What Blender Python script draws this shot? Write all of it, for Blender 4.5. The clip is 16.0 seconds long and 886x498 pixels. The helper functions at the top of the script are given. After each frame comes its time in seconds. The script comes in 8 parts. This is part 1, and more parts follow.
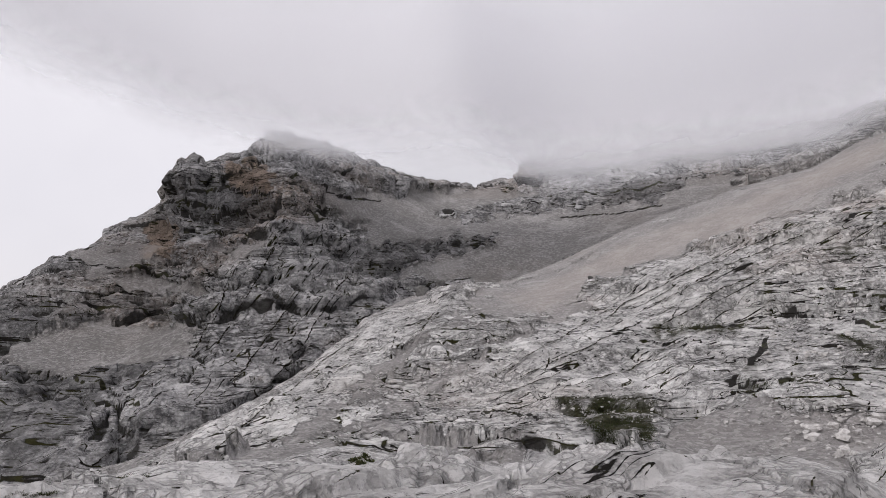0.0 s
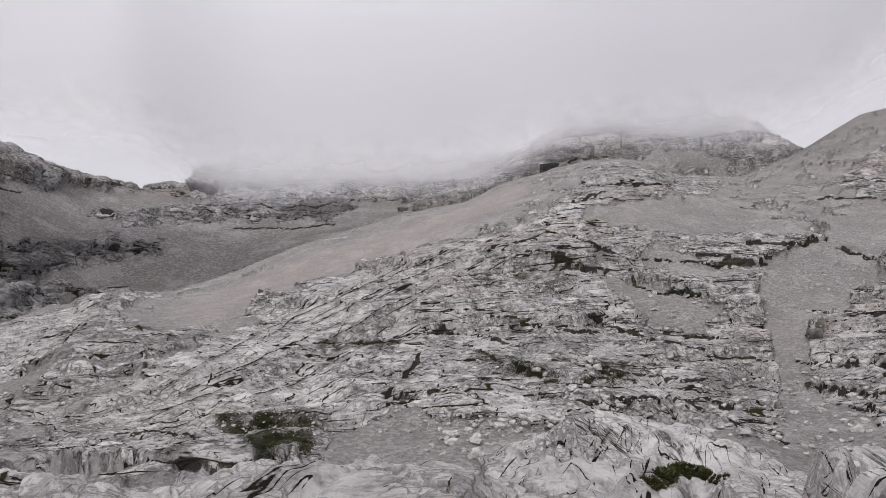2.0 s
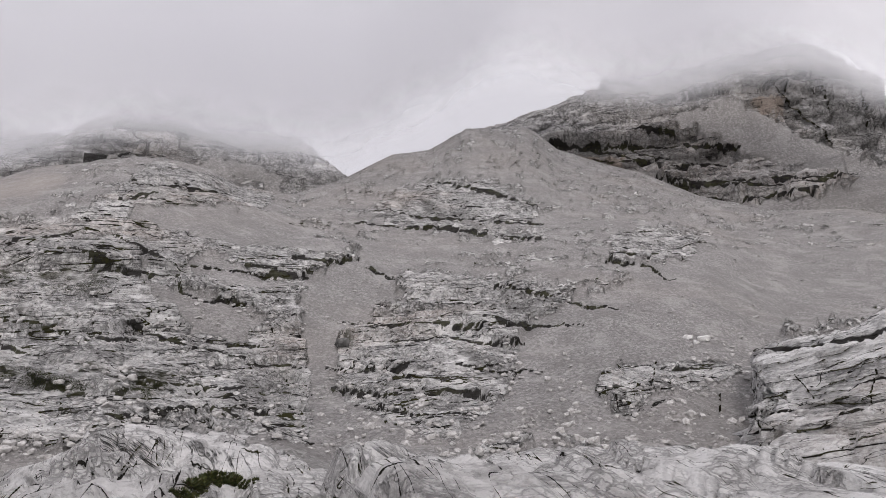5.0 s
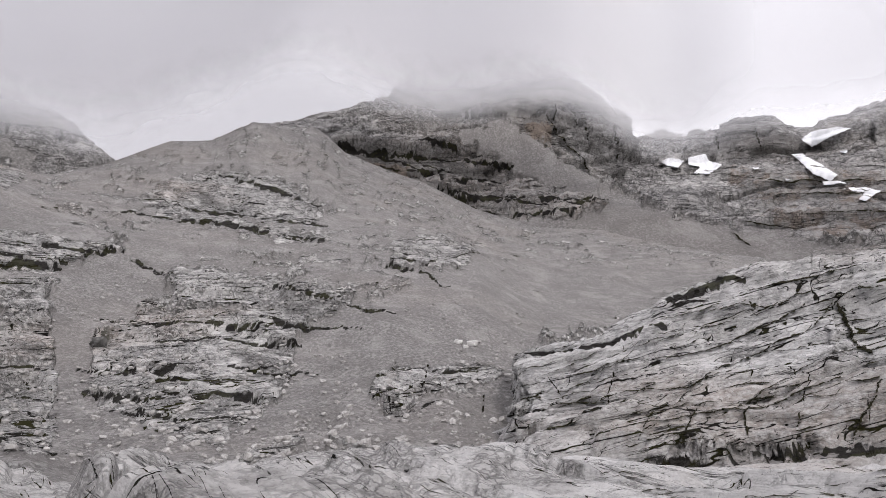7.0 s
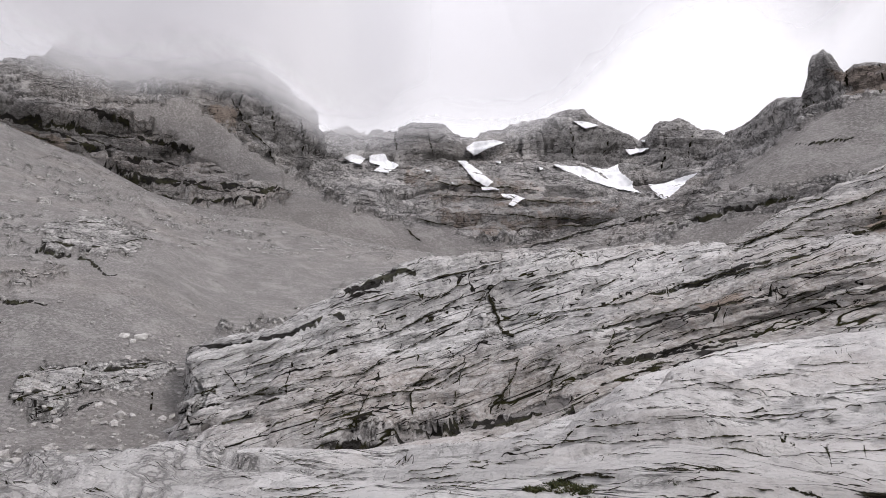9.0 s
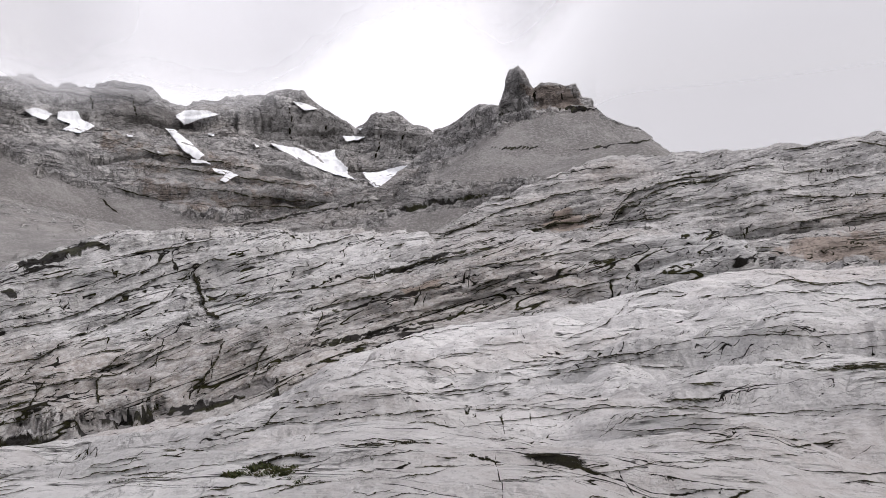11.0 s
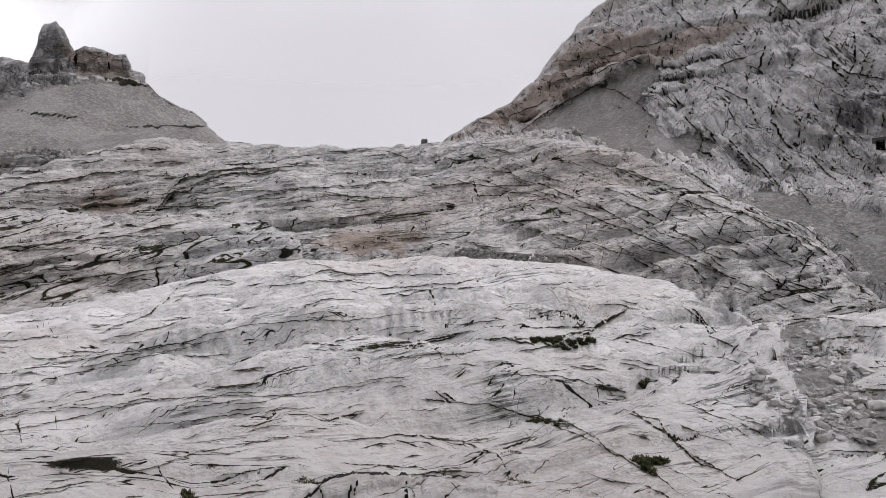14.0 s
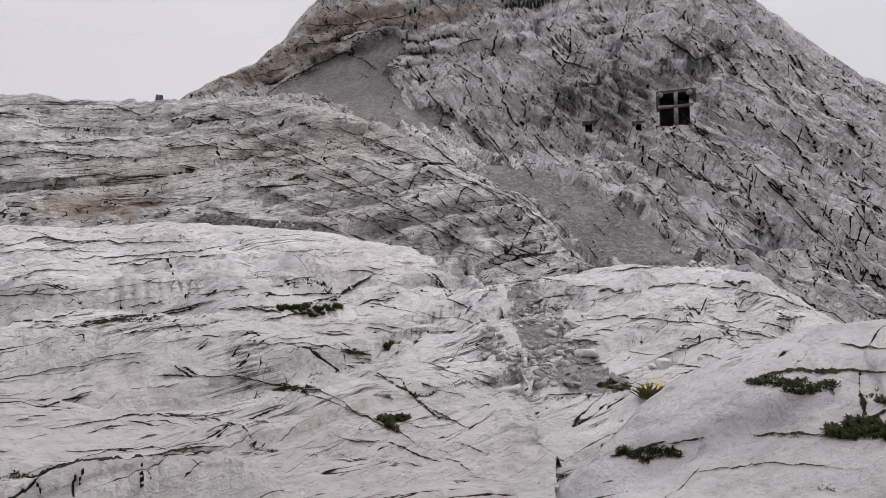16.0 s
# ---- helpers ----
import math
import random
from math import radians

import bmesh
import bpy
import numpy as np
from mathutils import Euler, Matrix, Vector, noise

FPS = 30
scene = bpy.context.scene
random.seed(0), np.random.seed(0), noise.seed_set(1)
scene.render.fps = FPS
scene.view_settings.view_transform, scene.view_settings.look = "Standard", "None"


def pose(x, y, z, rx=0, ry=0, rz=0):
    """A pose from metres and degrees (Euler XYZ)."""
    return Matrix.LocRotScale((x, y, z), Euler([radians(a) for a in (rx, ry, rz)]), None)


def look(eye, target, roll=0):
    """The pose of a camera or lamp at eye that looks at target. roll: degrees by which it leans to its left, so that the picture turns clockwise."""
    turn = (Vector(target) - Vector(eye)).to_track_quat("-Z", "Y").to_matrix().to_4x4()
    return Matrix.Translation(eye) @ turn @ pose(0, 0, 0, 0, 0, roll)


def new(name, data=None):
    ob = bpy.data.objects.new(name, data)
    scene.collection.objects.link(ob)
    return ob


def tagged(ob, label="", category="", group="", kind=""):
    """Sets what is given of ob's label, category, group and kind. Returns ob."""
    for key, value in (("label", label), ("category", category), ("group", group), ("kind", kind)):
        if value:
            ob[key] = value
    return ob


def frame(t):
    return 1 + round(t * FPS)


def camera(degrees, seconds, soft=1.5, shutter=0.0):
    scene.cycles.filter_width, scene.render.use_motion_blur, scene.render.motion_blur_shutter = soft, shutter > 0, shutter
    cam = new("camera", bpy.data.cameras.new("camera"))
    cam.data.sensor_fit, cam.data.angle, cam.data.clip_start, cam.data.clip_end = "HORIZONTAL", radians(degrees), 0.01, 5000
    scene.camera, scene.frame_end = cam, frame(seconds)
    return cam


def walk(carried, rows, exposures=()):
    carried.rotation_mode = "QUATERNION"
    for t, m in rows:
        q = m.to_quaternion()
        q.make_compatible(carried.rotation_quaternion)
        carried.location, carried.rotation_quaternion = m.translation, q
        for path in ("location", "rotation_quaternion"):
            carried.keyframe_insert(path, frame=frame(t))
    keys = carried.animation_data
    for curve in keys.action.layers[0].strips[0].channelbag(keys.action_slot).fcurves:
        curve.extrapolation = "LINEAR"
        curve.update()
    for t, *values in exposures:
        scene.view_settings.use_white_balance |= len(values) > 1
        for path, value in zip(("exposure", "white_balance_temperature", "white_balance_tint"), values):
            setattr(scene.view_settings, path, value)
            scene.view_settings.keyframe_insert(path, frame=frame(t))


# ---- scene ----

EXPOSURES = [(0.0, 0.07, 6500, 13), (16.0, 0.07, 6500, 13)]
cam = camera(64.23, 16.0, soft=0.7)
walk(cam, [
    (0.0, pose(0.02, 0.012, 1.6, 94.88, 1.34, 2.29)),
    (0.5, pose(0.02, 0.012, 1.6, 95.13, 1.43, -3.88)),
    (1.0, pose(0.02, 0.012, 1.6, 95.29, 1.34, -10.03)),
    (1.5, pose(0.02, 0.012, 1.6, 95.37, 0.64, -16.91)),
    (2.0, pose(0.02, 0.012, 1.6, 95.72, 0.02, -24.02)),
    (2.5, pose(0.02, 0.012, 1.6, 95.73, -0.20, -30.57)),
    (3.0, pose(0.02, 0.012, 1.6, 95.66, -0.42, -37.51)),
    (3.5, pose(0.02, 0.012, 1.6, 95.92, -0.60, -43.82)),
    (4.0, pose(0.02, 0.012, 1.6, 96.13, -0.68, -49.04)),
    (4.5, pose(0.02, 0.012, 1.6, 96.42, -0.94, -54.38)),
    (5.0, pose(0.02, 0.012, 1.6, 96.69, -0.93, -59.63)),
    (5.2, pose(0.02, 0.012, 1.6, 96.90, -0.77, -61.83)),
    (7.5, pose(0.02, 0.012, 1.6, 97.21, -2.05, -82.79)),
    (8.0, pose(0.02, 0.012, 1.6, 97.07, -1.68, -89.58)),
    (8.5, pose(0.02, 0.012, 1.6, 97.12, -1.16, -96.63)),
    (9.0, pose(0.02, 0.012, 1.6, 97.14, -0.58, -102.78)),
    (11.5, pose(0.02, 0.012, 1.6, 95.51, -0.67, -131.00)),
    (12.0, pose(0.02, 0.012, 1.6, 95.08, -0.53, -136.63)),
    (12.5, pose(0.02, 0.012, 1.6, 95.34, -1.54, -145.48)),
    (13.0, pose(0.02, 0.012, 1.6, 95.50, -1.07, -150.94)),
    (13.5, pose(0.02, 0.012, 1.6, 95.49, -0.14, -155.57)),
    (14.0, pose(0.02, 0.012, 1.6, 95.19, 0.41, -161.38)),
    (14.5, pose(0.02, 0.012, 1.6, 94.66, 1.39, -165.42)),
    (15.0, pose(0.02, 0.012, 1.6, 93.95, 1.09, -171.78)),
    (15.5, pose(0.02, 0.012, 1.6, 93.00, 1.68, -177.71)),
    (16.0, pose(0.02, 0.012, 1.6, 92.15, 1.63, -181.64)),
], exposures=EXPOSURES)

# ---- light: an overcast morning, cloud down on the summits ----
world = bpy.data.worlds.new("overcast_sky")
scene.world = world
world.use_nodes = True
wn, wl = world.node_tree.nodes, world.node_tree.links
sky = wn.new("ShaderNodeTexSky")
sky.sky_type, sky.sun_disc = "NISHITA", False
sky.sun_elevation, sky.sun_rotation = radians(42), radians(230)
where = wn.new("ShaderNodeTexCoord")
veil = wn.new("ShaderNodeTexNoise")
veil.inputs["Scale"].default_value, veil.inputs["Detail"].default_value = 1.6, 5
wl.new(where.outputs["Generated"], veil.inputs["Vector"])
tone = wn.new("ShaderNodeValToRGB")
tone.color_ramp.elements[0].position, tone.color_ramp.elements[0].color = 0.25, (7.0, 6.9, 7.3, 1)
tone.color_ramp.elements[1].position, tone.color_ramp.elements[1].color = 0.75, (9.2, 9.1, 9.4, 1)
wl.new(veil.outputs["Fac"], tone.inputs["Fac"])
deck = wn.new("ShaderNodeMix")
deck.data_type = "RGBA"
deck.inputs["Factor"].default_value = 0.93
wl.new(sky.outputs["Color"], deck.inputs["A"])
wl.new(tone.outputs["Color"], deck.inputs["B"])
# the cloud is thinner and brighter in the east
near = wn.new("ShaderNodeVectorMath")
near.operation = "DOT_PRODUCT"
near.inputs[1].default_value = (math.sin(radians(108)) * 0.95, math.cos(radians(108)) * 0.95, 0.31)
wl.new(where.outputs["Generated"], near.inputs[0])
thin = wn.new("ShaderNodeMapRange")
thin.interpolation_type = "SMOOTHSTEP"
for slot, value in zip((1, 2, 3, 4), (0.84, 0.99, 1.0, 1.6)):
    thin.inputs[slot].default_value = value
wl.new(near.outputs["Value"], thin.inputs[0])
west = wn.new("ShaderNodeVectorMath")
west.operation = "DOT_PRODUCT"
west.inputs[1].default_value = (math.sin(radians(-32)) * 0.99, math.cos(radians(-32)) * 0.99, 0.13)
wl.new(where.outputs["Generated"], west.inputs[0])
gap = wn.new("ShaderNodeMapRange")
gap.interpolation_type = "SMOOTHSTEP"
for slot, value in zip((1, 2, 3, 4), (0.86, 0.995, 0.0, 0.24)):
    gap.inputs[slot].default_value = value
wl.new(west.outputs["Value"], gap.inputs[0])
south = wn.new("ShaderNodeVectorMath")
south.operation = "DOT_PRODUCT"
south.inputs[1].default_value = (math.sin(radians(160)) * 0.97, math.cos(radians(160)) * 0.97, 0.22)
wl.new(where.outputs["Generated"], south.inputs[0])
heavy = wn.new("ShaderNodeMapRange")
heavy.interpolation_type = "SMOOTHSTEP"
for slot, value in zip((1, 2, 3, 4), (0.88, 0.99, 0.0, -0.12)):
    heavy.inputs[slot].default_value = value
wl.new(south.outputs["Value"], heavy.inputs[0])
lobes = wn.new("ShaderNodeMath")
wl.new(gap.outputs[0], lobes.inputs[0]), wl.new(heavy.outputs[0], lobes.inputs[1])
both = wn.new("ShaderNodeMath")
wl.new(thin.outputs[0], both.inputs[0]), wl.new(lobes.outputs[0], both.inputs[1])
glow = wn.new("ShaderNodeMix")
glow.data_type, glow.blend_type = "RGBA", "MULTIPLY"
glow.inputs["Factor"].default_value = 1.0
wl.new(deck.outputs["Result"], glow.inputs["A"])
wl.new(both.outputs[0], glow.inputs["B"])
# an overcast sky is brightest overhead
split = wn.new("ShaderNodeSeparateXYZ")
wl.new(where.outputs["Generated"], split.inputs[0])
over = wn.new("ShaderNodeMapRange")
for slot, value in zip((1, 2, 3, 4), (0.3, 1.0, 0.84, 1.75)):
    over.inputs[slot].default_value = value
wl.new(split.outputs["Z"], over.inputs[0])
dome = wn.new("ShaderNodeMix")
dome.data_type, dome.blend_type = "RGBA", "MULTIPLY"
dome.inputs["Factor"].default_value = 1.0
wl.new(glow.outputs["Result"], dome.inputs["A"])
wl.new(over.outputs[0], dome.inputs["B"])
wl.new(dome.outputs["Result"], wn["Background"].inputs["Color"])
wn["Background"].inputs["Strength"].default_value = 0.097

sun = new("sun", bpy.data.lights.new("sun", "SUN"))
sun.data.energy, sun.data.angle, sun.data.color = 1.5, radians(14), (1.0, 0.97, 0.93)
away = Vector((math.sin(radians(230)) * math.cos(radians(42)), math.cos(radians(230)) * math.cos(radians(42)), math.sin(radians(42))))
sun.matrix_world = look(away * 400, (0, 0, 0))

# ---- node helpers and materials ----
class Nodes:
    """Short hand for a material's node tree."""

    def __init__(self, name):
        self.mat = bpy.data.materials.new(name)
        self.mat.use_nodes = True
        self.tree = self.mat.node_tree
        self.bsdf = self.tree.nodes["Principled BSDF"]

    def put(self, sock, value):
        if isinstance(value, bpy.types.NodeSocket):
            self.tree.links.new(value, sock)
        elif value is not None:
            if sock.type == "RGBA" and len(value) == 3:
                value = (*value, 1)
            sock.default_value = value

    def node(self, kind, **ins):
        n = self.tree.nodes.new(kind)
        for k, v in ins.items():
            self.put(n.inputs[k], v)
        return n

    def math(self, op, a, b=0.0, c=0.0):
        n = self.tree.nodes.new("ShaderNodeMath")
        n.operation = op
        self.put(n.inputs[0], a), self.put(n.inputs[1], b), self.put(n.inputs[2], c)
        return n.outputs[0]

    def place(self, scale, turn=None):
        """World position, turned (degrees) and then scaled."""
        vec = self.tree.nodes.new("ShaderNodeNewGeometry").outputs["Position"]
        for slot, value in (("Rotation", turn and [radians(a) for a in turn]), ("Scale", scale)):
            if value:
                n = self.tree.nodes.new("ShaderNodeMapping")
                n.inputs[slot].default_value = value
                self.put(n.inputs["Vector"], vec)
                vec = n.outputs["Vector"]
        return vec

    def noise(self, vec, scale=1.0, detail=5.0, rough=0.55, distort=0.0):
        n = self.node("ShaderNodeTexNoise", Vector=vec, Scale=scale, Detail=detail, Roughness=rough, Distortion=distort)
        return n.outputs["Fac"]

    def cells(self, vec, scale, feature="DISTANCE_TO_EDGE"):
        n = self.node("ShaderNodeTexVoronoi", Vector=vec, Scale=scale)
        n.feature = feature
        return n.outputs["Distance"]

    def ramp(self, fac, a, b, lo=0.0, hi=1.0):
        n = self.tree.nodes.new("ShaderNodeMapRange")
        n.interpolation_type = "SMOOTHSTEP"
        for k, v in zip(range(5), (fac, a, b, lo, hi)):
            self.put(n.inputs[k], v)
        return n.outputs[0]

    def mix(self, fac, a, b, blend="MIX"):
        n = self.tree.nodes.new("ShaderNodeMix")
        n.data_type, n.blend_type = "RGBA", blend
        self.put(n.inputs["Factor"], fac), self.put(n.inputs["A"], a), self.put(n.inputs["B"], b)
        return n.outputs["Result"]

    def attr(self, name):
        n = self.tree.nodes.new("ShaderNodeAttribute")
        n.attribute_name = name
        return n.outputs["Fac"]

    def done(self, colour, rough=0.9, height=None, distance=0.1, strength=1.0, specular=0.05):
        self.put(self.bsdf.inputs["Base Color"], colour)
        self.put(self.bsdf.inputs["Roughness"], rough)
        self.bsdf.inputs["Specular IOR Level"].default_value = specular
        if height is not None:
            b = self.node("ShaderNodeBump", Height=height, Distance=distance, Strength=strength)
            self.put(self.bsdf.inputs["Normal"], b.outputs["Normal"])
        return self.mat


def limestone(name, unit, pale, dark, warm, scree, beds=(8, 0, 0), bed_gap=1.0, joint=1.0, streak=0.5, green=0.0, joints=(6, 4, 0), busy=1.0, patchy=0.0, gap_dark=0.9, clefts=(), stain=False, blocks=None, broken=None, lay=1.0):
    """Bare limestone that breaks down to scree by the mesh's 'rock' value. unit: metres of one detail."""
    m = Nodes(name)
    u = 1.0 / unit
    p = m.place((u, u, u))
    big = m.noise(p, 0.06, 4)
    mid = m.noise(p, 0.4, 8, 0.68)
    fine = m.noise(p, 3.0, 8, 0.78)

    def thin(fac, width, strength=1.0):
        return m.ramp(m.math("ABSOLUTE", m.math("SUBTRACT", fac, 0.5)), 0.0, width, strength, 0)

    bed = m.noise(m.place((0.08 * u, 0.08 * u, 1.0 * u / bed_gap), beds), 1.0, 7, 0.66, 0.4)
    ply = m.noise(m.place((0.3 * u, 0.3 * u, 3.4 * u / bed_gap), beds), 1.0, 6, 0.66, 0.5)
    split = m.noise(m.place((0.9 * u, 0.9 * u, 0.14 * u), joints), 1.0, 7, 0.66, 0.6)
    nick = m.noise(m.place((3.2 * u, 3.2 * u, 0.6 * u), joints), 1.0, 6, 0.66, 0.6)
    here, there = m.ramp(mid, 0.43 + patchy, 0.56 + patchy), m.ramp(m.noise(p, 0.2, 5, 0.6), 0.44 + patchy, 0.58 + patchy)
    seam = m.math("MULTIPLY", thin(bed, 0.02), here)
    leaf = m.math("MULTIPLY", thin(ply, 0.02, 0.7 * busy), m.ramp(split, 0.42, 0.55))
    crack = m.math("MULTIPLY", m.math("MULTIPLY", thin(split, 0.02), joint), there)
    chip = m.math("MULTIPLY", m.math("MULTIPLY", thin(nick, 0.018, 0.65 * busy), joint), m.ramp(bed, 0.44, 0.56))
    lines = m.math("MAXIMUM", m.math("MAXIMUM", seam, leaf), m.math("MAXIMUM", crack, chip))
    chunk = None
    if blocks:      # jointed blocks, each weathered on its own
        wide, tall, turn, show = blocks
        at = m.place((1 / wide, 1 / wide, 1 / tall), turn)
        drift = m.node("ShaderNodeTexNoise", Vector=at, Scale=1.3, Detail=4, Roughness=0.6)
        push = m.tree.nodes.new("ShaderNodeVectorMath")
        push.operation = "MULTIPLY_ADD"
        m.put(push.inputs[0], drift.outputs["Color"]), m.put(push.inputs[2], at)
        push.inputs[1].default_value = (0.9, 0.9, 0.9)
        at = push.outputs[0]
        chunk = m.node("ShaderNodeTexVoronoi", Vector=at, Scale=1.0)
        small = m.node("ShaderNodeTexVoronoi", Vector=at, Scale=2.7)
        edge = m.ramp(m.cells(at, 1.0), 0.01, 0.09, 1, 0)
        nib = m.ramp(m.cells(at, 2.7), 0.01, 0.1, 0.85, 0)
        where_open = m.ramp(m.noise(p, 0.5, 5, 0.65), 0.4, 0.55)
        if broken:
            where_open = m.math("MULTIPLY", where_open, m.attr("turf"))
        lines = m.math("MAXIMUM", lines, m.math("MULTIPLY", m.math("MULTIPLY", m.math("MAXIMUM", edge, nib), where_open), show))
        tone = m.node("ShaderNodeSeparateColor", Color=chunk.outputs["Color"]).outputs[0]
        tone2 = m.node("ShaderNodeSeparateColor", Color=small.outputs["Color"]).outputs[0]
        tone = m.math("ADD", m.math("MULTIPLY", tone, 0.6), m.math("MULTIPLY", tone2, 0.4))
        if broken:      # only where the ground is shattered, by the mesh's 'turf' value
            pale, dark = m.mix(m.attr("turf"), pale, broken[0]), m.mix(m.attr("turf"), dark, broken[1])
            tone = m.math("ADD", 0.5, m.math("MULTIPLY", m.math("SUBTRACT", tone, 0.5), m.attr("turf")))
        mid = m.math("ADD", mid, m.math("MULTIPLY", m.math("SUBTRACT", tone, 0.5), 0.28))
    rock = m.mix(m.ramp(mid, 0.36, 0.62), dark, pale)
    rock = m.mix(m.ramp(big, 0.5, 0.68, 0, 0.8), rock, warm)
    rock = m.mix(m.ramp(bed, 0.45, 0.66, 0.0, 0.45 * lay), rock, dark)
    rain = m.noise(m.place((0.5 * u, 0.5 * u, 0.05 * u), (joints[0] * 0.5, joints[1] * 0.5, 0)), 1.0, 6, 0.65)
    rock = m.mix(m.ramp(rain, 0.54, 0.66, 0, streak), rock, (0.05, 0.05, 0.055))
    rock = m.mix(m.ramp(fine, 0.4, 0.62, 0.0, 0.7), rock, m.mix(0.6, pale, (0.7, 0.69, 0.68)))
    rock = m.mix(m.ramp(fine, 0.34, 0.42, 0.45, 0.0), rock, m.mix(0.5, dark, (0.05, 0.05, 0.05)))
    stir = m.math("MULTIPLY", m.math("SUBTRACT", mid, 0.5), 1.6)
    rock = m.mix(m.ramp(m.math("ADD", m.attr("pale"), stir), 0.4, 0.8, 0, 0.5), rock, pale)
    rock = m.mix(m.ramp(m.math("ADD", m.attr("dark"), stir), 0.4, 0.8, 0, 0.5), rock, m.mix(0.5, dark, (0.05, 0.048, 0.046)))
    rock = m.mix(m.ramp(m.math("ADD", m.attr("ochre"), stir), 0.35, 0.75, 0, 0.85), rock, m.mix(0.5, warm, (0.30, 0.22, 0.165)))
    pits = m.ramp(m.noise(p, 10.0, 4, 0.7), 0.55, 0.66, 0, 0.55)
    rock = m.mix(m.math("MULTIPLY", pits, m.ramp(mid, 0.3, 0.6, 1, 0.4)), rock, m.mix(0.6, dark, (0.04, 0.038, 0.036)))
    # crack lines and bed gaps are painted near black for the shade inside
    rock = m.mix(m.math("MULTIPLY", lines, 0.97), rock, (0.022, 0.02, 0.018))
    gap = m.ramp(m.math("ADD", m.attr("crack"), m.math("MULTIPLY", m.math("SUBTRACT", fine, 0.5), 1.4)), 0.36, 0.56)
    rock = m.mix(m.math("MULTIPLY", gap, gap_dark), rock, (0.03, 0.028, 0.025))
    # shade under the ledge lips, put into the colour as near-black
    under_lip = m.ramp(m.math("ADD", m.attr("lip_shade"), m.math("MULTIPLY", m.math("SUBTRACT", fine, 0.5), 0.9)), 0.36, 0.6)
    rock = m.mix(m.math("MULTIPLY", under_lip, 0.95), rock, m.mix(m.ramp(mid, 0.48, 0.6), (0.022, 0.02, 0.018), (0.04, 0.04, 0.018)))
    cut = None
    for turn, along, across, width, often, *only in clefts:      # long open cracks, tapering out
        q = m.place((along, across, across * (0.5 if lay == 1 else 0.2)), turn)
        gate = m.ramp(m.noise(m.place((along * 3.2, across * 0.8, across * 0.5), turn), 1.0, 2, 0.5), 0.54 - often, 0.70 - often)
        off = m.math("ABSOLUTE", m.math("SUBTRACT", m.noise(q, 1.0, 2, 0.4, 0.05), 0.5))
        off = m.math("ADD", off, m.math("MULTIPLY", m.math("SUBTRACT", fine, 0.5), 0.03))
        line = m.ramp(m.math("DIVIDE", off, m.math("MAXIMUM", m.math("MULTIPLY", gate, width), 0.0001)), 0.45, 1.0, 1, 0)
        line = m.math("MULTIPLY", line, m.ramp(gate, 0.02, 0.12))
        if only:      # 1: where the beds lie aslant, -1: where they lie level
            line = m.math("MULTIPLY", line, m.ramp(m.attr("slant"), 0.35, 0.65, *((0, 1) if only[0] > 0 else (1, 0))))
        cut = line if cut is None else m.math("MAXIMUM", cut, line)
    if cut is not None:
        # the long cracks' inner shade and dirt, both given as colour
        shade_and_dirt = m.mix(m.ramp(mid, 0.45, 0.6), (0.02, 0.018, 0.016), (0.035, 0.034, 0.014))
        rock = m.mix(m.math("MULTIPLY", cut, 1.0), rock, shade_and_dirt)
        lines = m.math("MAXIMUM", lines, m.math("MULTIPLY", cut, 2.0))
    if stain:       # black water streaks below the overhangs
        wet = m.math("MULTIPLY", m.attr("turf"), m.ramp(m.noise(m.place((0.9 * u, 0.9 * u, 0.08 * u)), 1.0, 6, 0.7), 0.42, 0.58, 0, 0.8))
        rock = m.mix(wet, rock, (0.035, 0.035, 0.04))
    grain = m.noise(p, 6.0, 5, 0.8)
    loose = m.mix(m.ramp(grain, 0.38, 0.62), m.mix(0.55, scree, (0.06, 0.06, 0.06)), scree)
    loose = m.mix(m.ramp(m.noise(p, 9.0, 3), 0.6, 0.66, 0, 0.7), loose, (0.55, 0.54, 0.53))
    pebble = m.node("ShaderNodeTexVoronoi", Vector=p, Scale=7.0)
    pick = m.node("ShaderNodeSeparateColor", Color=pebble.outputs["Color"]).outputs[0]
    loose = m.mix(m.ramp(pick, 0.5, 1.0, 0, 0.6), loose, m.mix(0.5, scree, (0.62, 0.6, 0.58)))
    loose = m.mix(m.ramp(pick, 0.0, 0.3, 0.45, 0), loose, m.mix(0.4, scree, (0.07, 0.068, 0.066)))
    loose = m.mix(m.ramp(m.noise(p, 2.2, 5, 0.75), 0.52, 0.66, 0, 0.5), loose, m.mix(0.45, scree, (0.08, 0.08, 0.08)))
    loose = m.mix(m.ramp(big, 0.45, 0.66, 0, 0.25), loose, m.mix(0.5, warm, scree))
    runnel = m.noise(m.place((0.35 * u, 0.35 * u, 0.05 * u)), 1.0, 5, 0.6)
    loose = m.mix(m.ramp(runnel, 0.5, 0.64, 0, 0.4), loose, m.mix(0.6, scree, (0.12, 0.115, 0.11)))
    loose = m.mix(m.ramp(runnel, 0.38, 0.46, 0.3, 0), loose, m.mix(0.6, scree, (0.6, 0.58, 0.565)))
    loose = m.mix(m.math("MULTIPLY", m.attr("ochre"), 0.7), loose, m.mix(0.35, warm, scree))
    bare = m.math("ADD", m.attr("rock"), m.math("MULTIPLY", m.math("SUBTRACT", mid, 0.5), 0.9))
    bare = m.ramp(bare, 0.44, 0.54)
    colour = m.mix(bare, loose, rock)
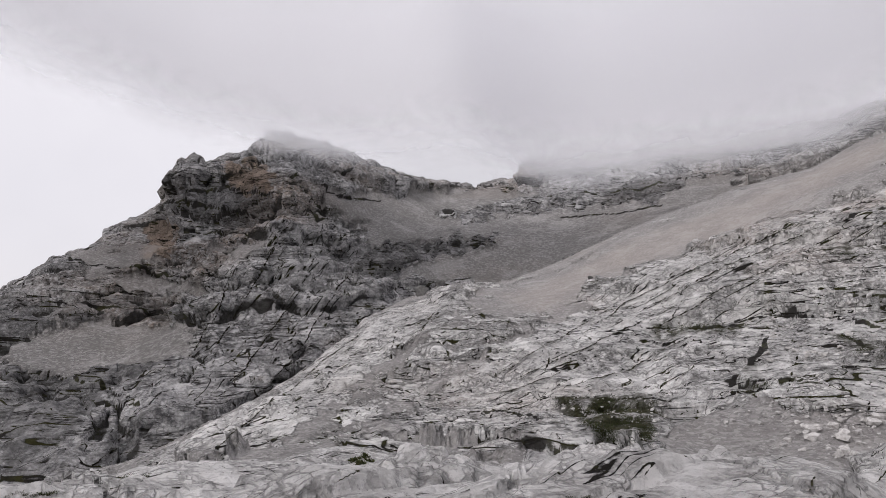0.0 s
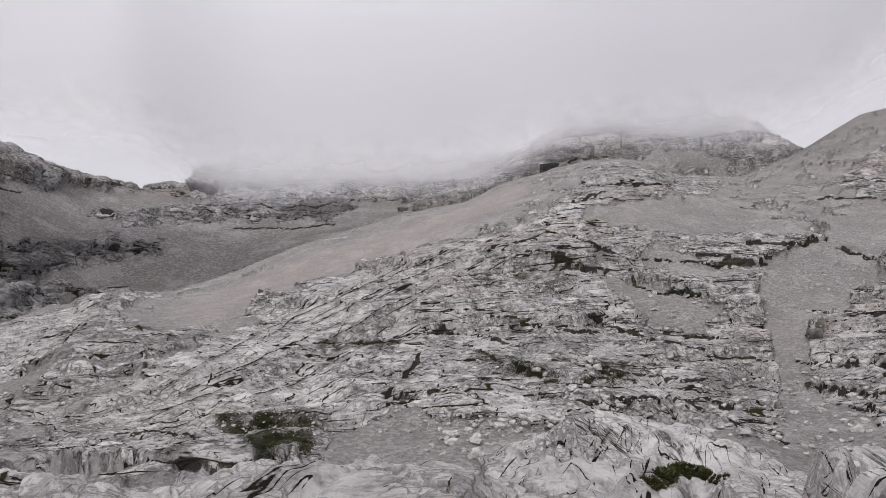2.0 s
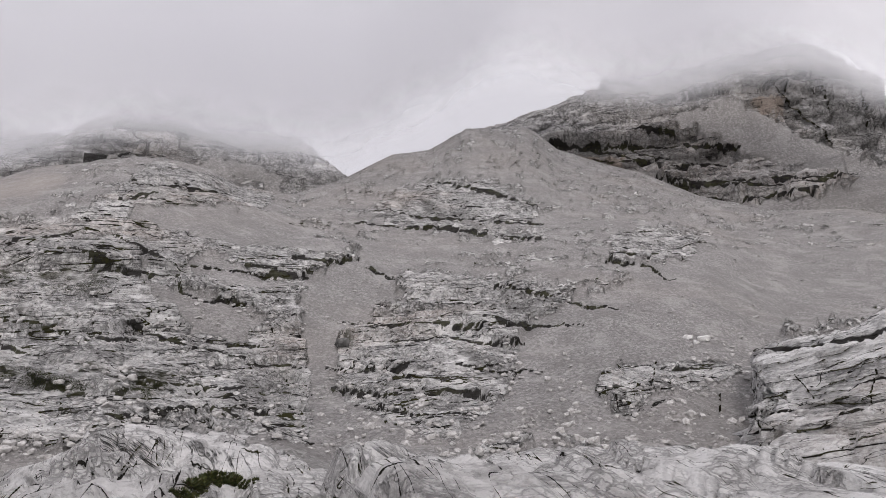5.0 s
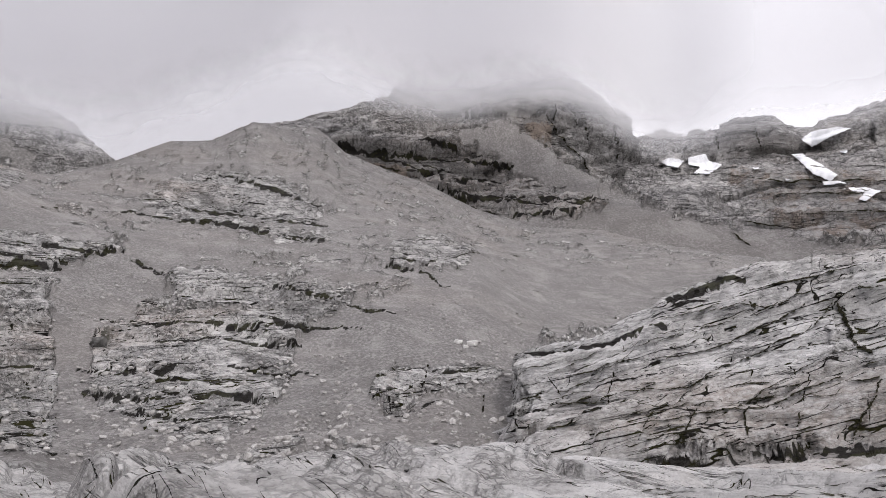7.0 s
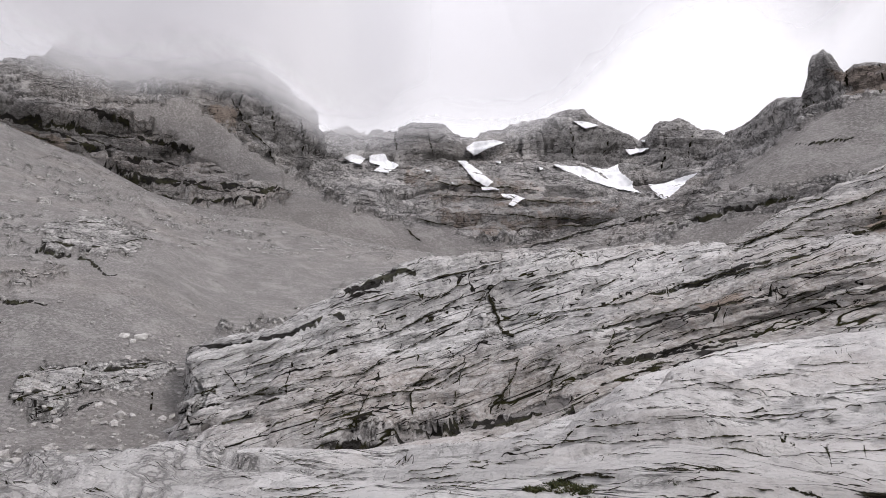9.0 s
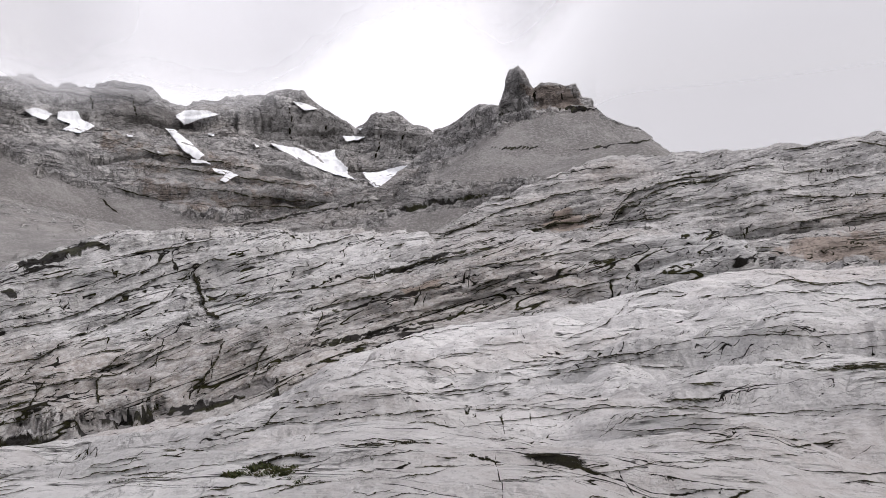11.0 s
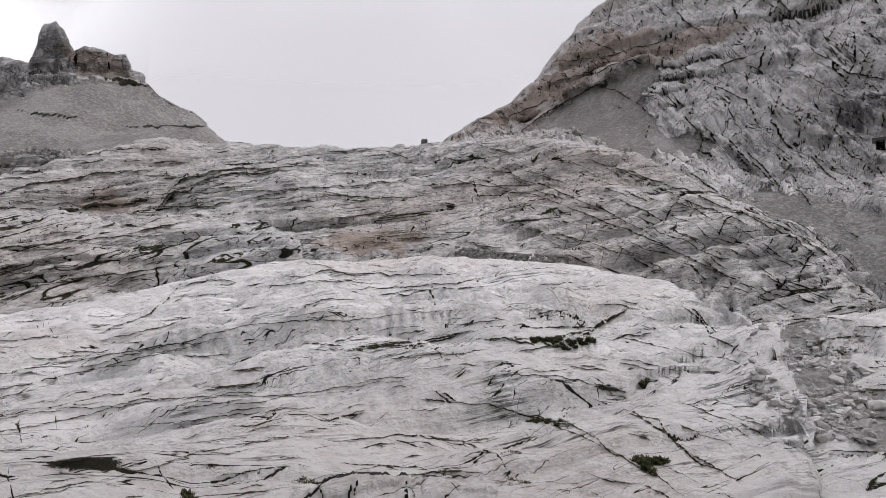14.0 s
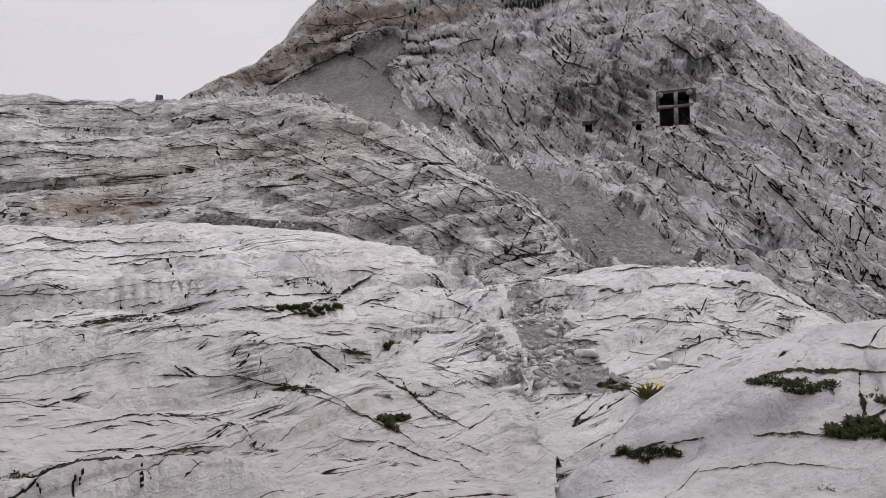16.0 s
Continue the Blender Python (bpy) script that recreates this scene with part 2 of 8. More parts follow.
    if green:
        turf = m.math("MULTIPLY", m.attr("turf"), m.ramp(m.noise(p, 0.9, 6, 0.7), 0.42, 0.49, 0, 0.95))
        colour = m.mix(turf, colour, m.mix(m.ramp(fine, 0.35, 0.65), (0.014, 0.015, 0.006), (0.05, 0.05, 0.02)))
    relief = m.math("ADD", m.math("MULTIPLY", mid, 0.9), m.math("MULTIPLY", fine, 0.45))
    relief = m.math("ADD", relief, m.math("ADD", m.math("MULTIPLY", bed, 1.3 * lay), m.math("MULTIPLY", ply, 0.5 * lay)))
    relief = m.math("ADD", relief, m.math("MULTIPLY", split, 0.7 * joint))
    relief = m.math("SUBTRACT", relief, m.math("MULTIPLY", lines, 0.4))
    flat = m.math("ADD", m.math("MULTIPLY", grain, 0.5), m.math("MULTIPLY", pick, 0.22))
    h = m.math("ADD", m.math("MULTIPLY", relief, bare), m.math("MULTIPLY", flat, m.math("SUBTRACT", 1.0, bare)))
    return m.done(colour, 0.92, h, 0.4 * unit, 1.0)


def bedding(bearing, rise):
    """Turn that lays x along beds that climb (degrees) towards a bearing, y across them."""
    b, c = radians(bearing), radians(rise)
    along = Vector((math.sin(b) * math.cos(c), math.cos(b) * math.cos(c), math.sin(c)))
    across = Vector((-math.sin(b) * math.sin(c), -math.cos(b) * math.sin(c), math.cos(c)))
    e = Matrix((along, across, along.cross(across))).to_euler()
    return tuple(math.degrees(v) for v in e)


SCREE = (0.355, 0.34, 0.33)
STRIKE, CROSS = (0, 0, -45), (0, 0, 35)
ROCK = {
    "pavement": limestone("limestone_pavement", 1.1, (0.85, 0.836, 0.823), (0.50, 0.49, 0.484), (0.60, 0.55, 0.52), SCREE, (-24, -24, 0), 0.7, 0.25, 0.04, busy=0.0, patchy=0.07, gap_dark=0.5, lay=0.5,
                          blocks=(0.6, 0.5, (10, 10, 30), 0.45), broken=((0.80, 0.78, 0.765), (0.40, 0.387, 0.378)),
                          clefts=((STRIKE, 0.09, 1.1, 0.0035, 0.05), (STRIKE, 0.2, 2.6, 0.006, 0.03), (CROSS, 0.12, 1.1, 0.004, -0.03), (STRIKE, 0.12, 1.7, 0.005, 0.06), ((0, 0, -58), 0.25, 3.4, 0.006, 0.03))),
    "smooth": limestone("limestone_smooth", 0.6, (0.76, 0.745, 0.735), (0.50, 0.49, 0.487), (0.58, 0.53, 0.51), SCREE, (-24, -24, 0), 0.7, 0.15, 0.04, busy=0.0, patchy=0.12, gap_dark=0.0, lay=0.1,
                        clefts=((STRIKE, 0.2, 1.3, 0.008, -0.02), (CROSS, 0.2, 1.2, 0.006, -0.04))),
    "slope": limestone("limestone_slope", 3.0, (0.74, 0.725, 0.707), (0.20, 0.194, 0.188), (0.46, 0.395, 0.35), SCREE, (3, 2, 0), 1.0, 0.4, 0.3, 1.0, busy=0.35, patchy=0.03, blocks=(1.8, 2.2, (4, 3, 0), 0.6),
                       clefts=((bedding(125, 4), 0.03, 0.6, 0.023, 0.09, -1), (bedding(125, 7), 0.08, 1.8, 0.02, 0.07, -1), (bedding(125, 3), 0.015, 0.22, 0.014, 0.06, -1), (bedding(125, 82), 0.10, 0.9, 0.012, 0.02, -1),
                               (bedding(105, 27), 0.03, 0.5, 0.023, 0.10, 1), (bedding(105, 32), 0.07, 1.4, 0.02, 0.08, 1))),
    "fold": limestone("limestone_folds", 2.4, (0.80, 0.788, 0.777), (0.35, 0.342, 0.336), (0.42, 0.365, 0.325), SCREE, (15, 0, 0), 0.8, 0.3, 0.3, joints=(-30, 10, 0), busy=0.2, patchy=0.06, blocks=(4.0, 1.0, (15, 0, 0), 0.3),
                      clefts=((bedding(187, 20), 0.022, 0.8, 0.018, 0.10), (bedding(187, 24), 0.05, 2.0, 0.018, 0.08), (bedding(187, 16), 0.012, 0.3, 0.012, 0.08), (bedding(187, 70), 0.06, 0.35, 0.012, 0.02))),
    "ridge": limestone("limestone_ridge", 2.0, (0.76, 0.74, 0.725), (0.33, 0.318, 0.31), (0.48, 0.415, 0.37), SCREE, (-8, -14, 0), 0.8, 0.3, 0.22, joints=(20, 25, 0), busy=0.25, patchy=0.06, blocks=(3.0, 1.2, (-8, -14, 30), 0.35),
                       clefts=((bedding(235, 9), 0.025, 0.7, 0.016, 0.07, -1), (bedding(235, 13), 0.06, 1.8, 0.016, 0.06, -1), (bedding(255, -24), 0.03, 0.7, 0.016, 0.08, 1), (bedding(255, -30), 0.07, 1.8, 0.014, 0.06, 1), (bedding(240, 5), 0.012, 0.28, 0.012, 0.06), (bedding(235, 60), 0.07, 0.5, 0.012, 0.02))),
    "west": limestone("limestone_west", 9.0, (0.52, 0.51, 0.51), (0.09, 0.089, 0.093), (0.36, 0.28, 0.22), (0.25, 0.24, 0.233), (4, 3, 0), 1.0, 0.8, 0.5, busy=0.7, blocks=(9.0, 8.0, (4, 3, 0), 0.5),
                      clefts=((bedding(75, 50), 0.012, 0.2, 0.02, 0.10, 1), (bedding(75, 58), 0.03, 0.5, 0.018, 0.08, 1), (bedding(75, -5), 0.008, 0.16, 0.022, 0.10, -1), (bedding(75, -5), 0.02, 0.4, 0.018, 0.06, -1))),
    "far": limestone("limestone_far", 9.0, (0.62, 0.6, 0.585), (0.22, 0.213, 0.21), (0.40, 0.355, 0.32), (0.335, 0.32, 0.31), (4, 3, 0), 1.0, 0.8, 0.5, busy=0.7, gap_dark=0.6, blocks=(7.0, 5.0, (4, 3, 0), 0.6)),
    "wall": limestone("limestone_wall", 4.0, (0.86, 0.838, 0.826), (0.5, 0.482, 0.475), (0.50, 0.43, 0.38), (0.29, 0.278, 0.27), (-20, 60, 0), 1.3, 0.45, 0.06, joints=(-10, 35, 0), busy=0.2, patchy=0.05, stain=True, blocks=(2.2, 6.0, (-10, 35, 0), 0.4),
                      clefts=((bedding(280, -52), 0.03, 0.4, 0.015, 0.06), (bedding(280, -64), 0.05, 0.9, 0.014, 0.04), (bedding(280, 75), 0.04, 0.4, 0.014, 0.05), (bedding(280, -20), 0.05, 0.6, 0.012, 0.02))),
}

# Relief of the valley. Each contour: massif, bareness of the rock, (bearing, elevation) knots, (bearing, distance) knots, low to high.
RELIEF = {}

def contour(massif, bare, rise, away):
    RELIEF.setdefault(massif, []).append((bare, np.array(rise), np.array(away)))


contour('west_massif', 0.6, [(-40, -22), (-28, -22), (-10, -22), (0, -16), (12, -8), (35, 0)],
        [(-40, 150), (-28, 150), (-10, 160), (0, 220), (12, 300), (35, 350)])
contour('west_massif', 0.9, [(-34, -11.79), (-30.7, -11.46), (-27.1, -11.91), (-21.3, -10.13), (-15.1, -7.23), (-6.2, -4.07), (3, -0.68), (20, 2), (35, 4)],
        [(-34, 200), (-21.3, 220), (-15.1, 260), (-6.2, 300), (3, 330), (20, 330), (35, 420)])
contour('west_massif', 0.75, [(-34.2, -3.59), (-30.8, -4.01), (-26.5, -3.26), (-23.4, -1.73), (-20.1, -0.12), (-15.9, -0.23), (-10.6, 1.45), (-7, 1.6), (-1.5, 1.48), (3.1, 2.05), (7.6, 2.82), (14, 6), (35, 8)],
        [(-34.2, 330), (-15.9, 330), (-10.6, 350), (-1.5, 420), (7.6, 450), (35, 600)])
contour('west_massif', 0.85, [(-34.3, -0.92), (-29.8, 0.73), (-23.4, -0.04), (-21, 2.5), (-18.1, 5.11), (-15, 6.89), (-12.4, 6.9), (-8.3, 5.04), (-4.6, 5.67), (1.8, 5.51), (7.7, 5.53), (16.5, 7.72), (22.5, 8.93), (35, 10)],
        [(-34.3, 420), (-23.4, 420), (-21, 390), (-18.1, 380), (-8.3, 450), (-4.6, 500), (16.5, 560), (22.5, 600), (35, 650)])
contour('west_massif', 0.8, [(-34.3, 1.4), (-30.9, 2.96), (-23.4, 3.8), (-20.2, 5.1), (-17.2, 7.77), (-14.6, 10.02), (-8.7, 9.14), (-3.2, 7.47), (1.9, 8.02), (7.8, 8.46), (16.5, 9.24), (24.5, 9.55), (35, 11)],
        [(-34.3, 480), (-20.2, 460), (-17.2, 450), (-14.6, 470), (-8.7, 550), (-3.2, 600), (1.9, 620), (16.5, 640), (35, 680)])
contour('west_massif', 0.9, [(-40, -3), (-34.3, 2.1), (-33.4, 2.56), (-31.2, 4.44), (-29.2, 5.13), (-27.4, 6.49), (-25.1, 7.81), (-23.5, 9.14), (-23.3, 10.85), (-22.9, 11.71), (-21.7, 12.33), (-20.8, 11.6), (-19.3, 12.26), (-17.6, 12.8), (-17, 13.91), (-15, 14.33), (-12.3, 13.82), (-10.5, 13.41), (-8.2, 12.08), (-5.9, 11.25), (-2.7, 10.43), (0.3, 9.9), (2.4, 10.19), (3.9, 10.45), (4.2, 11.34), (8, 12.92), (16.8, 13.51), (24.7, 13.38), (30.7, 13.81), (35, 15)],
        [(-40, 560), (-33.4, 542), (-21.7, 571), (-12.3, 648), (-5.9, 720), (2.4, 760), (24.7, 760), (35, 800)])
contour('west_massif', 0.9, [(-40, -12), (-20, -8), (0, -5), (35, 0)],
        [(-40, 900), (-20, 900), (0, 950), (35, 1000)])
contour('fog_peak', 0.4, [(20, 2), (35, 5), (50, 7), (56, 3)],
        [(20, 480), (56, 520)])
contour('fog_peak', 0.6, [(20, 2.2), (21.4, 9.56), (24.5, 10.38), (28.9, 11.91), (33.5, 12.23), (38.2, 12.11), (42.8, 12.54), (47.4, 12.67), (51.4, 12.3), (56, 4)],
        [(20, 550), (56, 600)])
contour('fog_peak', 0.9, [(20, 2.5), (20.2, 9.27), (22.3, 9.83), (24.4, 10.6), (27.1, 11.17), (30.7, 13.54), (33.5, 15.63), (36.2, 17.01), (39.5, 17.25), (42.8, 16.33), (45.6, 15.82), (47.9, 14.86), (49.7, 13.47), (51.4, 12.43), (56, 5)],
        [(20, 600), (56, 640)])
contour('fog_peak', 0.9, [(20, 0), (35, 0), (56, 0)],
        [(20, 850), (56, 850)])
contour('scree_slope', 0.2, [(-30, -28), (-5, -22), (20, -22), (60, -20), (95, -20), (112, -20)],
        [(-30, 20), (-5, 24), (20, 26), (60, 28), (95, 32), (112, 40)])
contour('scree_slope', 0.2, [(-30, -20), (-27.1, -12.74), (-10.8, -12.51), (7, -12.88), (23.2, -12.55), (29.4, -12.4), (47.2, -11.41), (58.3, -11.25), (75.8, -10.32), (82.3, -10.9), (94.8, -10.55), (112, -12)],
        [(-30, 40), (-27.1, 42), (7, 40), (47.2, 44), (75.8, 50), (82.3, 60), (112, 70)])
contour('scree_slope', 0.2, [(-32, -12.08), (-30, -18), (-21.3, -10.13), (-9, -8.59), (2.7, -8.88), (15.7, -8.37), (25, -7.49), (47.2, -8.69), (51.5, -9.97), (58.2, -8.31), (71.5, -6.76), (77.9, -6.09), (83.9, -6.2), (85.8, -7.86), (112, -9)],
        [(-32, 70), (-21.3, 75), (15.7, 65), (47.2, 65), (71.5, 75), (77.9, 80), (85.8, 80), (112, 90)])
contour('scree_slope', 0.2, [(-30, -17), (-30, -11.55), (-21.3, -8.92), (-12.5, -6.06), (-3.9, -4.58), (7.4, -3.01), (20, -2.7), (33.7, -1.62), (47.2, -3.71), (59.8, -2.15), (71.6, -0.21), (78, -0.12), (83.7, -1.71), (85.9, -1.14), (112, -4)],
        [(-30, 90), (7.4, 105), (59.8, 110), (112, 130)])
contour('scree_slope', 0.2, [(-30, -16), (-28.2, -11.32), (-18.5, -7.46), (-8.4, -2.21), (-2.5, -0.55), (7.5, 0.57), (16.2, 2.08), (24.6, 5.03), (33.6, 5.44), (47.3, 5.24), (55.9, 3.81), (57.9, 4.14), (71.6, 4.72), (80.2, 4.23), (85.7, 1.45), (112, -1)],
        [(-30, 110), (-28.2, 110), (-8.4, 140), (7.5, 150), (24.6, 150), (71.6, 182), (80.2, 190), (112, 200)])
contour('scree_slope', 0.2, [(-30, -15), (-27.1, -11.14), (-17.2, -6.9), (-6.1, -0.47), (-1.5, 1.48), (3, 1.14), (7.6, 1.92), (16.3, 4.47), (24.5, 7.26), (33.5, 10.23), (41, 10.29), (47.4, 8.86), (55.5, 8.65), (67.1, 8.82), (76.1, 8.48), (85.5, 6.7), (98.8, 6.45), (112, 1)],
        [(-30, 120), (-27.1, 120), (-1.5, 190), (7.6, 210), (24.5, 230), (47.4, 240), (55.5, 260), (76.1, 290), (85.5, 320), (98.8, 340), (112, 340)])
contour('scree_slope', 0.2, [(-30, -14), (-26.7, -10.88), (-16.8, -6.5), (-12.5, -3.87), (-8.4, -0.64), (-5.2, 0.88), (-1.5, 2.07), (1.2, 1.87), (3.1, 2.18), (7.6, 3.72), (12.1, 5.78), (16.4, 7.29), (20.6, 8.48), (25.9, 9.59), (28.9, 11.01), (35.4, 12.62), (38.2, 12.65), (41, 12.11), (42.8, 10.96), (47.4, 10.66), (51.4, 12.21), (55.3, 14.24), (58.3, 14.65), (61.2, 16.31), (62.7, 16.46), (64.3, 16.19), (66.1, 16.59), (67.1, 16.05), (68.9, 14.59), (75.3, 12.63), (79.6, 10.7), (84.4, 9.34), (89.7, 9.11), (96.5, 7.54), (103.5, 6.51), (112, 1.5)],
        [(-30, 125), (-26.7, 125), (-16.8, 150), (-8.4, 190), (1.2, 220), (3.1, 250), (25.9, 300), (28.9, 330), (38.2, 300), (47.4, 351), (55.3, 420), (64.3, 463), (67.1, 500), (75.3, 480), (79.6, 450), (103.5, 380), (112, 380)])
contour('scree_slope', 0.2, [(-30, -22), (0, -8), (10, -4), (28, 1), (60, 4), (90, 2), (112, -4)],
        [(-30, 200), (10, 400), (28, 420), (60, 600), (90, 650), (112, 520)])
contour('banded_mountain', 0.1, [(55, 1), (75, 2), (90, 2), (115, 2), (130, 2)],
        [(55, 420), (130, 420)])
contour('banded_mountain', 0.15, [(55, 3), (62.9, 15.86), (69.4, 11.75), (73.8, 8.98), (81.3, 7.77), (82.2, 8.27), (89.8, 7.32), (95.2, 6.14), (103.5, 6.51), (112.6, 7.18), (119.2, 7.06), (125.4, 7.71), (130, 6)],
        [(55, 560), (62.9, 500), (73.8, 470), (81.3, 430), (82.2, 450), (89.8, 430), (95.2, 430), (103.5, 460), (112.6, 470), (119.2, 450), (125.4, 450), (130, 500)])
contour('banded_mountain', 0.25, [(55, 3), (62.9, 16.04), (67.1, 14.48), (73, 12.99), (77.3, 11.28), (81.8, 9.77), (87.9, 10.21), (89.7, 10), (94.2, 10.2), (98.8, 8.96), (103.4, 9.49), (108.1, 9.49), (112.6, 9.67), (117.1, 10.22), (125.5, 11.09), (130, 9)],
        [(55, 560), (62.9, 520), (73, 520), (81.8, 480), (94.2, 480), (103.4, 520), (117.1, 530), (125.5, 560), (130, 560)])
contour('banded_mountain', 0.3, [(55, 3), (62.9, 16.21), (67.6, 15.81), (73, 15.4), (77.8, 13.85), (82.3, 12.07), (86.1, 11.57), (89.6, 13.11), (89.8, 11.06), (93.2, 11.51), (98.7, 12.15), (103.4, 12.68), (108.1, 12.22), (112.7, 12.14), (117.1, 11.33), (119.3, 11.24), (123.5, 12.08), (126.3, 12.29), (130, 12)],
        [(55, 560), (67.6, 538), (86.1, 535), (89.8, 542), (93.2, 580), (108.1, 626), (130, 640)])
contour('banded_mountain', 0.55, [(55, 3), (63, 16.3), (66.7, 17.37), (69.4, 17.95), (73.1, 17.14), (78.3, 16.59), (80.8, 17.62), (86.3, 15.02), (89.8, 12.64), (91.4, 13.21), (95, 13.84), (98.7, 13.96), (102.4, 14.03), (104.8, 14.05), (108.1, 14.26), (112.7, 13.71), (117.1, 11.99), (119.3, 11.89), (121.4, 11.99), (125.2, 13.23), (126.4, 13.54), (130, 13)],
        [(55, 560), (80.8, 564), (86.3, 560), (98.7, 680), (121.4, 716), (130, 700)])
contour('banded_mountain', 0.95, [(55, 3), (63.1, 16.39), (64.8, 16.65), (67.6, 17.66), (69.4, 18.3), (72.2, 19.33), (74, 21.95), (78.4, 23.18), (82.6, 23.05), (86.5, 21.7), (90.1, 19.2), (92.1, 17.67), (92.3, 16.18), (94, 16.68), (95.8, 16.33), (97.7, 16.62), (101.5, 17.16), (103.4, 16.74), (104.1, 16.29), (105.3, 16.07), (105.7, 16.65), (107.1, 16.82), (109.9, 17.34), (112.7, 17.9), (114.1, 18.14), (115.4, 17.12), (117.7, 16.12), (118.5, 15.42), (119.2, 15.81), (119.9, 16.83), (121.6, 17.08), (123.2, 16), (124.9, 15.44), (126.1, 15.86), (130, 17)],
        [(55, 560), (86.5, 660), (97.7, 747), (118.5, 819), (130, 820)])
contour('banded_mountain', 0.9, [(55, 2), (75, 5), (100, 5), (115, 4), (130, 4)],
        [(55, 900), (100, 1000), (130, 1000)])
contour('tower_peak', 0.3, [(105, 0), (130, 0), (155, 0)],
        [(105, 300), (155, 300)])
contour('tower_peak', 0.2, [(104.3, 5.81), (115.2, 6.81), (124.6, 6.7), (132.6, 10.1), (141.9, 11.98), (146.5, 12.34), (150, 8)],
        [(104.3, 330), (132.6, 330), (146.5, 340), (150, 360)])
contour('tower_peak', 0.75, [(107.6, 7.05), (114.4, 7.95), (120.1, 8.95), (126.2, 9.91), (130.3, 10.86), (137.3, 12.89), (141.9, 13.23), (150, 9.5)],
        [(107.6, 380), (120.1, 370), (130.3, 350), (137.3, 370), (141.9, 400), (150, 420)])
contour('tower_peak', 0.2, [(107.6, 7.13), (115.2, 8.64), (121.4, 10.34), (126.2, 11.25), (130.3, 11.4), (137.2, 13.78), (141.9, 14.3), (143.7, 13.38), (150, 10)],
        [(107.6, 400), (126.2, 390), (130.3, 380), (137.2, 420), (150, 440)])
contour('tower_peak', 0.35, [(107.6, 7.21), (115.2, 8.73), (120.5, 10.42), (125.3, 11.65), (128, 13.64), (130.7, 15.43), (133, 16.52), (135.3, 16.87), (137.7, 16.54), (140.5, 14.45), (142.8, 13.98), (144, 13.33), (150, 9)],
        [(107.6, 405), (120.5, 410), (125.3, 420), (133, 470), (137.7, 470), (140.5, 450), (150, 450)])
contour('tower_peak', 0.9, [(107.6, 7.29), (115.2, 8.81), (120.1, 10.57), (123.5, 11.56), (124.8, 13.83), (127.5, 14.42), (129.8, 16.28), (132.5, 17.69), (135.3, 17.97), (137.9, 17.25), (140, 15.79), (142.8, 14.2), (144, 13.24), (150, 8)],
        [(107.6, 410), (120.1, 420), (123.5, 480), (124.8, 600), (129.8, 520), (144, 450), (150, 460)])
contour('tower_peak', 0.95, [(107.6, 7.37), (115.1, 8.9), (119.6, 10.63), (121.3, 11.43), (124.3, 14.03), (125, 15.51), (126.1, 15.88), (127.9, 17.06), (128.8, 17.63), (130.4, 17.48), (130.8, 18.93), (131.1, 20.31), (132, 20.6), (132.5, 19.93), (133.2, 18.79), (133.9, 19.28), (136, 18.97), (136.7, 19.07), (137.1, 17.99), (137.9, 17.77), (138.2, 17.11), (139.1, 16.15), (141.9, 15.24), (143.1, 14.29), (144.1, 13.2), (150, 7.5)],
        [(107.6, 415), (119.6, 425), (121.3, 500), (125, 640), (131.1, 520), (144.1, 460), (150, 470)])
contour('tower_peak', 0.9, [(105, -2), (130, 3), (155, 0)],
        [(105, 600), (130, 800), (155, 700)])
contour('great_wall', 0.95, [(150, -4), (175, -8), (195, -16), (215, -22), (240, -25)],
        [(150, 120), (195, 100), (215, 95), (240, 100)])
contour('great_wall', 0.95, [(150, 4), (160.6, 12.79), (171.8, 12.5), (178.1, 10.47), (184, 6.7), (191.5, 0.53), (200, -1.04), (205.9, -2.84), (213.5, -5.96), (240, -12)],
        [(150, 130), (160.6, 150), (171.8, 140), (184, 120), (213.5, 100), (240, 120)])
contour('great_wall', 0.95, [(150, 4), (161.1, 13.22), (168.2, 13.52), (175.4, 13.17), (179.9, 11.34), (184, 8.52), (188.1, 8.58), (193.5, 6.75), (196.4, 4.81), (198.9, 2.49), (202.1, 0.63), (207.9, -0.81), (213.6, -3.66), (240, -9)],
        [(150, 150), (161.1, 180), (175.4, 160), (184, 140), (188.1, 145), (193.5, 140), (198.9, 125), (207.9, 115), (213.6, 115), (240, 130)])
contour('great_wall', 0.95, [(150, 4), (161.5, 13.58), (168.3, 14.8), (172.7, 15.33), (177.8, 16.63), (180, 13.11), (185, 9.39), (188.2, 9.03), (193.6, 9.41), (196.6, 7.89), (200.3, 5.47), (204.3, 3.94), (208, 2.07), (213.7, -0.56), (240, -4)],
        [(150, 170), (161.5, 195), (168.3, 195), (177.8, 185), (180, 170), (193.6, 160), (196.6, 150), (213.7, 130), (240, 140)])
contour('great_wall', 0.95, [(150, 4), (161.9, 13.89), (167.9, 16.68), (171.9, 17.44), (176, 18.34), (178.3, 18.33), (182.8, 14.8), (188.3, 12.37), (193.6, 10.73), (197.5, 10.01), (201.3, 9.7), (206.4, 8.8), (210, 6.41), (213.9, 3.32), (240, 2)],
        [(150, 180), (161.9, 200), (171.9, 200), (182.8, 180), (201.3, 165), (213.9, 150), (240, 155)])
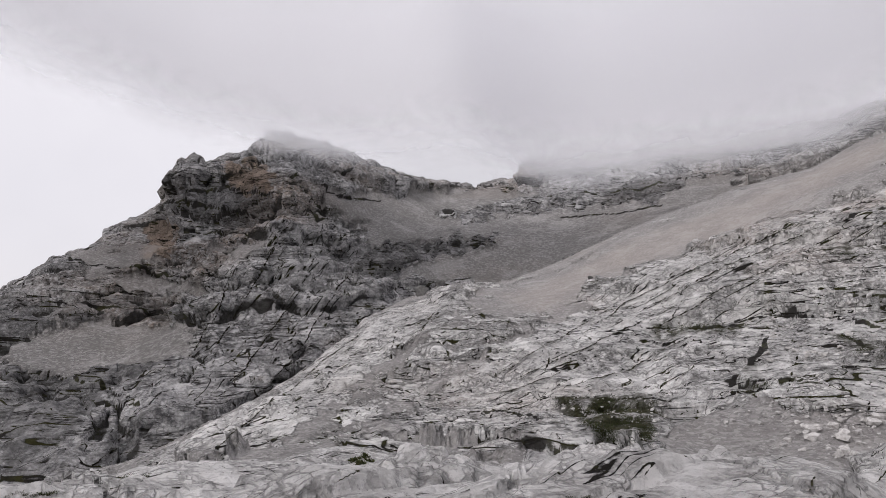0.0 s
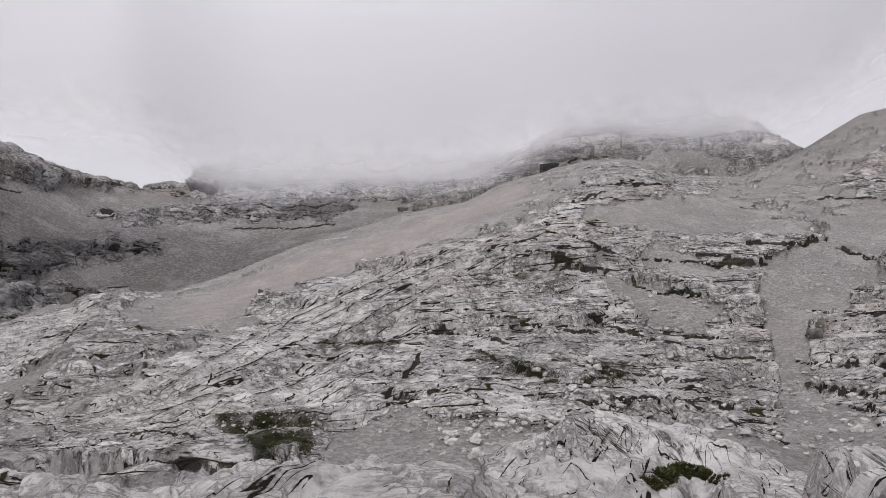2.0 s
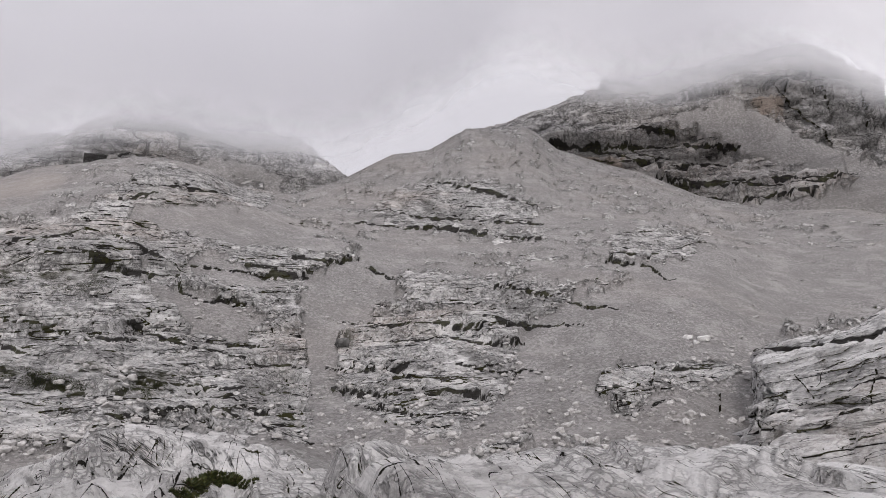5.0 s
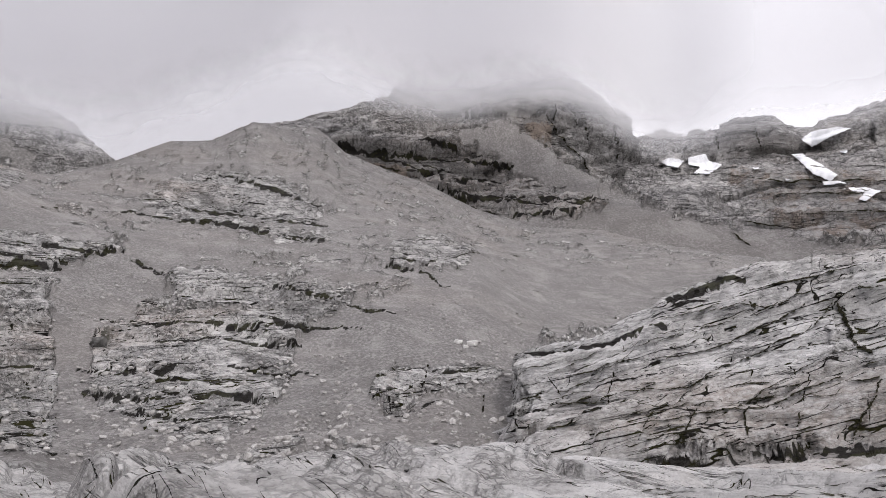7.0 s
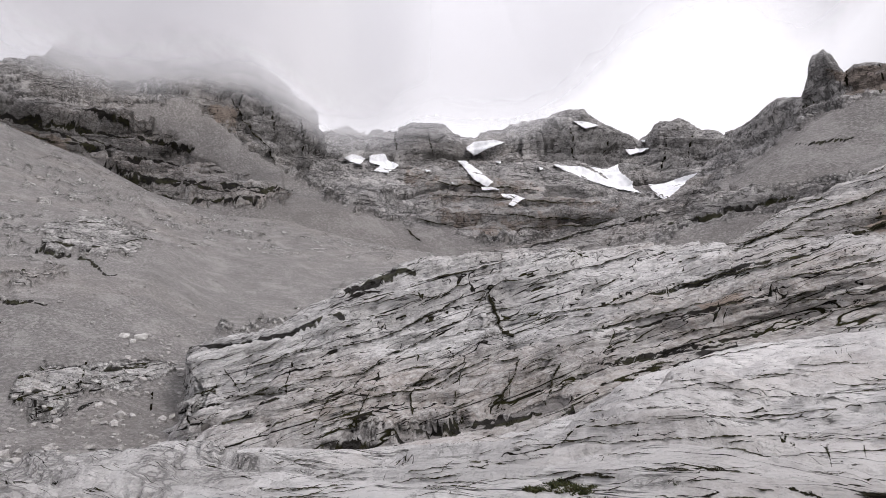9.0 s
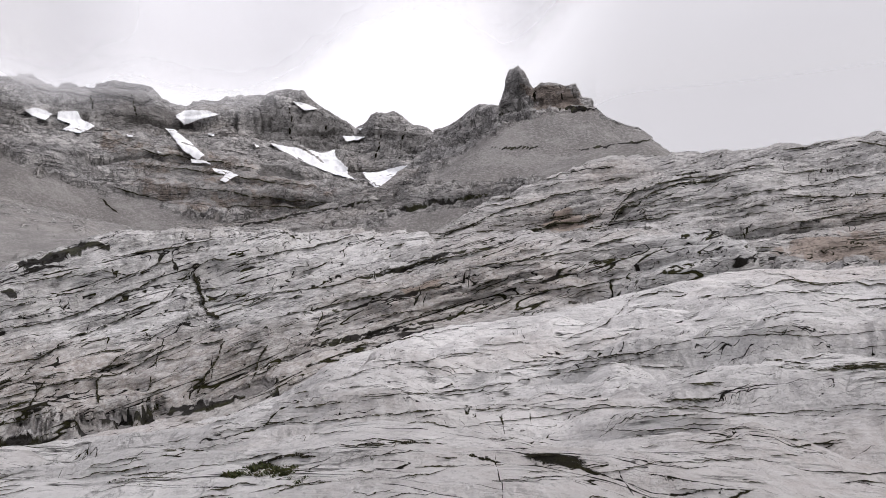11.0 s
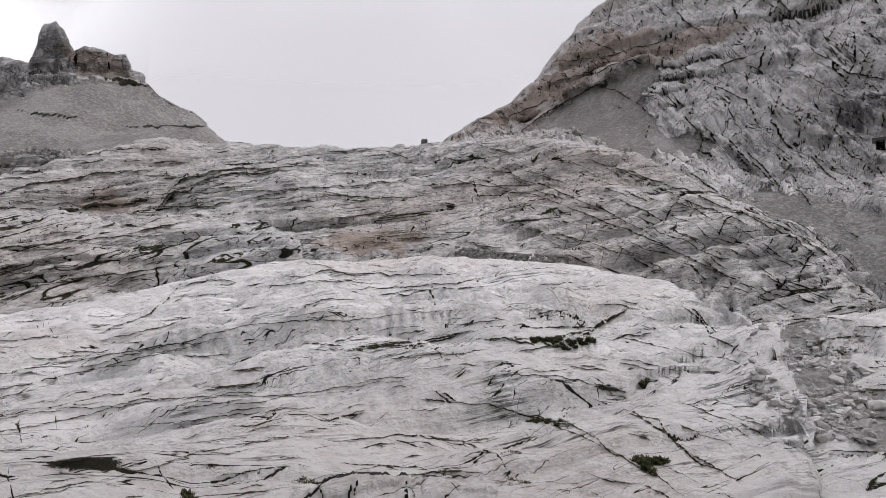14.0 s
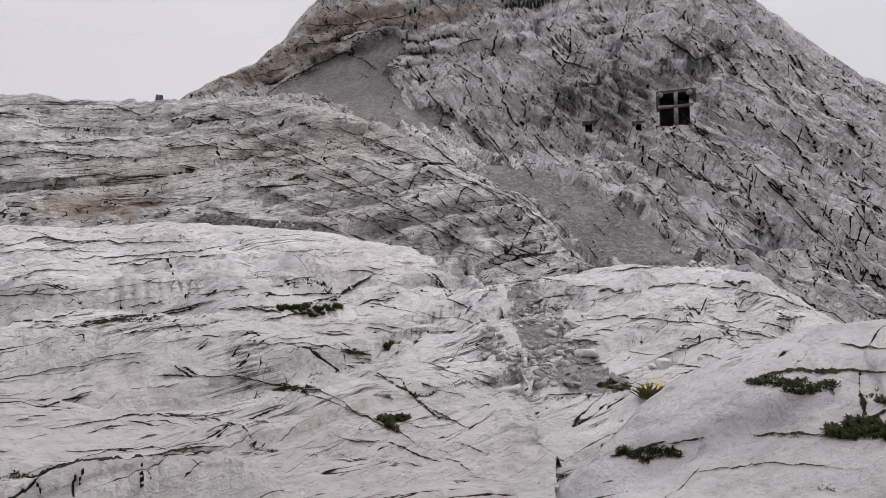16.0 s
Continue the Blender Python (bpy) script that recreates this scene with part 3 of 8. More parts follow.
contour('great_wall', 0.95, [(150, 4), (158.6, 11.44), (162, 13.98), (165.7, 15.54), (168.3, 17.95), (173.7, 19.98), (181.2, 21.61), (187.6, 18.87), (194.2, 15.86), (199.8, 14.9), (203.1, 14.51), (206.6, 12.85), (210.1, 9.99), (214.1, 6.41), (240, 6)],
        [(150, 180), (162, 205), (173.7, 205), (187.6, 195), (199.8, 176), (210.1, 175), (214.1, 170), (240, 170)])
contour('great_wall', 0.95, [(150, 4), (158.6, 11.44), (161.1, 13.43), (162.1, 14.07), (164.8, 15.58), (167.9, 17.18), (169.2, 18.4), (170.6, 19.89), (171.7, 21.07), (172.9, 22.39), (175.7, 24.43), (181.3, 26.73), (187.9, 27.94), (194.7, 27.31), (201.1, 24.21), (205, 20.56), (206.5, 18.97), (208.6, 17.06), (210, 15.48), (211.7, 14.05), (213.1, 12.69), (214.3, 12.03), (225, 10), (240, 9)],
        [(150, 190), (162.1, 210), (167.9, 210), (175.7, 235), (194.7, 240), (211.7, 225), (240, 230)])
contour('great_wall', 0.95, [(150, -5), (175, 5), (195, 5), (240, -5)],
        [(150, 330), (175, 400), (195, 400), (240, 380)])
contour('fold_slab', 0.9, [(70, -26), (90, -20), (115, -18), (150, -10)],
        [(70, 40), (90, 42), (115, 42), (150, 48)])
contour('fold_slab', 0.95, [(70, -22), (81.2, -20), (83.2, -4.5), (84.6, -8.63), (87, -8.72), (90.8, -8.82), (99.1, -8.91), (105.8, -7.57), (112.4, -6.35), (116.8, -3.87), (123, -1.59), (128.3, -0.43), (135.5, 1), (139.6, 2.4), (149.1, 4.23), (150, 2), (150.8, 4.21)],
        [(70, 70), (81.2, 80), (83.2, 75), (84.6, 62), (87, 58), (99.1, 54), (105.8, 54), (112.4, 56), (123, 64), (128.3, 66), (150.8, 62)])
contour('fold_slab', 0.98, [(70, -22), (81.2, -20), (83.3, -2.84), (84.3, -3.26), (86, -4.12), (90.2, -4.59), (99.1, -5.48), (107.1, -4.08), (112.5, -3.1), (118.1, -1.69), (123.5, -0.32), (128.3, 0.92), (135.5, 2.83), (141.9, 3.79), (149.1, 4.9), (150, 2.3), (150.8, 4.66)],
        [(70, 70), (83.3, 82), (84.3, 76), (90.2, 66), (99.1, 62), (112.5, 62), (128.3, 70), (141.9, 68), (150.8, 64)])
contour('fold_slab', 0.97, [(70, -22), (81.2, -20), (83.3, -1.23), (85.8, -0.49), (90.1, 0.2), (94.4, 1.15), (99, 0.75), (106.2, 2.64), (108, -0.06), (112.5, 1.33), (118.2, 1.79), (123.6, 2.22), (132.7, 3.25), (137.3, 4.68), (141.9, 5.16), (146.4, 6.05), (149.5, 5.79), (150, 2.5), (150.8, 4.75)],
        [(70, 70), (81.2, 80), (83.3, 95), (90.1, 84), (99, 76), (106.2, 76), (108, 72), (141.9, 72), (146.4, 70), (150, 66), (150.8, 66)])
contour('fold_slab', 0.95, [(70, -22), (81.2, -20), (83.3, -1.06), (85.8, -0.36), (90, 0.56), (95.3, 3.42), (99.8, 4.86), (105.8, 4.46), (109.9, 4.93), (114.8, 4.91), (121.2, 5.05), (125.3, 5.17), (131, 6.21), (132.7, 6.68), (139.6, 6.98), (144.6, 7.2), (149.1, 6.47), (150, 5.11), (150, 2.6), (150.8, 4.79)],
        [(70, 70), (81.2, 80), (83.3, 97), (90, 92), (95.3, 98), (99.8, 98), (105.8, 88), (125.3, 84.6), (132.7, 84), (144.6, 78), (150, 68), (150.8, 67)])
contour('fold_slab', 0.95, [(70, -22), (81.2, -20), (83.3, -1.02), (85.8, -0.32), (90, 0.64), (92.6, 1.57), (95.3, 3.64), (98, 4.83), (100.7, 5.97), (103.5, 6.28), (107.1, 6.48), (112.6, 6.73), (115.3, 6.7), (118.3, 7.44), (121.3, 7.35), (123.7, 7.44), (124.7, 7.23), (125.3, 6.44), (129.2, 7.11), (132.8, 7.4), (133.6, 7.48), (136.8, 6.97), (141, 7.44), (144.6, 7.65), (146.4, 7.31), (148.7, 6.38), (149.9, 5.2), (150, 2.6), (150.8, 4.84)],
        [(70, 70), (81.2, 80), (83.3, 98), (90, 96), (95.3, 105), (103.5, 108), (121.3, 105), (124.7, 104), (125.3, 96), (132.8, 92), (146.4, 80), (149.9, 70), (150, 68), (150.8, 68)])
contour('fold_slab', 0.9, [(70, -25), (81.2, -22), (84, -8), (110, -5), (130, -4), (150, -6)],
        [(70, 130), (81.2, 130), (84, 140), (110, 150), (130, 150), (150, 110)])
contour('hump_ridge', 0.9, [(110, -6), (130, -6), (160, -6), (185, -8), (200, -14)],
        [(110, 60), (160, 55), (185, 50), (200, 50)])
contour('hump_ridge', 0.95, [(119.4, 5.19), (124.6, 6.17), (132.7, 6.91), (139.6, 7.21), (146.4, 5.6), (149.6, 4.7), (160.5, 4.43), (171.1, 3.72), (179.2, 2.72), (186.5, -0.01), (191.4, -0.83), (200, -8)],
        [(119.4, 105), (132.7, 98), (146.4, 82), (149.6, 75), (171.1, 68), (186.5, 62), (200, 64)])
contour('hump_ridge', 0.9, [(119.4, 5.84), (124.6, 6.7), (129.9, 7.77), (136.4, 7.65), (140.1, 7.9), (141.9, 9.0), (147.4, 7.8), (149.6, 6.9), (156.7, 5.58), (165.5, 4.98), (173.4, 4.22), (180.2, 3.84), (187, 1.12), (191.4, -0.37), (200, -6.5)],
        [(119.4, 108), (124.6, 106), (129.9, 108), (136.4, 104), (140.1, 98), (141.9, 99), (147.4, 90), (149.6, 84), (156.7, 76), (165.5, 75), (191.4, 64), (200, 66)])
contour('hump_ridge', 0.92, [(119.4, 5.97), (124.5, 6.79), (129, 9.1), (136.4, 9.48), (140.1, 9.49), (143.7, 10.83), (149.2, 11.0), (152.6, 10.0), (156.7, 8.5), (164.7, 8.69), (171.7, 8.29), (178, 8.22), (183.5, 6.95), (188, 3.83), (191.5, 0.53), (200, -5.5)],
        [(119.4, 110), (124.5, 110), (129, 118), (136.4, 115), (140.1, 108), (149.2, 104), (152.6, 98), (156.7, 92), (171.7, 86), (183.5, 78), (191.5, 66), (200, 67)])
contour('hump_ridge', 0.92, [(119.4, 6.15), (124.5, 6.88), (129, 9.33), (134.9, 11.51), (140, 11.54), (144.7, 11.49), (149.6, 11.02), (150.9, 11.74), (156.7, 10.93), (164.8, 11.7), (171.7, 10.96), (178, 9.58), (184, 7.38), (188.9, 4.25), (191.9, 0.87), (200, -5.2)],
        [(119.4, 112), (124.5, 114), (129, 124), (134.9, 128), (144.7, 120), (149.6, 112), (150.9, 118), (156.7, 110), (164.8, 108), (178, 92), (188.9, 74), (191.9, 67), (200, 68)])
contour('hump_ridge', 0.92, [(119.4, 6.24), (124.5, 6.97), (128.1, 8.98), (129.9, 10.03), (132.6, 11.1), (134.9, 11.96), (137.3, 12.89), (139.6, 13.25), (146.5, 13.32), (149.6, 13.28), (150.9, 13.49), (151.6, 13.5), (153.4, 13.16), (156.7, 13.35), (160.7, 13.78), (166.9, 14.16), (171.8, 13.67), (175.4, 12.64), (179, 11.35), (181.7, 9.49), (184, 7.97), (187.1, 6.13), (189.1, 4.78), (191.5, 2.33), (192.8, 0.71), (193.9, 0.1), (200, -5)],
        [(119.4, 113), (124.5, 116), (129.9, 127), (139.6, 135), (146.5, 135), (149.6, 125), (166.9, 118), (179, 102), (191.5, 72), (193.9, 66), (200, 69)])
contour('hump_ridge', 0.9, [(110, -2), (130, 3), (160, 4), (185, -2), (200, -12)],
        [(110, 180), (130, 190), (160, 190), (185, 150), (200, 100)])
contour('back_pavement', 1, [(165, -89.82), (330, -89.82)],
        [(165, 0.005), (330, 0.005)])
contour('back_pavement', 1, [(165, -86.42), (330, -86.42)],
        [(165, 0.1), (330, 0.1)])
contour('back_pavement', 1, [(165, -75.96), (330, -75.96)],
        [(165, 0.4), (330, 0.4)])
contour('back_pavement', 1, [(165, -40), (185, -40), (215, -40), (300, -40), (330, -40)],
        [(165, 2), (330, 2)])
contour('back_pavement', 1, [(165, -17), (185, -17), (215, -17), (300, -15), (330, -16)],
        [(165, 6), (215, 6), (300, 6.5), (330, 6.5)])
contour('back_pavement', 1, [(168.6, -13.2), (182, -13.9), (188.8, -13.56), (199.5, -13.31), (215, -9), (300, -9), (330, -13)],
        [(168.6, 9.5), (182, 9), (188.8, 8.5), (199.5, 8.5), (215, 11), (300, 10), (330, 9)])
contour('back_pavement', 1, [(168.7, -8.54), (182.1, -9.14), (188.9, -9.26), (195.5, -9.25), (201.7, -9.13), (215, -8), (300, -7), (330, -15)],
        [(168.7, 14), (182.1, 13), (188.9, 12), (201.7, 11), (215, 12), (300, 14), (330, 13)])
contour('back_pavement', 1, [(168.8, -4.62), (182.2, -5.13), (187.7, -4.8), (191.3, -4.86), (199.9, -4.07), (207.7, -4.9), (215, -6), (300, -6), (330, -17)],
        [(168.8, 22), (182.2, 20), (191.3, 17), (199.9, 18), (207.7, 18), (215, 20), (300, 20), (330, 18)])
contour('back_pavement', 1, [(168.8, -1.96), (182.3, -1.95), (186.9, -2.07), (192.2, -2.87), (200, -2.34), (207.8, -3.06), (211.3, -4.46), (215, -5.5), (300, -5), (330, -18)],
        [(168.8, 28), (182.3, 28), (186.9, 27), (192.2, 25), (200, 26), (207.8, 26), (211.3, 25), (215, 26), (300, 28), (330, 20)])
contour('back_pavement', 1, [(168.8, -1.07), (182.3, -1.04), (186.5, -0.92), (189.7, -0.14), (193.2, -0.06), (195.9, 0.26), (201.3, 0.22), (204.1, -0.29), (205.6, -0.84), (207.8, -2.04), (209.6, -3.35), (211.6, -4.37), (215, -5.2), (300, -5), (330, -18.5)],
        [(168.8, 32), (186.5, 37), (189.7, 36), (201.3, 37), (207.8, 34), (211.6, 30), (300, 36), (330, 22)])
contour('back_pavement', 1, [(165, -20), (185, -20), (215, -20), (300, -15), (330, -24)],
        [(165, 50), (215, 50), (300, 60), (330, 55)])
contour('pavement', 1, [(-45, -89.82), (190, -89.82)],
        [(-45, 0.005), (190, 0.005)])
contour('pavement', 1, [(-45, -86.42), (190, -86.42)],
        [(-45, 0.1), (190, 0.1)])
contour('pavement', 1, [(-45, -75.96), (190, -75.96)],
        [(-45, 0.4), (190, 0.4)])
contour('pavement', 1, [(-45, -45), (0, -45), (90, -45), (150, -45), (190, -45)],
        [(-45, 1.6), (190, 1.6)])
contour('pavement', 1, [(-45, -20), (0, -20), (90, -19), (150, -18), (180, -18), (190, -20)],
        [(-45, 4.4), (90, 4.6), (150, 5), (180, 5), (190, 4.5)])
contour('pavement', 1, [(-39.9, -13.4), (-34, -12.43), (-19.3, -13.59), (21, -13.35), (47.1, -13.53), (62.7, -12.53), (82.4, -11.75), (99.2, -12.32), (120.7, -11.55), (141.9, -14.26), (149.5, -13.97), (168.5, -16.54), (181.9, -16), (188.7, -16.06), (190, -16)],
        [(-39.9, 6.5), (-34, 7), (21, 7), (47.1, 7.5), (62.7, 7.5), (82.4, 8), (99.2, 8), (141.9, 7), (149.5, 6.5), (168.5, 6.2), (181.9, 6.8), (188.7, 6.8), (190, 6)])
contour('pavement', 1, [(-45, -13), (-34, -11.79), (-27.1, -11.98), (-10.8, -12.51), (7, -12.67), (28.9, -12.41), (31.2, -11.61), (36.5, -10.38), (42.8, -10.29), (51.4, -11.21), (62.7, -11.21), (79.9, -9.86), (86.3, -9.91), (99.2, -10.17), (112.4, -8.67), (120.9, -6.65), (132.9, -8.39), (149.5, -8.03), (164.4, -9.52), (177.5, -11.18), (186.6, -11.41), (188.7, -13.98), (190, -15)],
        [(-45, 9), (-34, 9), (-27.1, 10), (-10.8, 11), (7, 11), (28.9, 10), (31.2, 11), (36.5, 12), (42.8, 12), (51.4, 11), (62.7, 11), (79.9, 12), (86.3, 13), (99.2, 13), (120.9, 15), (132.9, 14), (149.5, 11), (164.4, 11), (177.5, 10), (186.6, 9), (188.7, 8.5), (190, 7)])
contour('pavement', 1, [(-45, -12.7), (-34, -11.58), (-27.1, -11.45), (-10.8, -11.26), (7.1, -11.55), (29, -11.87), (31.2, -10.36), (36.5, -8.45), (42.8, -8.59), (51.5, -10.3), (62.7, -10.3), (79.9, -9.06), (86.2, -9.1), (99.1, -9.33), (112.4, -7.2), (121, -3.74), (128.4, -4), (149.5, -2.32), (164.5, -2.67), (177.7, -4.99), (184.4, -7.87), (187.5, -10.56), (188.8, -13.56), (190, -14.8)],
        [(-45, 10), (-34, 10), (-27.1, 12), (-10.8, 14), (7.1, 14), (29, 13), (36.5, 16), (42.8, 16), (62.7, 14), (79.9, 16), (86.2, 18), (99.1, 20), (112.4, 24), (121, 28), (128.4, 27), (149.5, 22), (177.7, 18), (184.4, 14), (188.8, 8.8), (190, 7.2)])
contour('pavement', 1, [(-45, -12.5), (-34, -11.44), (-30.7, -11.54), (-27.1, -11.22), (-19.3, -11.72), (-10.8, -10.93), (-1.8, -11.67), (7.1, -11.3), (17.5, -12.06), (29, -11.69), (31.1, -9.93), (33.8, -8.89), (36.5, -7.89), (42.8, -8.03), (45.4, -9.8), (51.5, -10.06), (62.7, -10.05), (71.5, -9.13), (79.9, -8.94), (83.8, -8.27), (87, -8.8), (94.7, -8.89), (103.6, -8.25)] + [(110.2, -7.05), (115.1, -4.99), (118.1, -2.76), (123.5, -0.87), (130.1, 0.26), (133.7, 0.98), (139.6, 2.4), (146.4, 3.93), (150, 4.58), (154.2, 4.35), (156.6, 4.34), (160.5, 4.73), (165.9, 4.32), (171.1, 3.85), (175.1, 3.05), (178.8, 2.27), (180.6, 1.54), (184.6, -0.64), (186.4, -3.42), (187.9, -6.15), (188.2, -9.25), (188.8, -12.71), (190, -14.5), (190.9, -15.21)],
        [(-45, 11), (-34, 11), (-27.1, 13), (-10.8, 16), (7.1, 16), (29, 15), (31.1, 17), (36.5, 18), (45.4, 17.7), (62.7, 16), (71.5, 18), (79.9, 18), (83.8, 19), (87, 22), (94.7, 25), (103.6, 28), (118.1, 44), (146.4, 54), (150, 55), (154.2, 54), (178.8, 42), (180.6, 40), (184.6, 34), (186.4, 26), (187.9, 18), (188.2, 12), (188.8, 9.2), (190, 7.4), (190.9, 7.5)])
contour('pavement', 1, [(-45, -30), (0, -30), (60, -28), (88, -20), (105, -12), (130, -8), (160, -8), (178, -12), (184, -30), (190, -30)],
        [(-45, 22), (0, 24), (60, 26), (88, 36), (105, 60), (130, 75), (160, 75), (178, 60), (184, 16), (190, 10)])
contour('near_block', 1, [(145, -34), (160, -34), (178, -34)],
        [(145, 3.6), (178, 3.6)])
contour('near_block', 1, [(144.9, -15.71), (149.5, -16.71), (160.2, -18.59), (168.4, -20.74), (178, -26)],
        [(144.9, 4.7), (160.2, 4.8), (168.4, 4.7), (178, 4.4)])
contour('near_block', 1, [(145, -17), (149.5, -13.11), (151.5, -12.7), (153.9, -12.2), (157.6, -12.57), (161.5, -12.86), (165.2, -13.64), (166.6, -14.35), (167.9, -15.52), (168.9, -16.9), (178, -24)],
        [(145, 5), (157.6, 5.2), (167.9, 5.1), (178, 4.8)])
contour('near_block', 1, [(145, -22), (160, -21), (178, -26)],
        [(145, 5.8), (160, 6), (178, 5.4)])
contour('near_hump', 1, [(185, -40), (190, -40), (215, -40), (240, -40)],
        [(185, 2.6), (190, 2.4), (215, 2.2), (240, 2.2)])
contour('near_hump', 1, [(185, -26), (190, -22), (200, -19), (215, -19), (240, -20)],
        [(185, 4.2), (190, 4.6), (200, 4.6), (240, 4)])
contour('near_hump', 1, [(186.2, -21.25), (190.8, -17.33), (193.5, -15.16), (197.5, -12.57), (201.7, -10.78), (207.5, -9.32), (213.4, -8.62), (240, -14)],
        [(186.2, 5.2), (190.8, 6), (197.5, 6.4), (240, 5.5)])
contour('near_hump', 1, [(185.8, -20.87), (190, -17.35), (193.6, -14.42), (195.8, -12.41), (197.6, -10.57), (199.7, -8.84), (201.8, -7.54), (204.2, -6.38), (206.9, -5.6), (209.5, -4.96), (211.3, -4.57), (213.6, -4.27), (225, -4.5), (240, -6)],
        [(185.8, 5.6), (190, 6.8), (199.7, 8), (211.3, 8.8), (240, 8)])
contour('near_hump', 1, [(185, -30), (190, -26), (200, -18), (215, -14), (240, -15)],
        [(185, 8), (200, 11), (215, 12), (240, 11)])

# Outcrops and screes: bearing, elevation, half width and height in degrees, gain or loss of bareness.
OUTCROPS, TURF = {}, {}
OUTCROPS['west_massif'] = [(-27.8, -2.4, 6.98, 2.89, -0.65), (0.3, 7.8, 7.95, 1.2, -0.65), (0.8, 3.7, 7.71, 1.69, -0.65), (3.7, 2, 4.58, 1.44, -0.65), (10.4, 6.1, 2.89, 2.17, -0.65), (20.3, 8.1, 5.06, 1.2, -0.65), (-26.9, 4.3, 4.33, 0.84, -0.65)]
OUTCROPS['banded_mountain'] = [(72.1, 10.1, 5.78, 4.09, -0.75), (78.9, 9.1, 4.33, 2.17, -0.75), (91.5, 10.1, 4.82, 2.89, -0.75), (107.8, 8.1, 12.28, 1.44, -0.35), (97.6, 9.8, 3.61, 0.48, 0.5), (105.5, 9.3, 7.47, 0.41, 0.5), (107.4, 8.2, 6.02, 0.29, 0.5), (111.2, 7.3, 4.33, 0.43, 0.5), (116, 8.4, 3.61, 0.65, 0.5), (95.6, 7.8, 3.37, 0.29, 0.5), (99.3, 6.8, 4.33, 0.36, 0.5), (71.4, 15.1, 7.22, 4.09, 0.55), (79.4, 14, 3.85, 1.93, 0.55), (83.6, 12, 6.74, 1.69, 0.55), (87.4, 16.2, 5.06, 3.61, 0.55), (92.3, 13.5, 2.89, 3.13, 0.55), (106.9, 12.6, 13.25, 1.08, 0.55), (101.3, 15.8, 3.13, 1.44, 0.55), (114.1, 15.4, 3.85, 1.69, 0.55)]
OUTCROPS['tower_peak'] = [(139.5, 14.1, 2.05, 0.36, 0.55), (130.7, 14.1, 0.96, 0.24, 0.55), (137.7, 15.9, 0.96, 0.6, 0.55), (118, 8.7, 4.33, 0.84, 0.55), (124.9, 10.1, 6.26, 0.96, 0.55), (133.3, 13.8, 6.02, 2.53, -0.5)]
OUTCROPS['back_pavement'] = [(188.2, -1.9, 1.44, 1.69, -0.55), (189.3, -4.4, 2.17, 1.93, -0.55), (190.3, -7.5, 2.89, 2.41, -0.55), (192.3, -6.6, 1.69, 1.44, -0.55), (193.6, -8.4, 2.65, 1.44, -0.55), (187, -11.6, 2.41, 2.17, -0.55)]
TURF['great_wall'] = [(195.7, 13.7, 2.65, 3.73, 1), (196, 16.5, 1.44, 1.93, 1), (191.9, 13.5, 1.93, 2.41, 1), (203.9, 13.8, 1.44, 2.65, 1), (188.5, 19.2, 1.93, 1.44, 1), (200.9, 15.4, 2.65, 1.69, 1), (205.7, 1.3, 1.44, 1.93, 1)]
CLOUD_FOOT = [(-60, 24), (-44, 22), (-33, 18), (-22.3, 14.7), (-18.1, 14.21), (-14.1, 13.48), (-9.6, 13.1), (-5.9, 13.1), (-1.7, 13.57), (1.6, 13.24), (3.4, 11.24), (6.1, 11.02), (6.9, 10.26), (15.9, 10.92), (24.4, 11.57), (28.9, 12.45), (32.5, 14.05), (38.1, 14.81), (42.8, 13.98), (47.4, 14.44), (51, 13.54), (54.1, 15.83), (60.5, 19.15), (64.8, 22.16), (67.6, 20.82), (72.2, 19.12), (77.5, 18.25), (80.9, 18.86), (86.4, 19.06), (89.3, 18.98), (90.1, 18.06), (92.1, 16.22), (92.6, 15.73), (95.9, 15.13), (99.6, 17.12), (103.4, 16.74), (106.2, 16.29), (110.9, 17.44), (113.7, 18.73), (116.4, 21.54), (121.8, 23.49), (124, 24), (134, 27)]
# Dug caves in the cliff: bearing and elevation from, to.
CAVES = [(199.07, 201.47, 10.92, 13.47), (197.19, 197.77, 10.77, 11.33), (193.35, 194.04, 10.88, 11.66)]
# Old snow: the outline of each patch by (bearing, elevation).
SNOW = []
SNOW.append([(94.4, 14.32), (95.2, 14.62), (96.3, 14.33), (95.8, 13.82), (95, 13.98)])
SNOW.append([(96.5, 14.56), (97.8, 14.76), (98.1, 14.18), (99.1, 13.87), (98, 13.18), (96.9, 13.3), (97.4, 13.76), (96.5, 14.01)])
SNOW.append([(104.5, 15.29), (105.2, 15.81), (106.8, 15.95), (107.8, 15.74), (106.4, 15.25), (105.2, 14.65)])
SNOW.append([(103.8, 14.32), (104.5, 14.31), (105.7, 13.44), (106.8, 12.57), (106.3, 12.13), (105.2, 12.77), (104.5, 13.59)])
SNOW.append([(105.7, 12.23), (106.7, 12.21), (107.4, 11.93), (105.9, 11.91)])
SNOW.append([(107.1, 11.62), (108.4, 11.6), (109.4, 11.26), (109, 11.01), (108.4, 10.57), (108, 10.76), (108.4, 11.2), (107.3, 11.44)])
SNOW.append([(111.7, 13.92), (114.3, 13.62), (116.2, 13.47), (116.9, 13.73), (117, 13.13), (118, 12.3), (118, 11.79), (118.8, 11.32), (116.8, 11.77), (115.2, 12.29), (113.7, 12.88), (112.6, 13.36)])
SNOW.append([(112.2, 13.55), (113, 13.17), (113.9, 12.69), (113.3, 12.94)])
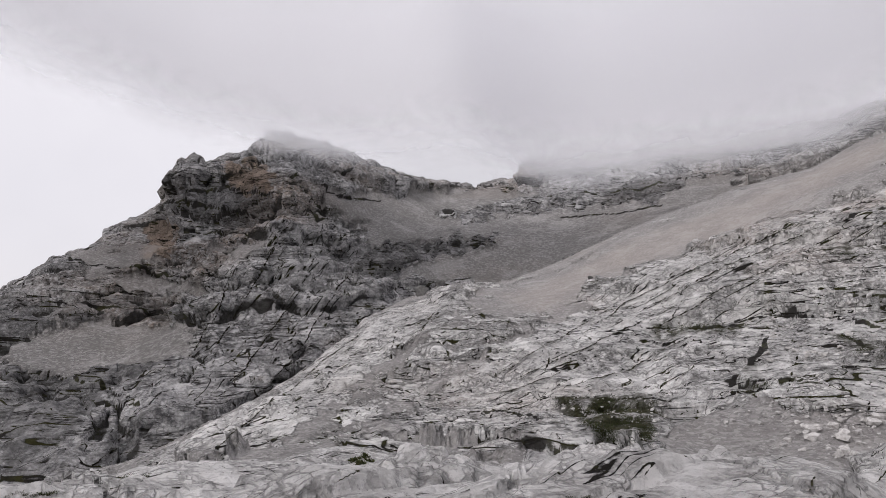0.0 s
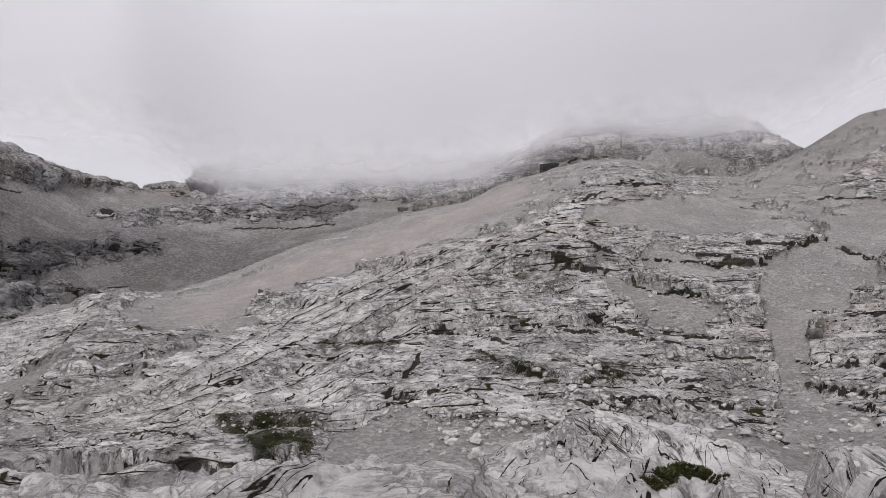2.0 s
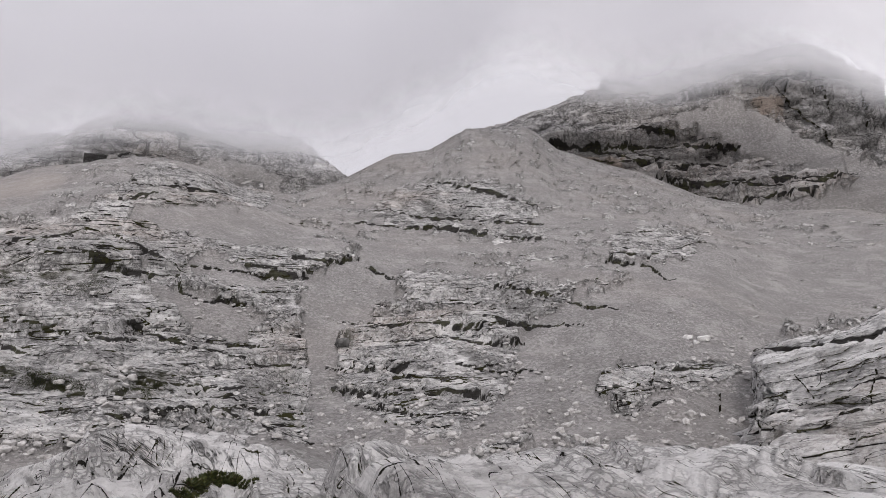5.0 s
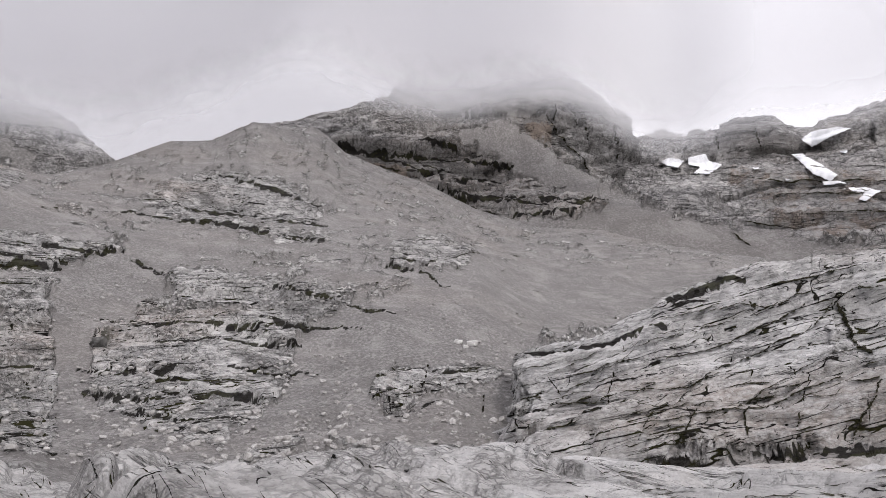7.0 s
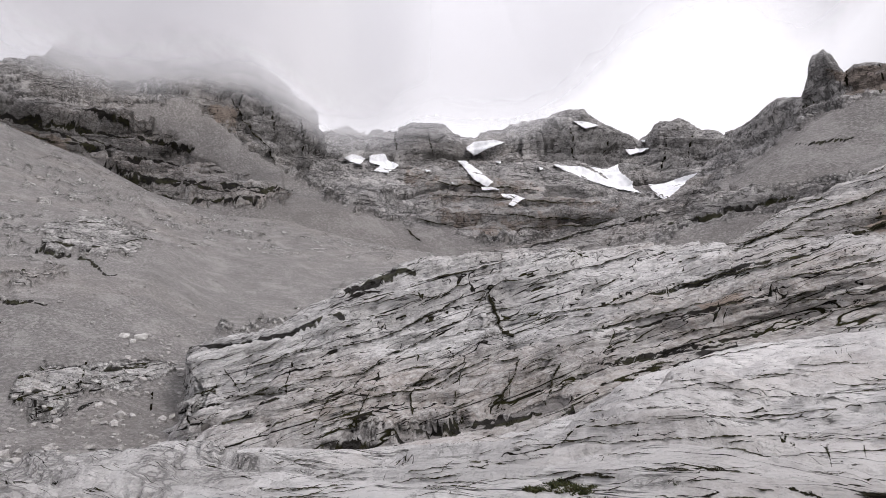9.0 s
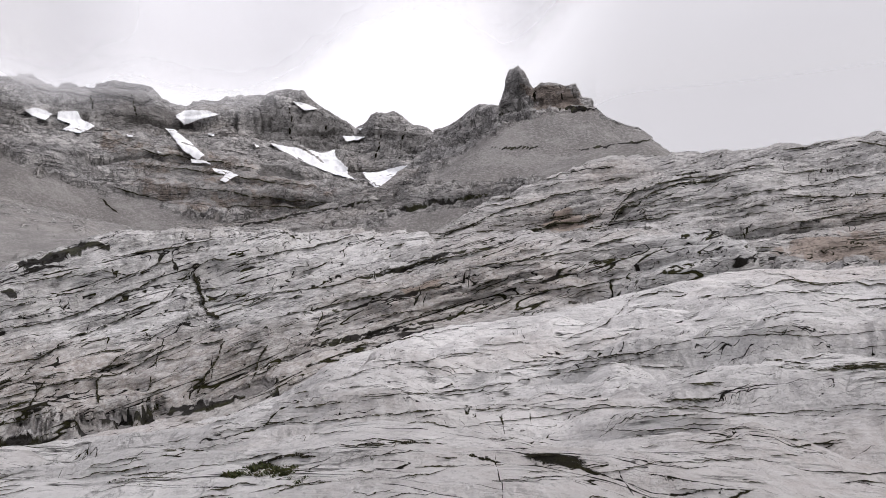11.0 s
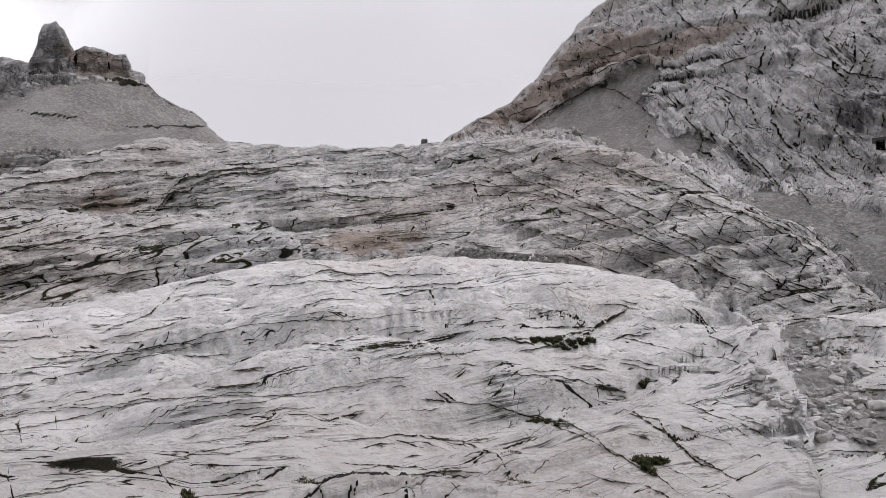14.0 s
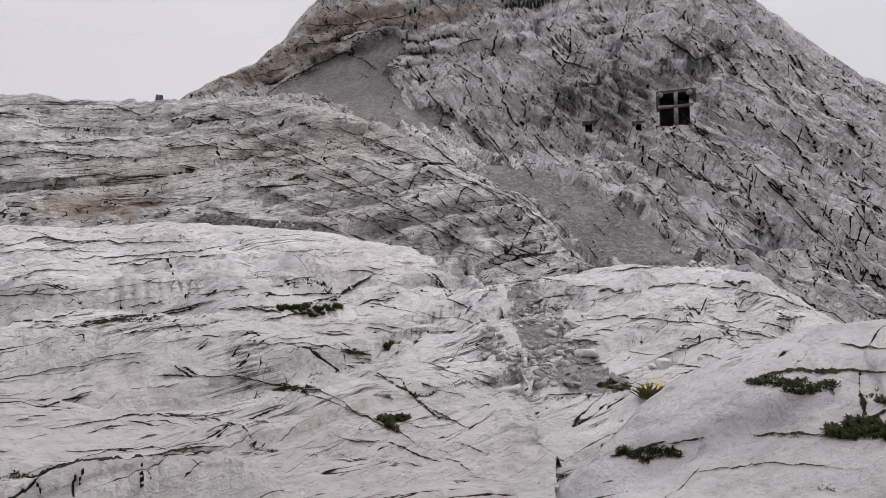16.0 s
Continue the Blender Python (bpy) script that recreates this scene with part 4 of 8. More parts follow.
SNOW.append([(117.4, 14.88), (118.5, 14.88), (119.5, 14.88), (118.7, 14.53), (117.8, 14.39)])
SNOW.append([(119.1, 12.06), (120.4, 12.06), (121.6, 12.47), (123.2, 12.76), (124.3, 12.86), (123.1, 12.19), (121.8, 11.47), (120.6, 10.71), (119.9, 11.04)])
SNOW.append([(124.5, 13.52), (125.2, 13.53), (125.5, 13.02), (124.9, 12.84), (124.7, 12.95)])
SNOW.append([(113.3, 17.29), (114.6, 17.12), (115.5, 16.8), (114.4, 16.58), (113.8, 16.92)])
SNOW.append([(106.8, 14.22), (107.5, 14.29), (107.4, 13.98)])
SNOW.append([(110.4, 13.8), (111, 13.6), (110.7, 13.48)])
SNOW.append([(101.1, 13.61), (101.7, 13.47), (101.3, 13.29)])
SNOW.append([(118.6, 15.54), (119.1, 15.5), (118.9, 15.26)])
SNOW.append([(103.2, 12.61), (103.7, 12.52), (103.5, 12.29)])
# Tufts in the cracks: bearing, elevation, width and height in degrees.
TUFTS = {}
TUFTS['pavement'] = [(177.51, -5.79, 1.8, 1.4), (177.05, -11.37, 2.1, 1.4), (170.77, -2.39, 5, 1), (157.14, -2.58, 5, 0.37), (174.25, -5.84, 1.8, 0.46), (183.56, -6.33, 1.3, 0.46), (169.54, -8.47, 3.2, 0.73), (160.15, -9.77, 0.92, 0.37), (176.51, -14.63, 1.4, 0.64), (177.39, -15.26, 0.92, 0.37), (166.44, -13.1, 2.8, 0.73), (152.03, -8.17, 1.4, 0.37), (166.48, -10.95, 1.1, 0.73), (111.8, -11.33, 5, 1.1), (114.65, -12.01, 1.4, 0.83), (131.01, -14.02, 5, 0.92), (141.26, -13.71, 1.6, 1.7), (139.92, -13.08, 0.46, 0.73), (148.9, -13.22, 2.3, 0.55), (150.6, -12.71, 2.3, 0.83), (144.6, -5.53, 2.8, 0.32), (154.92, -2.71, 8.3, 0.32)] + [(166.27, -2.06, 4.6, 0.37), (115.49, -13.54, 2.8, 0.37), (164.09, -4.15, 1.4, 0.37), (112.61, -11.06, 3.7, 1), (103.17, -11.56, 3.7, 0.64), (123.35, -9.4, 2.8, 0.37), (105.38, -10.04, 1.8, 0.32), (120.76, -10.29, 1.4, 0.37), (42.39, -11.21, 3.7, 1.4), (69.75, -11.85, 1.4, 0.46), (-9, -11.56, 1.8, 0.92), (-25.4, -11.41, 2.8, 0.46), (-32.68, -11.7, 4.1, 0.55), (7.81, -14.33, 1.8, 0.46), (44.09, -11.35, 2.8, 1.1), (40.54, -11.93, 2.3, 1.1)]
TUFTS['back_pavement'] = [(194.65, -9, 2.3, 1), (192.58, -5.68, 2.3, 0.46), (190, -9.88, 3.4, 0.41), (204.05, -1.14, 1.6, 0.55), (194.92, -1.54, 1.8, 0.46), (190.69, -2.84, 1.4, 0.46), (207.37, -3.76, 1.4, 0.37), (190.01, -15.84, 2.8, 0.92), (188.65, -16.55, 1.8, 0.55), (196.96, -4.4, 1.8, 0.28)]
TUFTS['near_hump'] = [(197.44, -13.81, 4.1, 1.2), (207.54, -8.44, 5.5, 1.2), (211.66, -11.37, 4.1, 1.6), (213.11, -9.02, 1.6, 1.1), (206.27, -12.07, 3.2, 0.37), (194.55, -17.15, 1.1, 0.55), (209.04, -15.42, 1.1, 0.37)]
FLOWERS = (197.43, -9.9)
# Boulders: massif, bearing, elevation, width and height in degrees, look.
BOULDERS = [('banded_mountain', 76.58, 9.92, 0.46, 0.23, 'dark'),
            ('scree_slope', 79.69, -0.33, 0.73, 0.41, 'pale'),
            ('scree_slope', 78.72, -0.22, 0.55, 0.32, 'pale'),
            ('scree_slope', 79.24, -0.58, 0.41, 0.28, 'pale'),
            ('hump_ridge', 159.87, 13.85, 0.41, 0.41, 'dark'),
            ('back_pavement', 192.64, -6.65, 1.7, 0.6, 'grey'),
            ('back_pavement', 198.62, -7.42, 0.83, 0.64, 'grey'),
            ('back_pavement', 197.52, -7.52, 0.64, 0.32, 'grey'),
            ('back_pavement', 201.35, -6.92, 0.32, 0.28, 'grey'),
            ('great_wall', 193.86, 10.36, 0.55, 0.41, 'pale'),
            ('great_wall', 178.14, 12.92, 0.32, 0.28, 'pale'),
            ('scree_slope', -4, 1.21, 1, 0.83, 'dark'),
            ('scree_slope', -2.43, 1.91, 0.64, 0.55, 'dark'),
            ('scree_slope', 9.52, 2.13, 0.32, 0.28, 'dark'),
            ('scree_slope', 51.53, -1.18, 0.92, 0.64, 'dark')]
# Foot of the dry-stone wall: bearing, elevation from end to end.
DRY_WALL = [(162.64, 4.42), (165.47, 3.97), (168.48, 3.71), (171.47, 3.53)]

# Named patches of ground: massif, what it is (bare, loose, turf, dark, pale, ochre), outline by (bearing, elevation).
AREAS, SEAMS, CRACKS = {}, {}, {}


def area(name, what, outline, amount=1.0):
    AREAS.setdefault(name, []).append((what, np.array(outline), amount))


def seam(name, line, width, lip=False):
    """An open crack along a line of (bearing, elevation); with a lip, a ledge that overhangs it."""
    (SEAMS if lip else CRACKS).setdefault(name, []).append((np.array(line), width))


area("west_massif", "loose", [(-12.3, 9.59), (-8.3, 9.36), (1, 9.64), (7.8, 8.68), (12.3, 9.32), (18.2, 9.31), (26, 9.79), (25.8, 7.78), (16.4, 5.99), (10.3, 4.52), (3, 1.59), (-6.5, 1.81), (-8.3, 3.22), (-9.4, 6.87)])
area("west_massif", "bare", [(-9.2, 3.69), (-7.9, 5.03), (-2.3, 5.75), (2.2, 5.95), (1.8, 4.82), (-1.4, 4.45), (-5.1, 3.61), (-6.5, 1.81), (-8.4, 2.08)])
area("west_massif", "dark", [(-9.2, 3.69), (-7.9, 5.03), (-2.3, 5.75), (2.2, 5.95), (1.8, 4.82), (-1.4, 4.45), (-5.1, 3.61), (-6.5, 1.81), (-8.4, 2.08)])
area("west_massif", "bare", [(-2.8, 7.69), (3.3, 8.43), (10.5, 8.76), (13.2, 9.48), (16.8, 9.78), (16.5, 8.67), (14.4, 7.95), (7.8, 7.96), (2.3, 7.46), (-1.4, 6.92)])
area("west_massif", "dark", [(10.5, 8.98), (13.2, 9.61), (16.8, 9.86), (16.5, 8.67), (14.4, 7.95), (10.9, 8.29)])
area("west_massif", "bare", [(-15, 8.23), (-10.6, 7.79), (-8.3, 6.86), (-8.4, 2.31), (-10.7, -1.26), (-18, -7.91), (-23.3, -9.57), (-27.1, -11.91), (-32, -11.65), (-26.4, -8.1), (-22.2, -3.47), (-19.3, 3.35)])
area("west_massif", "pale", [(-12.4, 5.08), (-8.3, 5.04), (-8.8, 2.31), (-11.1, -1.25), (-15.9, -5.47), (-22.1, -9.27), (-23.3, -7.55), (-18.5, -1.91)])
area("west_massif", "loose", [(-33.6, -2.49), (-29.8, -0.48), (-23, -0.69), (-22.2, -1.78), (-25.7, -4.53), (-27.9, -4.6), (-31.5, -3.58)])
area("west_massif", "loose", [(-29.2, 3.36), (-23.4, 2.64), (-20.6, 2.14), (-20.6, 1.4), (-25.4, 1.9), (-29.1, 2.55)])
area("west_massif", "loose", [(-20.6, 5.1), (-17.6, 5.55), (-16.3, 5.1), (-18.5, 3.78)])
area("west_massif", "bare", [(-34.3, 1.78), (-30.9, 1.95), (-21.4, 0.77), (-21.4, -0.74), (-29.8, -0.28), (-32.9, -1.36), (-34.2, -2.46)])
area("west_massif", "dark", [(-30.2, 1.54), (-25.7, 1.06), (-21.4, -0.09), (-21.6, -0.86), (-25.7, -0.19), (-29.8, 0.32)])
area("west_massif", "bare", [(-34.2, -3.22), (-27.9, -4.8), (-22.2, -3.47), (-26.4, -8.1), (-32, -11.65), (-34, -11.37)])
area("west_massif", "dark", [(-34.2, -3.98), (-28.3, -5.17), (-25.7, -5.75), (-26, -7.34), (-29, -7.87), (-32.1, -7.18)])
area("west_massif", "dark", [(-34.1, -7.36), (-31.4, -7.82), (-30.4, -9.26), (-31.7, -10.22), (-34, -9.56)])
area("west_massif", "ochre", [(-25.2, 7.17), (-23.5, 7.64), (-23, 4.65), (-25, 4.21)])
area("west_massif", "ochre", [(-19.8, 11.2), (-15.9, 11.32), (-15.5, 9.34), (-18.1, 9.07)])
area("west_massif", "dark", [(-23.1, 10.21), (-15.9, 9.99), (-15, 8.23), (-18.1, 6.87), (-22.2, 7.67), (-24.3, 8.04)])
seam("west_massif", [(-31, 4.36), (-27.3, 3.62), (-23.4, 3.02), (-20.4, 2.79)], 0.2, lip=True)
seam("west_massif", [(-29.8, 0.93), (-26.1, 0.53), (-21.6, -0.17)], 0.22, lip=True)
seam("west_massif", [(-31.5, -3.85), (-27.9, -4.88), (-25.5, -5.85)], 0.2, lip=True)
seam("west_massif", [(-28.1, -6.06), (-25.8, -6.39)], 0.45, lip=True)
seam("west_massif", [(-23.1, 9.7), (-19.3, 9.65), (-16.1, 9.28)], 0.18, lip=True)
seam("west_massif", [(-23.5, 8.41), (-19.8, 8.16), (-17, 7.68)], 0.18, lip=True)
seam("west_massif", [(-22.2, 6.72), (-18.5, 6.16)], 0.18, lip=True)
seam("west_massif", [(-14.1, 10.82), (-10.5, 9.37), (-7.6, 8.9)], 0.16, lip=True)
seam("west_massif", [(-13.2, 8.01), (-11.7, 7.34)], 0.16, lip=True)
seam("west_massif", [(-4.5, 1.54), (-3.6, 1.84)], 0.3, lip=True)
seam("west_massif", [(-2.5, 7.5), (-1.8, 7.48)], 0.2, lip=True)
seam("west_massif", [(12.5, 8.86), (14.4, 9.09), (16.6, 9.53)], 0.2, lip=True)
seam("west_massif", [(7.8, 7.11), (11.7, 7.22), (14.8, 7.61)], 0.15, lip=True)
seam("west_massif", [(-18.5, 3.78), (-20.1, -0.12), (-22.2, -3.47)], 0.14)
seam("west_massif", [(-15, 6.89), (-17.6, 1.57), (-21.4, -4.35)], 0.14)
seam("west_massif", [(-12.4, 4.63), (-15.1, -0.25), (-18.5, -4.5), (-21.7, -7.66)], 0.14)
seam("west_massif", [(-9.7, 3.69), (-13.3, -2.08), (-17.2, -6.27)], 0.14)
seam("west_massif", [(-8.3, 4.58), (-8.1, 2.3)], 0.12)
seam("west_massif", [(-13.7, -1.17), (-15.1, -2.46), (-15.5, -2.01)], 0.14)
seam("west_massif", [(-25.3, -8.2), (-28.6, -9.84), (-30.3, -11.14)], 0.12)
area("scree_slope", "pale", [(-27.1, -11.53), (-15.9, -5.9), (-8.9, -0.86), (-1.5, 1.7), (-3.4, -1.9), (-10.7, -7), (-19.3, -12.72)])
area("scree_slope", "bare", [(-27.1, -11.53), (-22.1, -9.27), (-15.9, -5.9), (-8.9, -0.86), (-4.3, 0.85), (-1.5, 1.7), (0.3, 0.06), (-3.4, -1.9), (-8, -4.46), (-10.7, -7), (-15.9, -10.13), (-19.3, -12.72)], 0.75)
area("scree_slope", "bare", [(-3.4, -2.35), (3, 1.13), (7.5, 0.56), (2, -3.37), (-5.3, -6.76), (-10.7, -9.16), (-15.9, -11.37), (-10.7, -7.87)], 0.5)
area("scree_slope", "loose", [(1.2, -0.19), (3, 1.59), (8.1, 3.25), (15.6, 6.47), (26, 9.79), (30.5, 11.73), (30.4, 8.87), (27.2, 7.24), (22.4, 5.6), (15.4, 2.98), (7.5, 0.56), (3, -1.14)], 0.9)
area("scree_slope", "ochre", [(3, 0.68), (15.5, 5.82), (25.9, 9.19), (30.5, 11.16), (30.4, 9.83), (25.8, 7.58), (15.4, 3.63), (5.7, -0.07)], 0.5)
seam("scree_slope", [(-15.1, -5.95), (-17.2, -7.96), (-20.1, -10.24)], 0.13)
seam("scree_slope", [(-8.4, -1.32), (-12.5, -4.31), (-15.1, -6.38)], 0.13)
seam("scree_slope", [(-2.5, 0.35), (-4.1, -1.88)], 0.13)
seam("scree_slope", [(-6.1, -1.38), (-6.6, -4.06)], 0.12)
area("scree_slope", "dark", [(-5.2, -0.49), (-1.5, 0.79), (-1.1, -0.13), (-3.9, -2.34)], 0.6)
area("west_massif", "slant", [(-15, 8.23), (-10.6, 7.79), (-8.3, 6.86), (-8.4, 2.31), (-10.7, -1.26), (-18, -7.91), (-23.3, -9.57), (-27.1, -11.91), (-32, -11.65), (-26.4, -8.1), (-22.2, -3.47), (-19.3, 3.35)])
area("west_massif", "dark", [(-34.3, 1.78), (-29.8, 0.12), (-22.2, -3.47), (-27.1, -8.04), (-32, -11.65), (-34, -11.73)], 0.9)
area("scree_slope", "slant", [(-27.1, -11.53), (-22.1, -9.27), (-15.9, -5.9), (-8.9, -0.86), (-4.3, 0.85), (3, 1.13), (-3.5, -3.25), (-10.7, -8.3), (-15.9, -10.54), (-19.3, -12.72)])
area("scree_slope", "slant", [(-8.2, -10.5), (-1.1, -5.2), (3.9, -3.06), (10.6, 1.06), (17.7, 3.8), (24.4, 5.72), (27.6, 6.67), (31.3, 7.61), (32.7, 5.78), (26.7, 3.01), (22.2, 0.26), (20.5, -3.31), (13.8, -7.05), (6.1, -9.47), (4.4, -11.99)])
area("scree_slope", "bare", [(-1.1, -5.2), (3.9, -3.06), (10.6, 1.06), (17.7, 3.8), (24.4, 5.72), (27.6, 6.67), (31.3, 7.61), (34.5, 10.11), (37.3, 12.56), (40.9, 11.12), (45.2, 11.18), (45.1, 9.63), (38.7, 9.83), (35.4, 8.06), (40.4, 6.4), (48.2, 6.22), (52.5, 5.43), (48.6, 4.25), (48.1, 1.64), (48.9, -1.38), (49.2, -5.19), (49.5, -8.89), (40.2, -7.38), (35.8, -8.11), (31.3, -8.81), (20.6, -8.93), (15.1, -9.58), (13.9, -11.15), (6.2, -12.16), (-4.5, -11), (-7, -8.32)])
area("scree_slope", "loose", [(35, 7.83), (38.2, 9.02), (45.8, 9.26), (48.3, 7.31), (52.7, 6.06), (47, 6.48), (40, 6.86)])
area("scree_slope", "loose", [(36.1, 4.03), (38.6, 2.8), (43.9, 1.66), (45.8, 0.33), (44.3, -0.78), (39.7, -0.22), (37.2, 1.21)])
area("scree_slope", "loose", [(40.4, 5.73), (44.8, 4.31), (48.2, 3.82), (47.3, 2.96), (43, 3), (39.5, 4.38)])
area("scree_slope", "loose", [(15.1, -9.66), (20.6, -7.99), (29.5, -8.51), (32.9, -8.67), (27.8, -11.65), (20.7, -12.17), (14.8, -11.52)])
area("scree_slope", "loose", [(48.8, 4.46), (52.5, 5.43), (54.4, 7.68), (60.6, 7.69), (60.5, 5.7), (56.9, 4.86), (55.7, 3.24), (53, 1.18), (50.5, -0.94), (50.8, -3.89), (52.7, -7.1), (56.3, -8.83), (61.8, -8.73), (61.8, -10.19), (52.6, -10.09), (49.6, -9.08), (49.3, -4.77), (48.4, 0.34)])
area("scree_slope", "pale", [(-1.1, -5.58), (10.7, 0.63), (17.7, 3.35), (27.6, 6.45), (26.7, 3.92), (20.4, 1.14), (13.6, -2.38), (5.9, -6.32), (-1, -7.44)])
area("scree_slope", "pale", [(20.4, 0.25), (25.8, 0.27), (24.1, -1.99), (20.6, -5.49), (19.6, -3.3)])
area("scree_slope", "pale", [(35.4, -2.4), (40.3, -2.36), (43.8, -3.19), (39.4, -4.13), (35.8, -4.18)])
area("scree_slope", "pale", [(31.3, 7.61), (37.3, 9.85), (40, 9.8), (35.9, 8.28)])
area("scree_slope", "dark", [(5.9, -7.12), (13.8, -7.46), (20.6, -7.86), (17.2, -9.25), (11, -9.39), (7.5, -8.79)], 0.7)
area("scree_slope", "dark", [(22.7, -1.54), (26.3, -1.98), (25.9, -3.33), (22.3, -2.43)], 0.7)
area("scree_slope", "dark", [(28.1, 0.28), (32.7, -0.61), (32.2, -1.97), (28.6, -1.08)], 0.7)
area("scree_slope", "dark", [(42.9, -3.2), (48, -3.54), (48.7, -5.63), (43.7, -5.35)], 0.6)
area("scree_slope", "dark", [(39.4, -0.58), (44.7, -0.99), (48.5, -1.39), (48, -3.11), (41.2, -2.35)], 0.6)
area("scree_slope", "turf", [(28.3, 2.92), (31.3, 3.71), (34.1, 3.35), (34.3, 2.35), (32.2, 2.48)])
area("scree_slope", "turf", [(14.2, -1.61), (17, -1.53), (20.5, -1.54), (20.3, -2.16), (14.9, -2.22)])
area("scree_slope", "turf", [(6.1, -6.93), (11, -7.35), (15.1, -7.72), (13.8, -8.71), (13.1, -11.11), (11.1, -10.99), (8.7, -8.86)])
area("scree_slope", "turf", [(26.3, -2.52), (30.4, -3.32), (34, -4.55), (31.3, -4.57), (27.7, -3.77)])
area("scree_slope", "turf", [(20.1, -5.58), (24.8, -5.54), (20.6, -6.36)])
area("scree_slope", "turf", [(25.8, 3.45), (28.5, 3.02), (27.6, 2.33)])
area("scree_slope", "turf", [(35.8, -4.62), (38.5, -4.15), (36.7, -5.49)])
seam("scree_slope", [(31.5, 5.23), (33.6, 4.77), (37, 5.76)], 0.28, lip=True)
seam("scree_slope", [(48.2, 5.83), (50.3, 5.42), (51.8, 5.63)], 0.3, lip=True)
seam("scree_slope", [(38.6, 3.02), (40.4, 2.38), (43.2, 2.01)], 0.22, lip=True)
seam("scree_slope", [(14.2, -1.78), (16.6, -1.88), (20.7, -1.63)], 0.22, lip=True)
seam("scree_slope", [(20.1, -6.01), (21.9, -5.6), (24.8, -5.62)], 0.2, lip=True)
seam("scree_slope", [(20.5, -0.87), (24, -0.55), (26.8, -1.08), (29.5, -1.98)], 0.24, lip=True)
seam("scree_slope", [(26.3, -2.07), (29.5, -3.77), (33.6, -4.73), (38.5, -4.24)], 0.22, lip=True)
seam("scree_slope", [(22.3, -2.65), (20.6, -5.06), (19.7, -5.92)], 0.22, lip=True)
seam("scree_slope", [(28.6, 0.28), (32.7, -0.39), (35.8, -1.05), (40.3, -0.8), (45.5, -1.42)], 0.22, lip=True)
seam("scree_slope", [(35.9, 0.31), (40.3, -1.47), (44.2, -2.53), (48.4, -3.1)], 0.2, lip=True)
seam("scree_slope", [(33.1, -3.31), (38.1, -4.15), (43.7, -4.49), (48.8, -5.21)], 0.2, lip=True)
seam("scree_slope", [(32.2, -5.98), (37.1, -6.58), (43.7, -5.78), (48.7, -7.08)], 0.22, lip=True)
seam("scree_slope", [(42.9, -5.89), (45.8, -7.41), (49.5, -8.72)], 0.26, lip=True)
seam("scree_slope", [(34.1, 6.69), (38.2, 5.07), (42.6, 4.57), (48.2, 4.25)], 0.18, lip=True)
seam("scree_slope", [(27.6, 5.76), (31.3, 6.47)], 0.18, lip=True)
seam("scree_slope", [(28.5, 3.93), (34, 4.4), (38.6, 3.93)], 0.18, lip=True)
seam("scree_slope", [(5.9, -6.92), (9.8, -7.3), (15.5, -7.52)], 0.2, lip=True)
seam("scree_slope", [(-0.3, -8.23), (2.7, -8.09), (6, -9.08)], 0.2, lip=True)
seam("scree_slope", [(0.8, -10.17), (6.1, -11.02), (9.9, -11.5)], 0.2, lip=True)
seam("scree_slope", [(26.7, 6.44), (20.4, 3.84), (13.5, 0.87), (9.5, -1.49)], 0.12)
seam("scree_slope", [(26.2, 5.29), (21.3, 3.41), (16.5, 1.11), (12.8, -0.65)], 0.12)
seam("scree_slope", [(24, 2.98), (18.7, 0.69), (13.6, -2.38)], 0.12)
seam("scree_slope", [(10.7, -0.22), (5.8, -3.1), (0.6, -6.05)], 0.12)
seam("scree_slope", [(14.4, -0.65), (9.2, -3.17), (3.3, -5.81)], 0.12)
seam("scree_slope", [(17, -2.4), (12.1, -4.9), (7.4, -6.39)], 0.12)
seam("scree_slope", [(7.7, -4.78), (3, -6.57), (-0.4, -6.93)], 0.12)
seam("scree_slope", [(16.5, 0.23), (15.3, -1.52)], 0.12)
seam("scree_slope", [(6.2, -3.52), (5.5, -5.11)], 0.12)
seam("scree_slope", [(24.1, -3.32), (23.2, -6.83)], 0.12)
seam("scree_slope", [(31.8, -5.1), (31.3, -7.29)], 0.12)
seam("scree_slope", [(35.8, -5.5), (35.6, -7.47)], 0.12)
seam("scree_slope", [(40.3, -5.43), (40.7, -6.72)], 0.12)
seam("scree_slope", [(28.4, -5.55), (28.2, -7.73)], 0.12)
seam("scree_slope", [(35.4, 10.56), (38.7, 10.73), (40.9, 10.45)], 0.2, lip=True)
seam("scree_slope", [(35, 9.43), (37.3, 10.08)], 0.2, lip=True)
area("fog_peak", "bare", [(27.5, 11.69), (31.3, 13.3), (35.5, 13.49), (35, 12.15), (31.3, 11.72)])
area("fog_peak", "dark", [(27.6, 11.46), (31.3, 13.17), (35.5, 13.4), (35, 12.15), (31.3, 11.63)])
area("fog_peak", "loose", [(35.9, 10.78), (40.5, 12.92), (45.9, 13.11), (48.8, 12.5), (50.5, 12.59), (48.4, 11.66), (43.2, 11.93)])
area("fog_peak", "bare", [(44.1, 12.99), (46.7, 13.71), (50.7, 12.79), (49.3, 12.25), (48, 11.69)])
seam("fog_peak", [(32.7, 12.17), (35, 12.83)], 0.25, lip=True)
area("pavement", "pale", [(26.4, -11.55), (31.3, -9.45), (35.8, -7.9), (42.8, -7.52), (45.8, -9.49), (42.8, -11.27), (33.6, -12.37)])
seam("pavement", [(39.7, -12.22), (40.6, -11.36), (41.9, -12.13)], 0.2)
seam("pavement", [(35.8, -10.25), (37.1, -8.52)], 0.18)
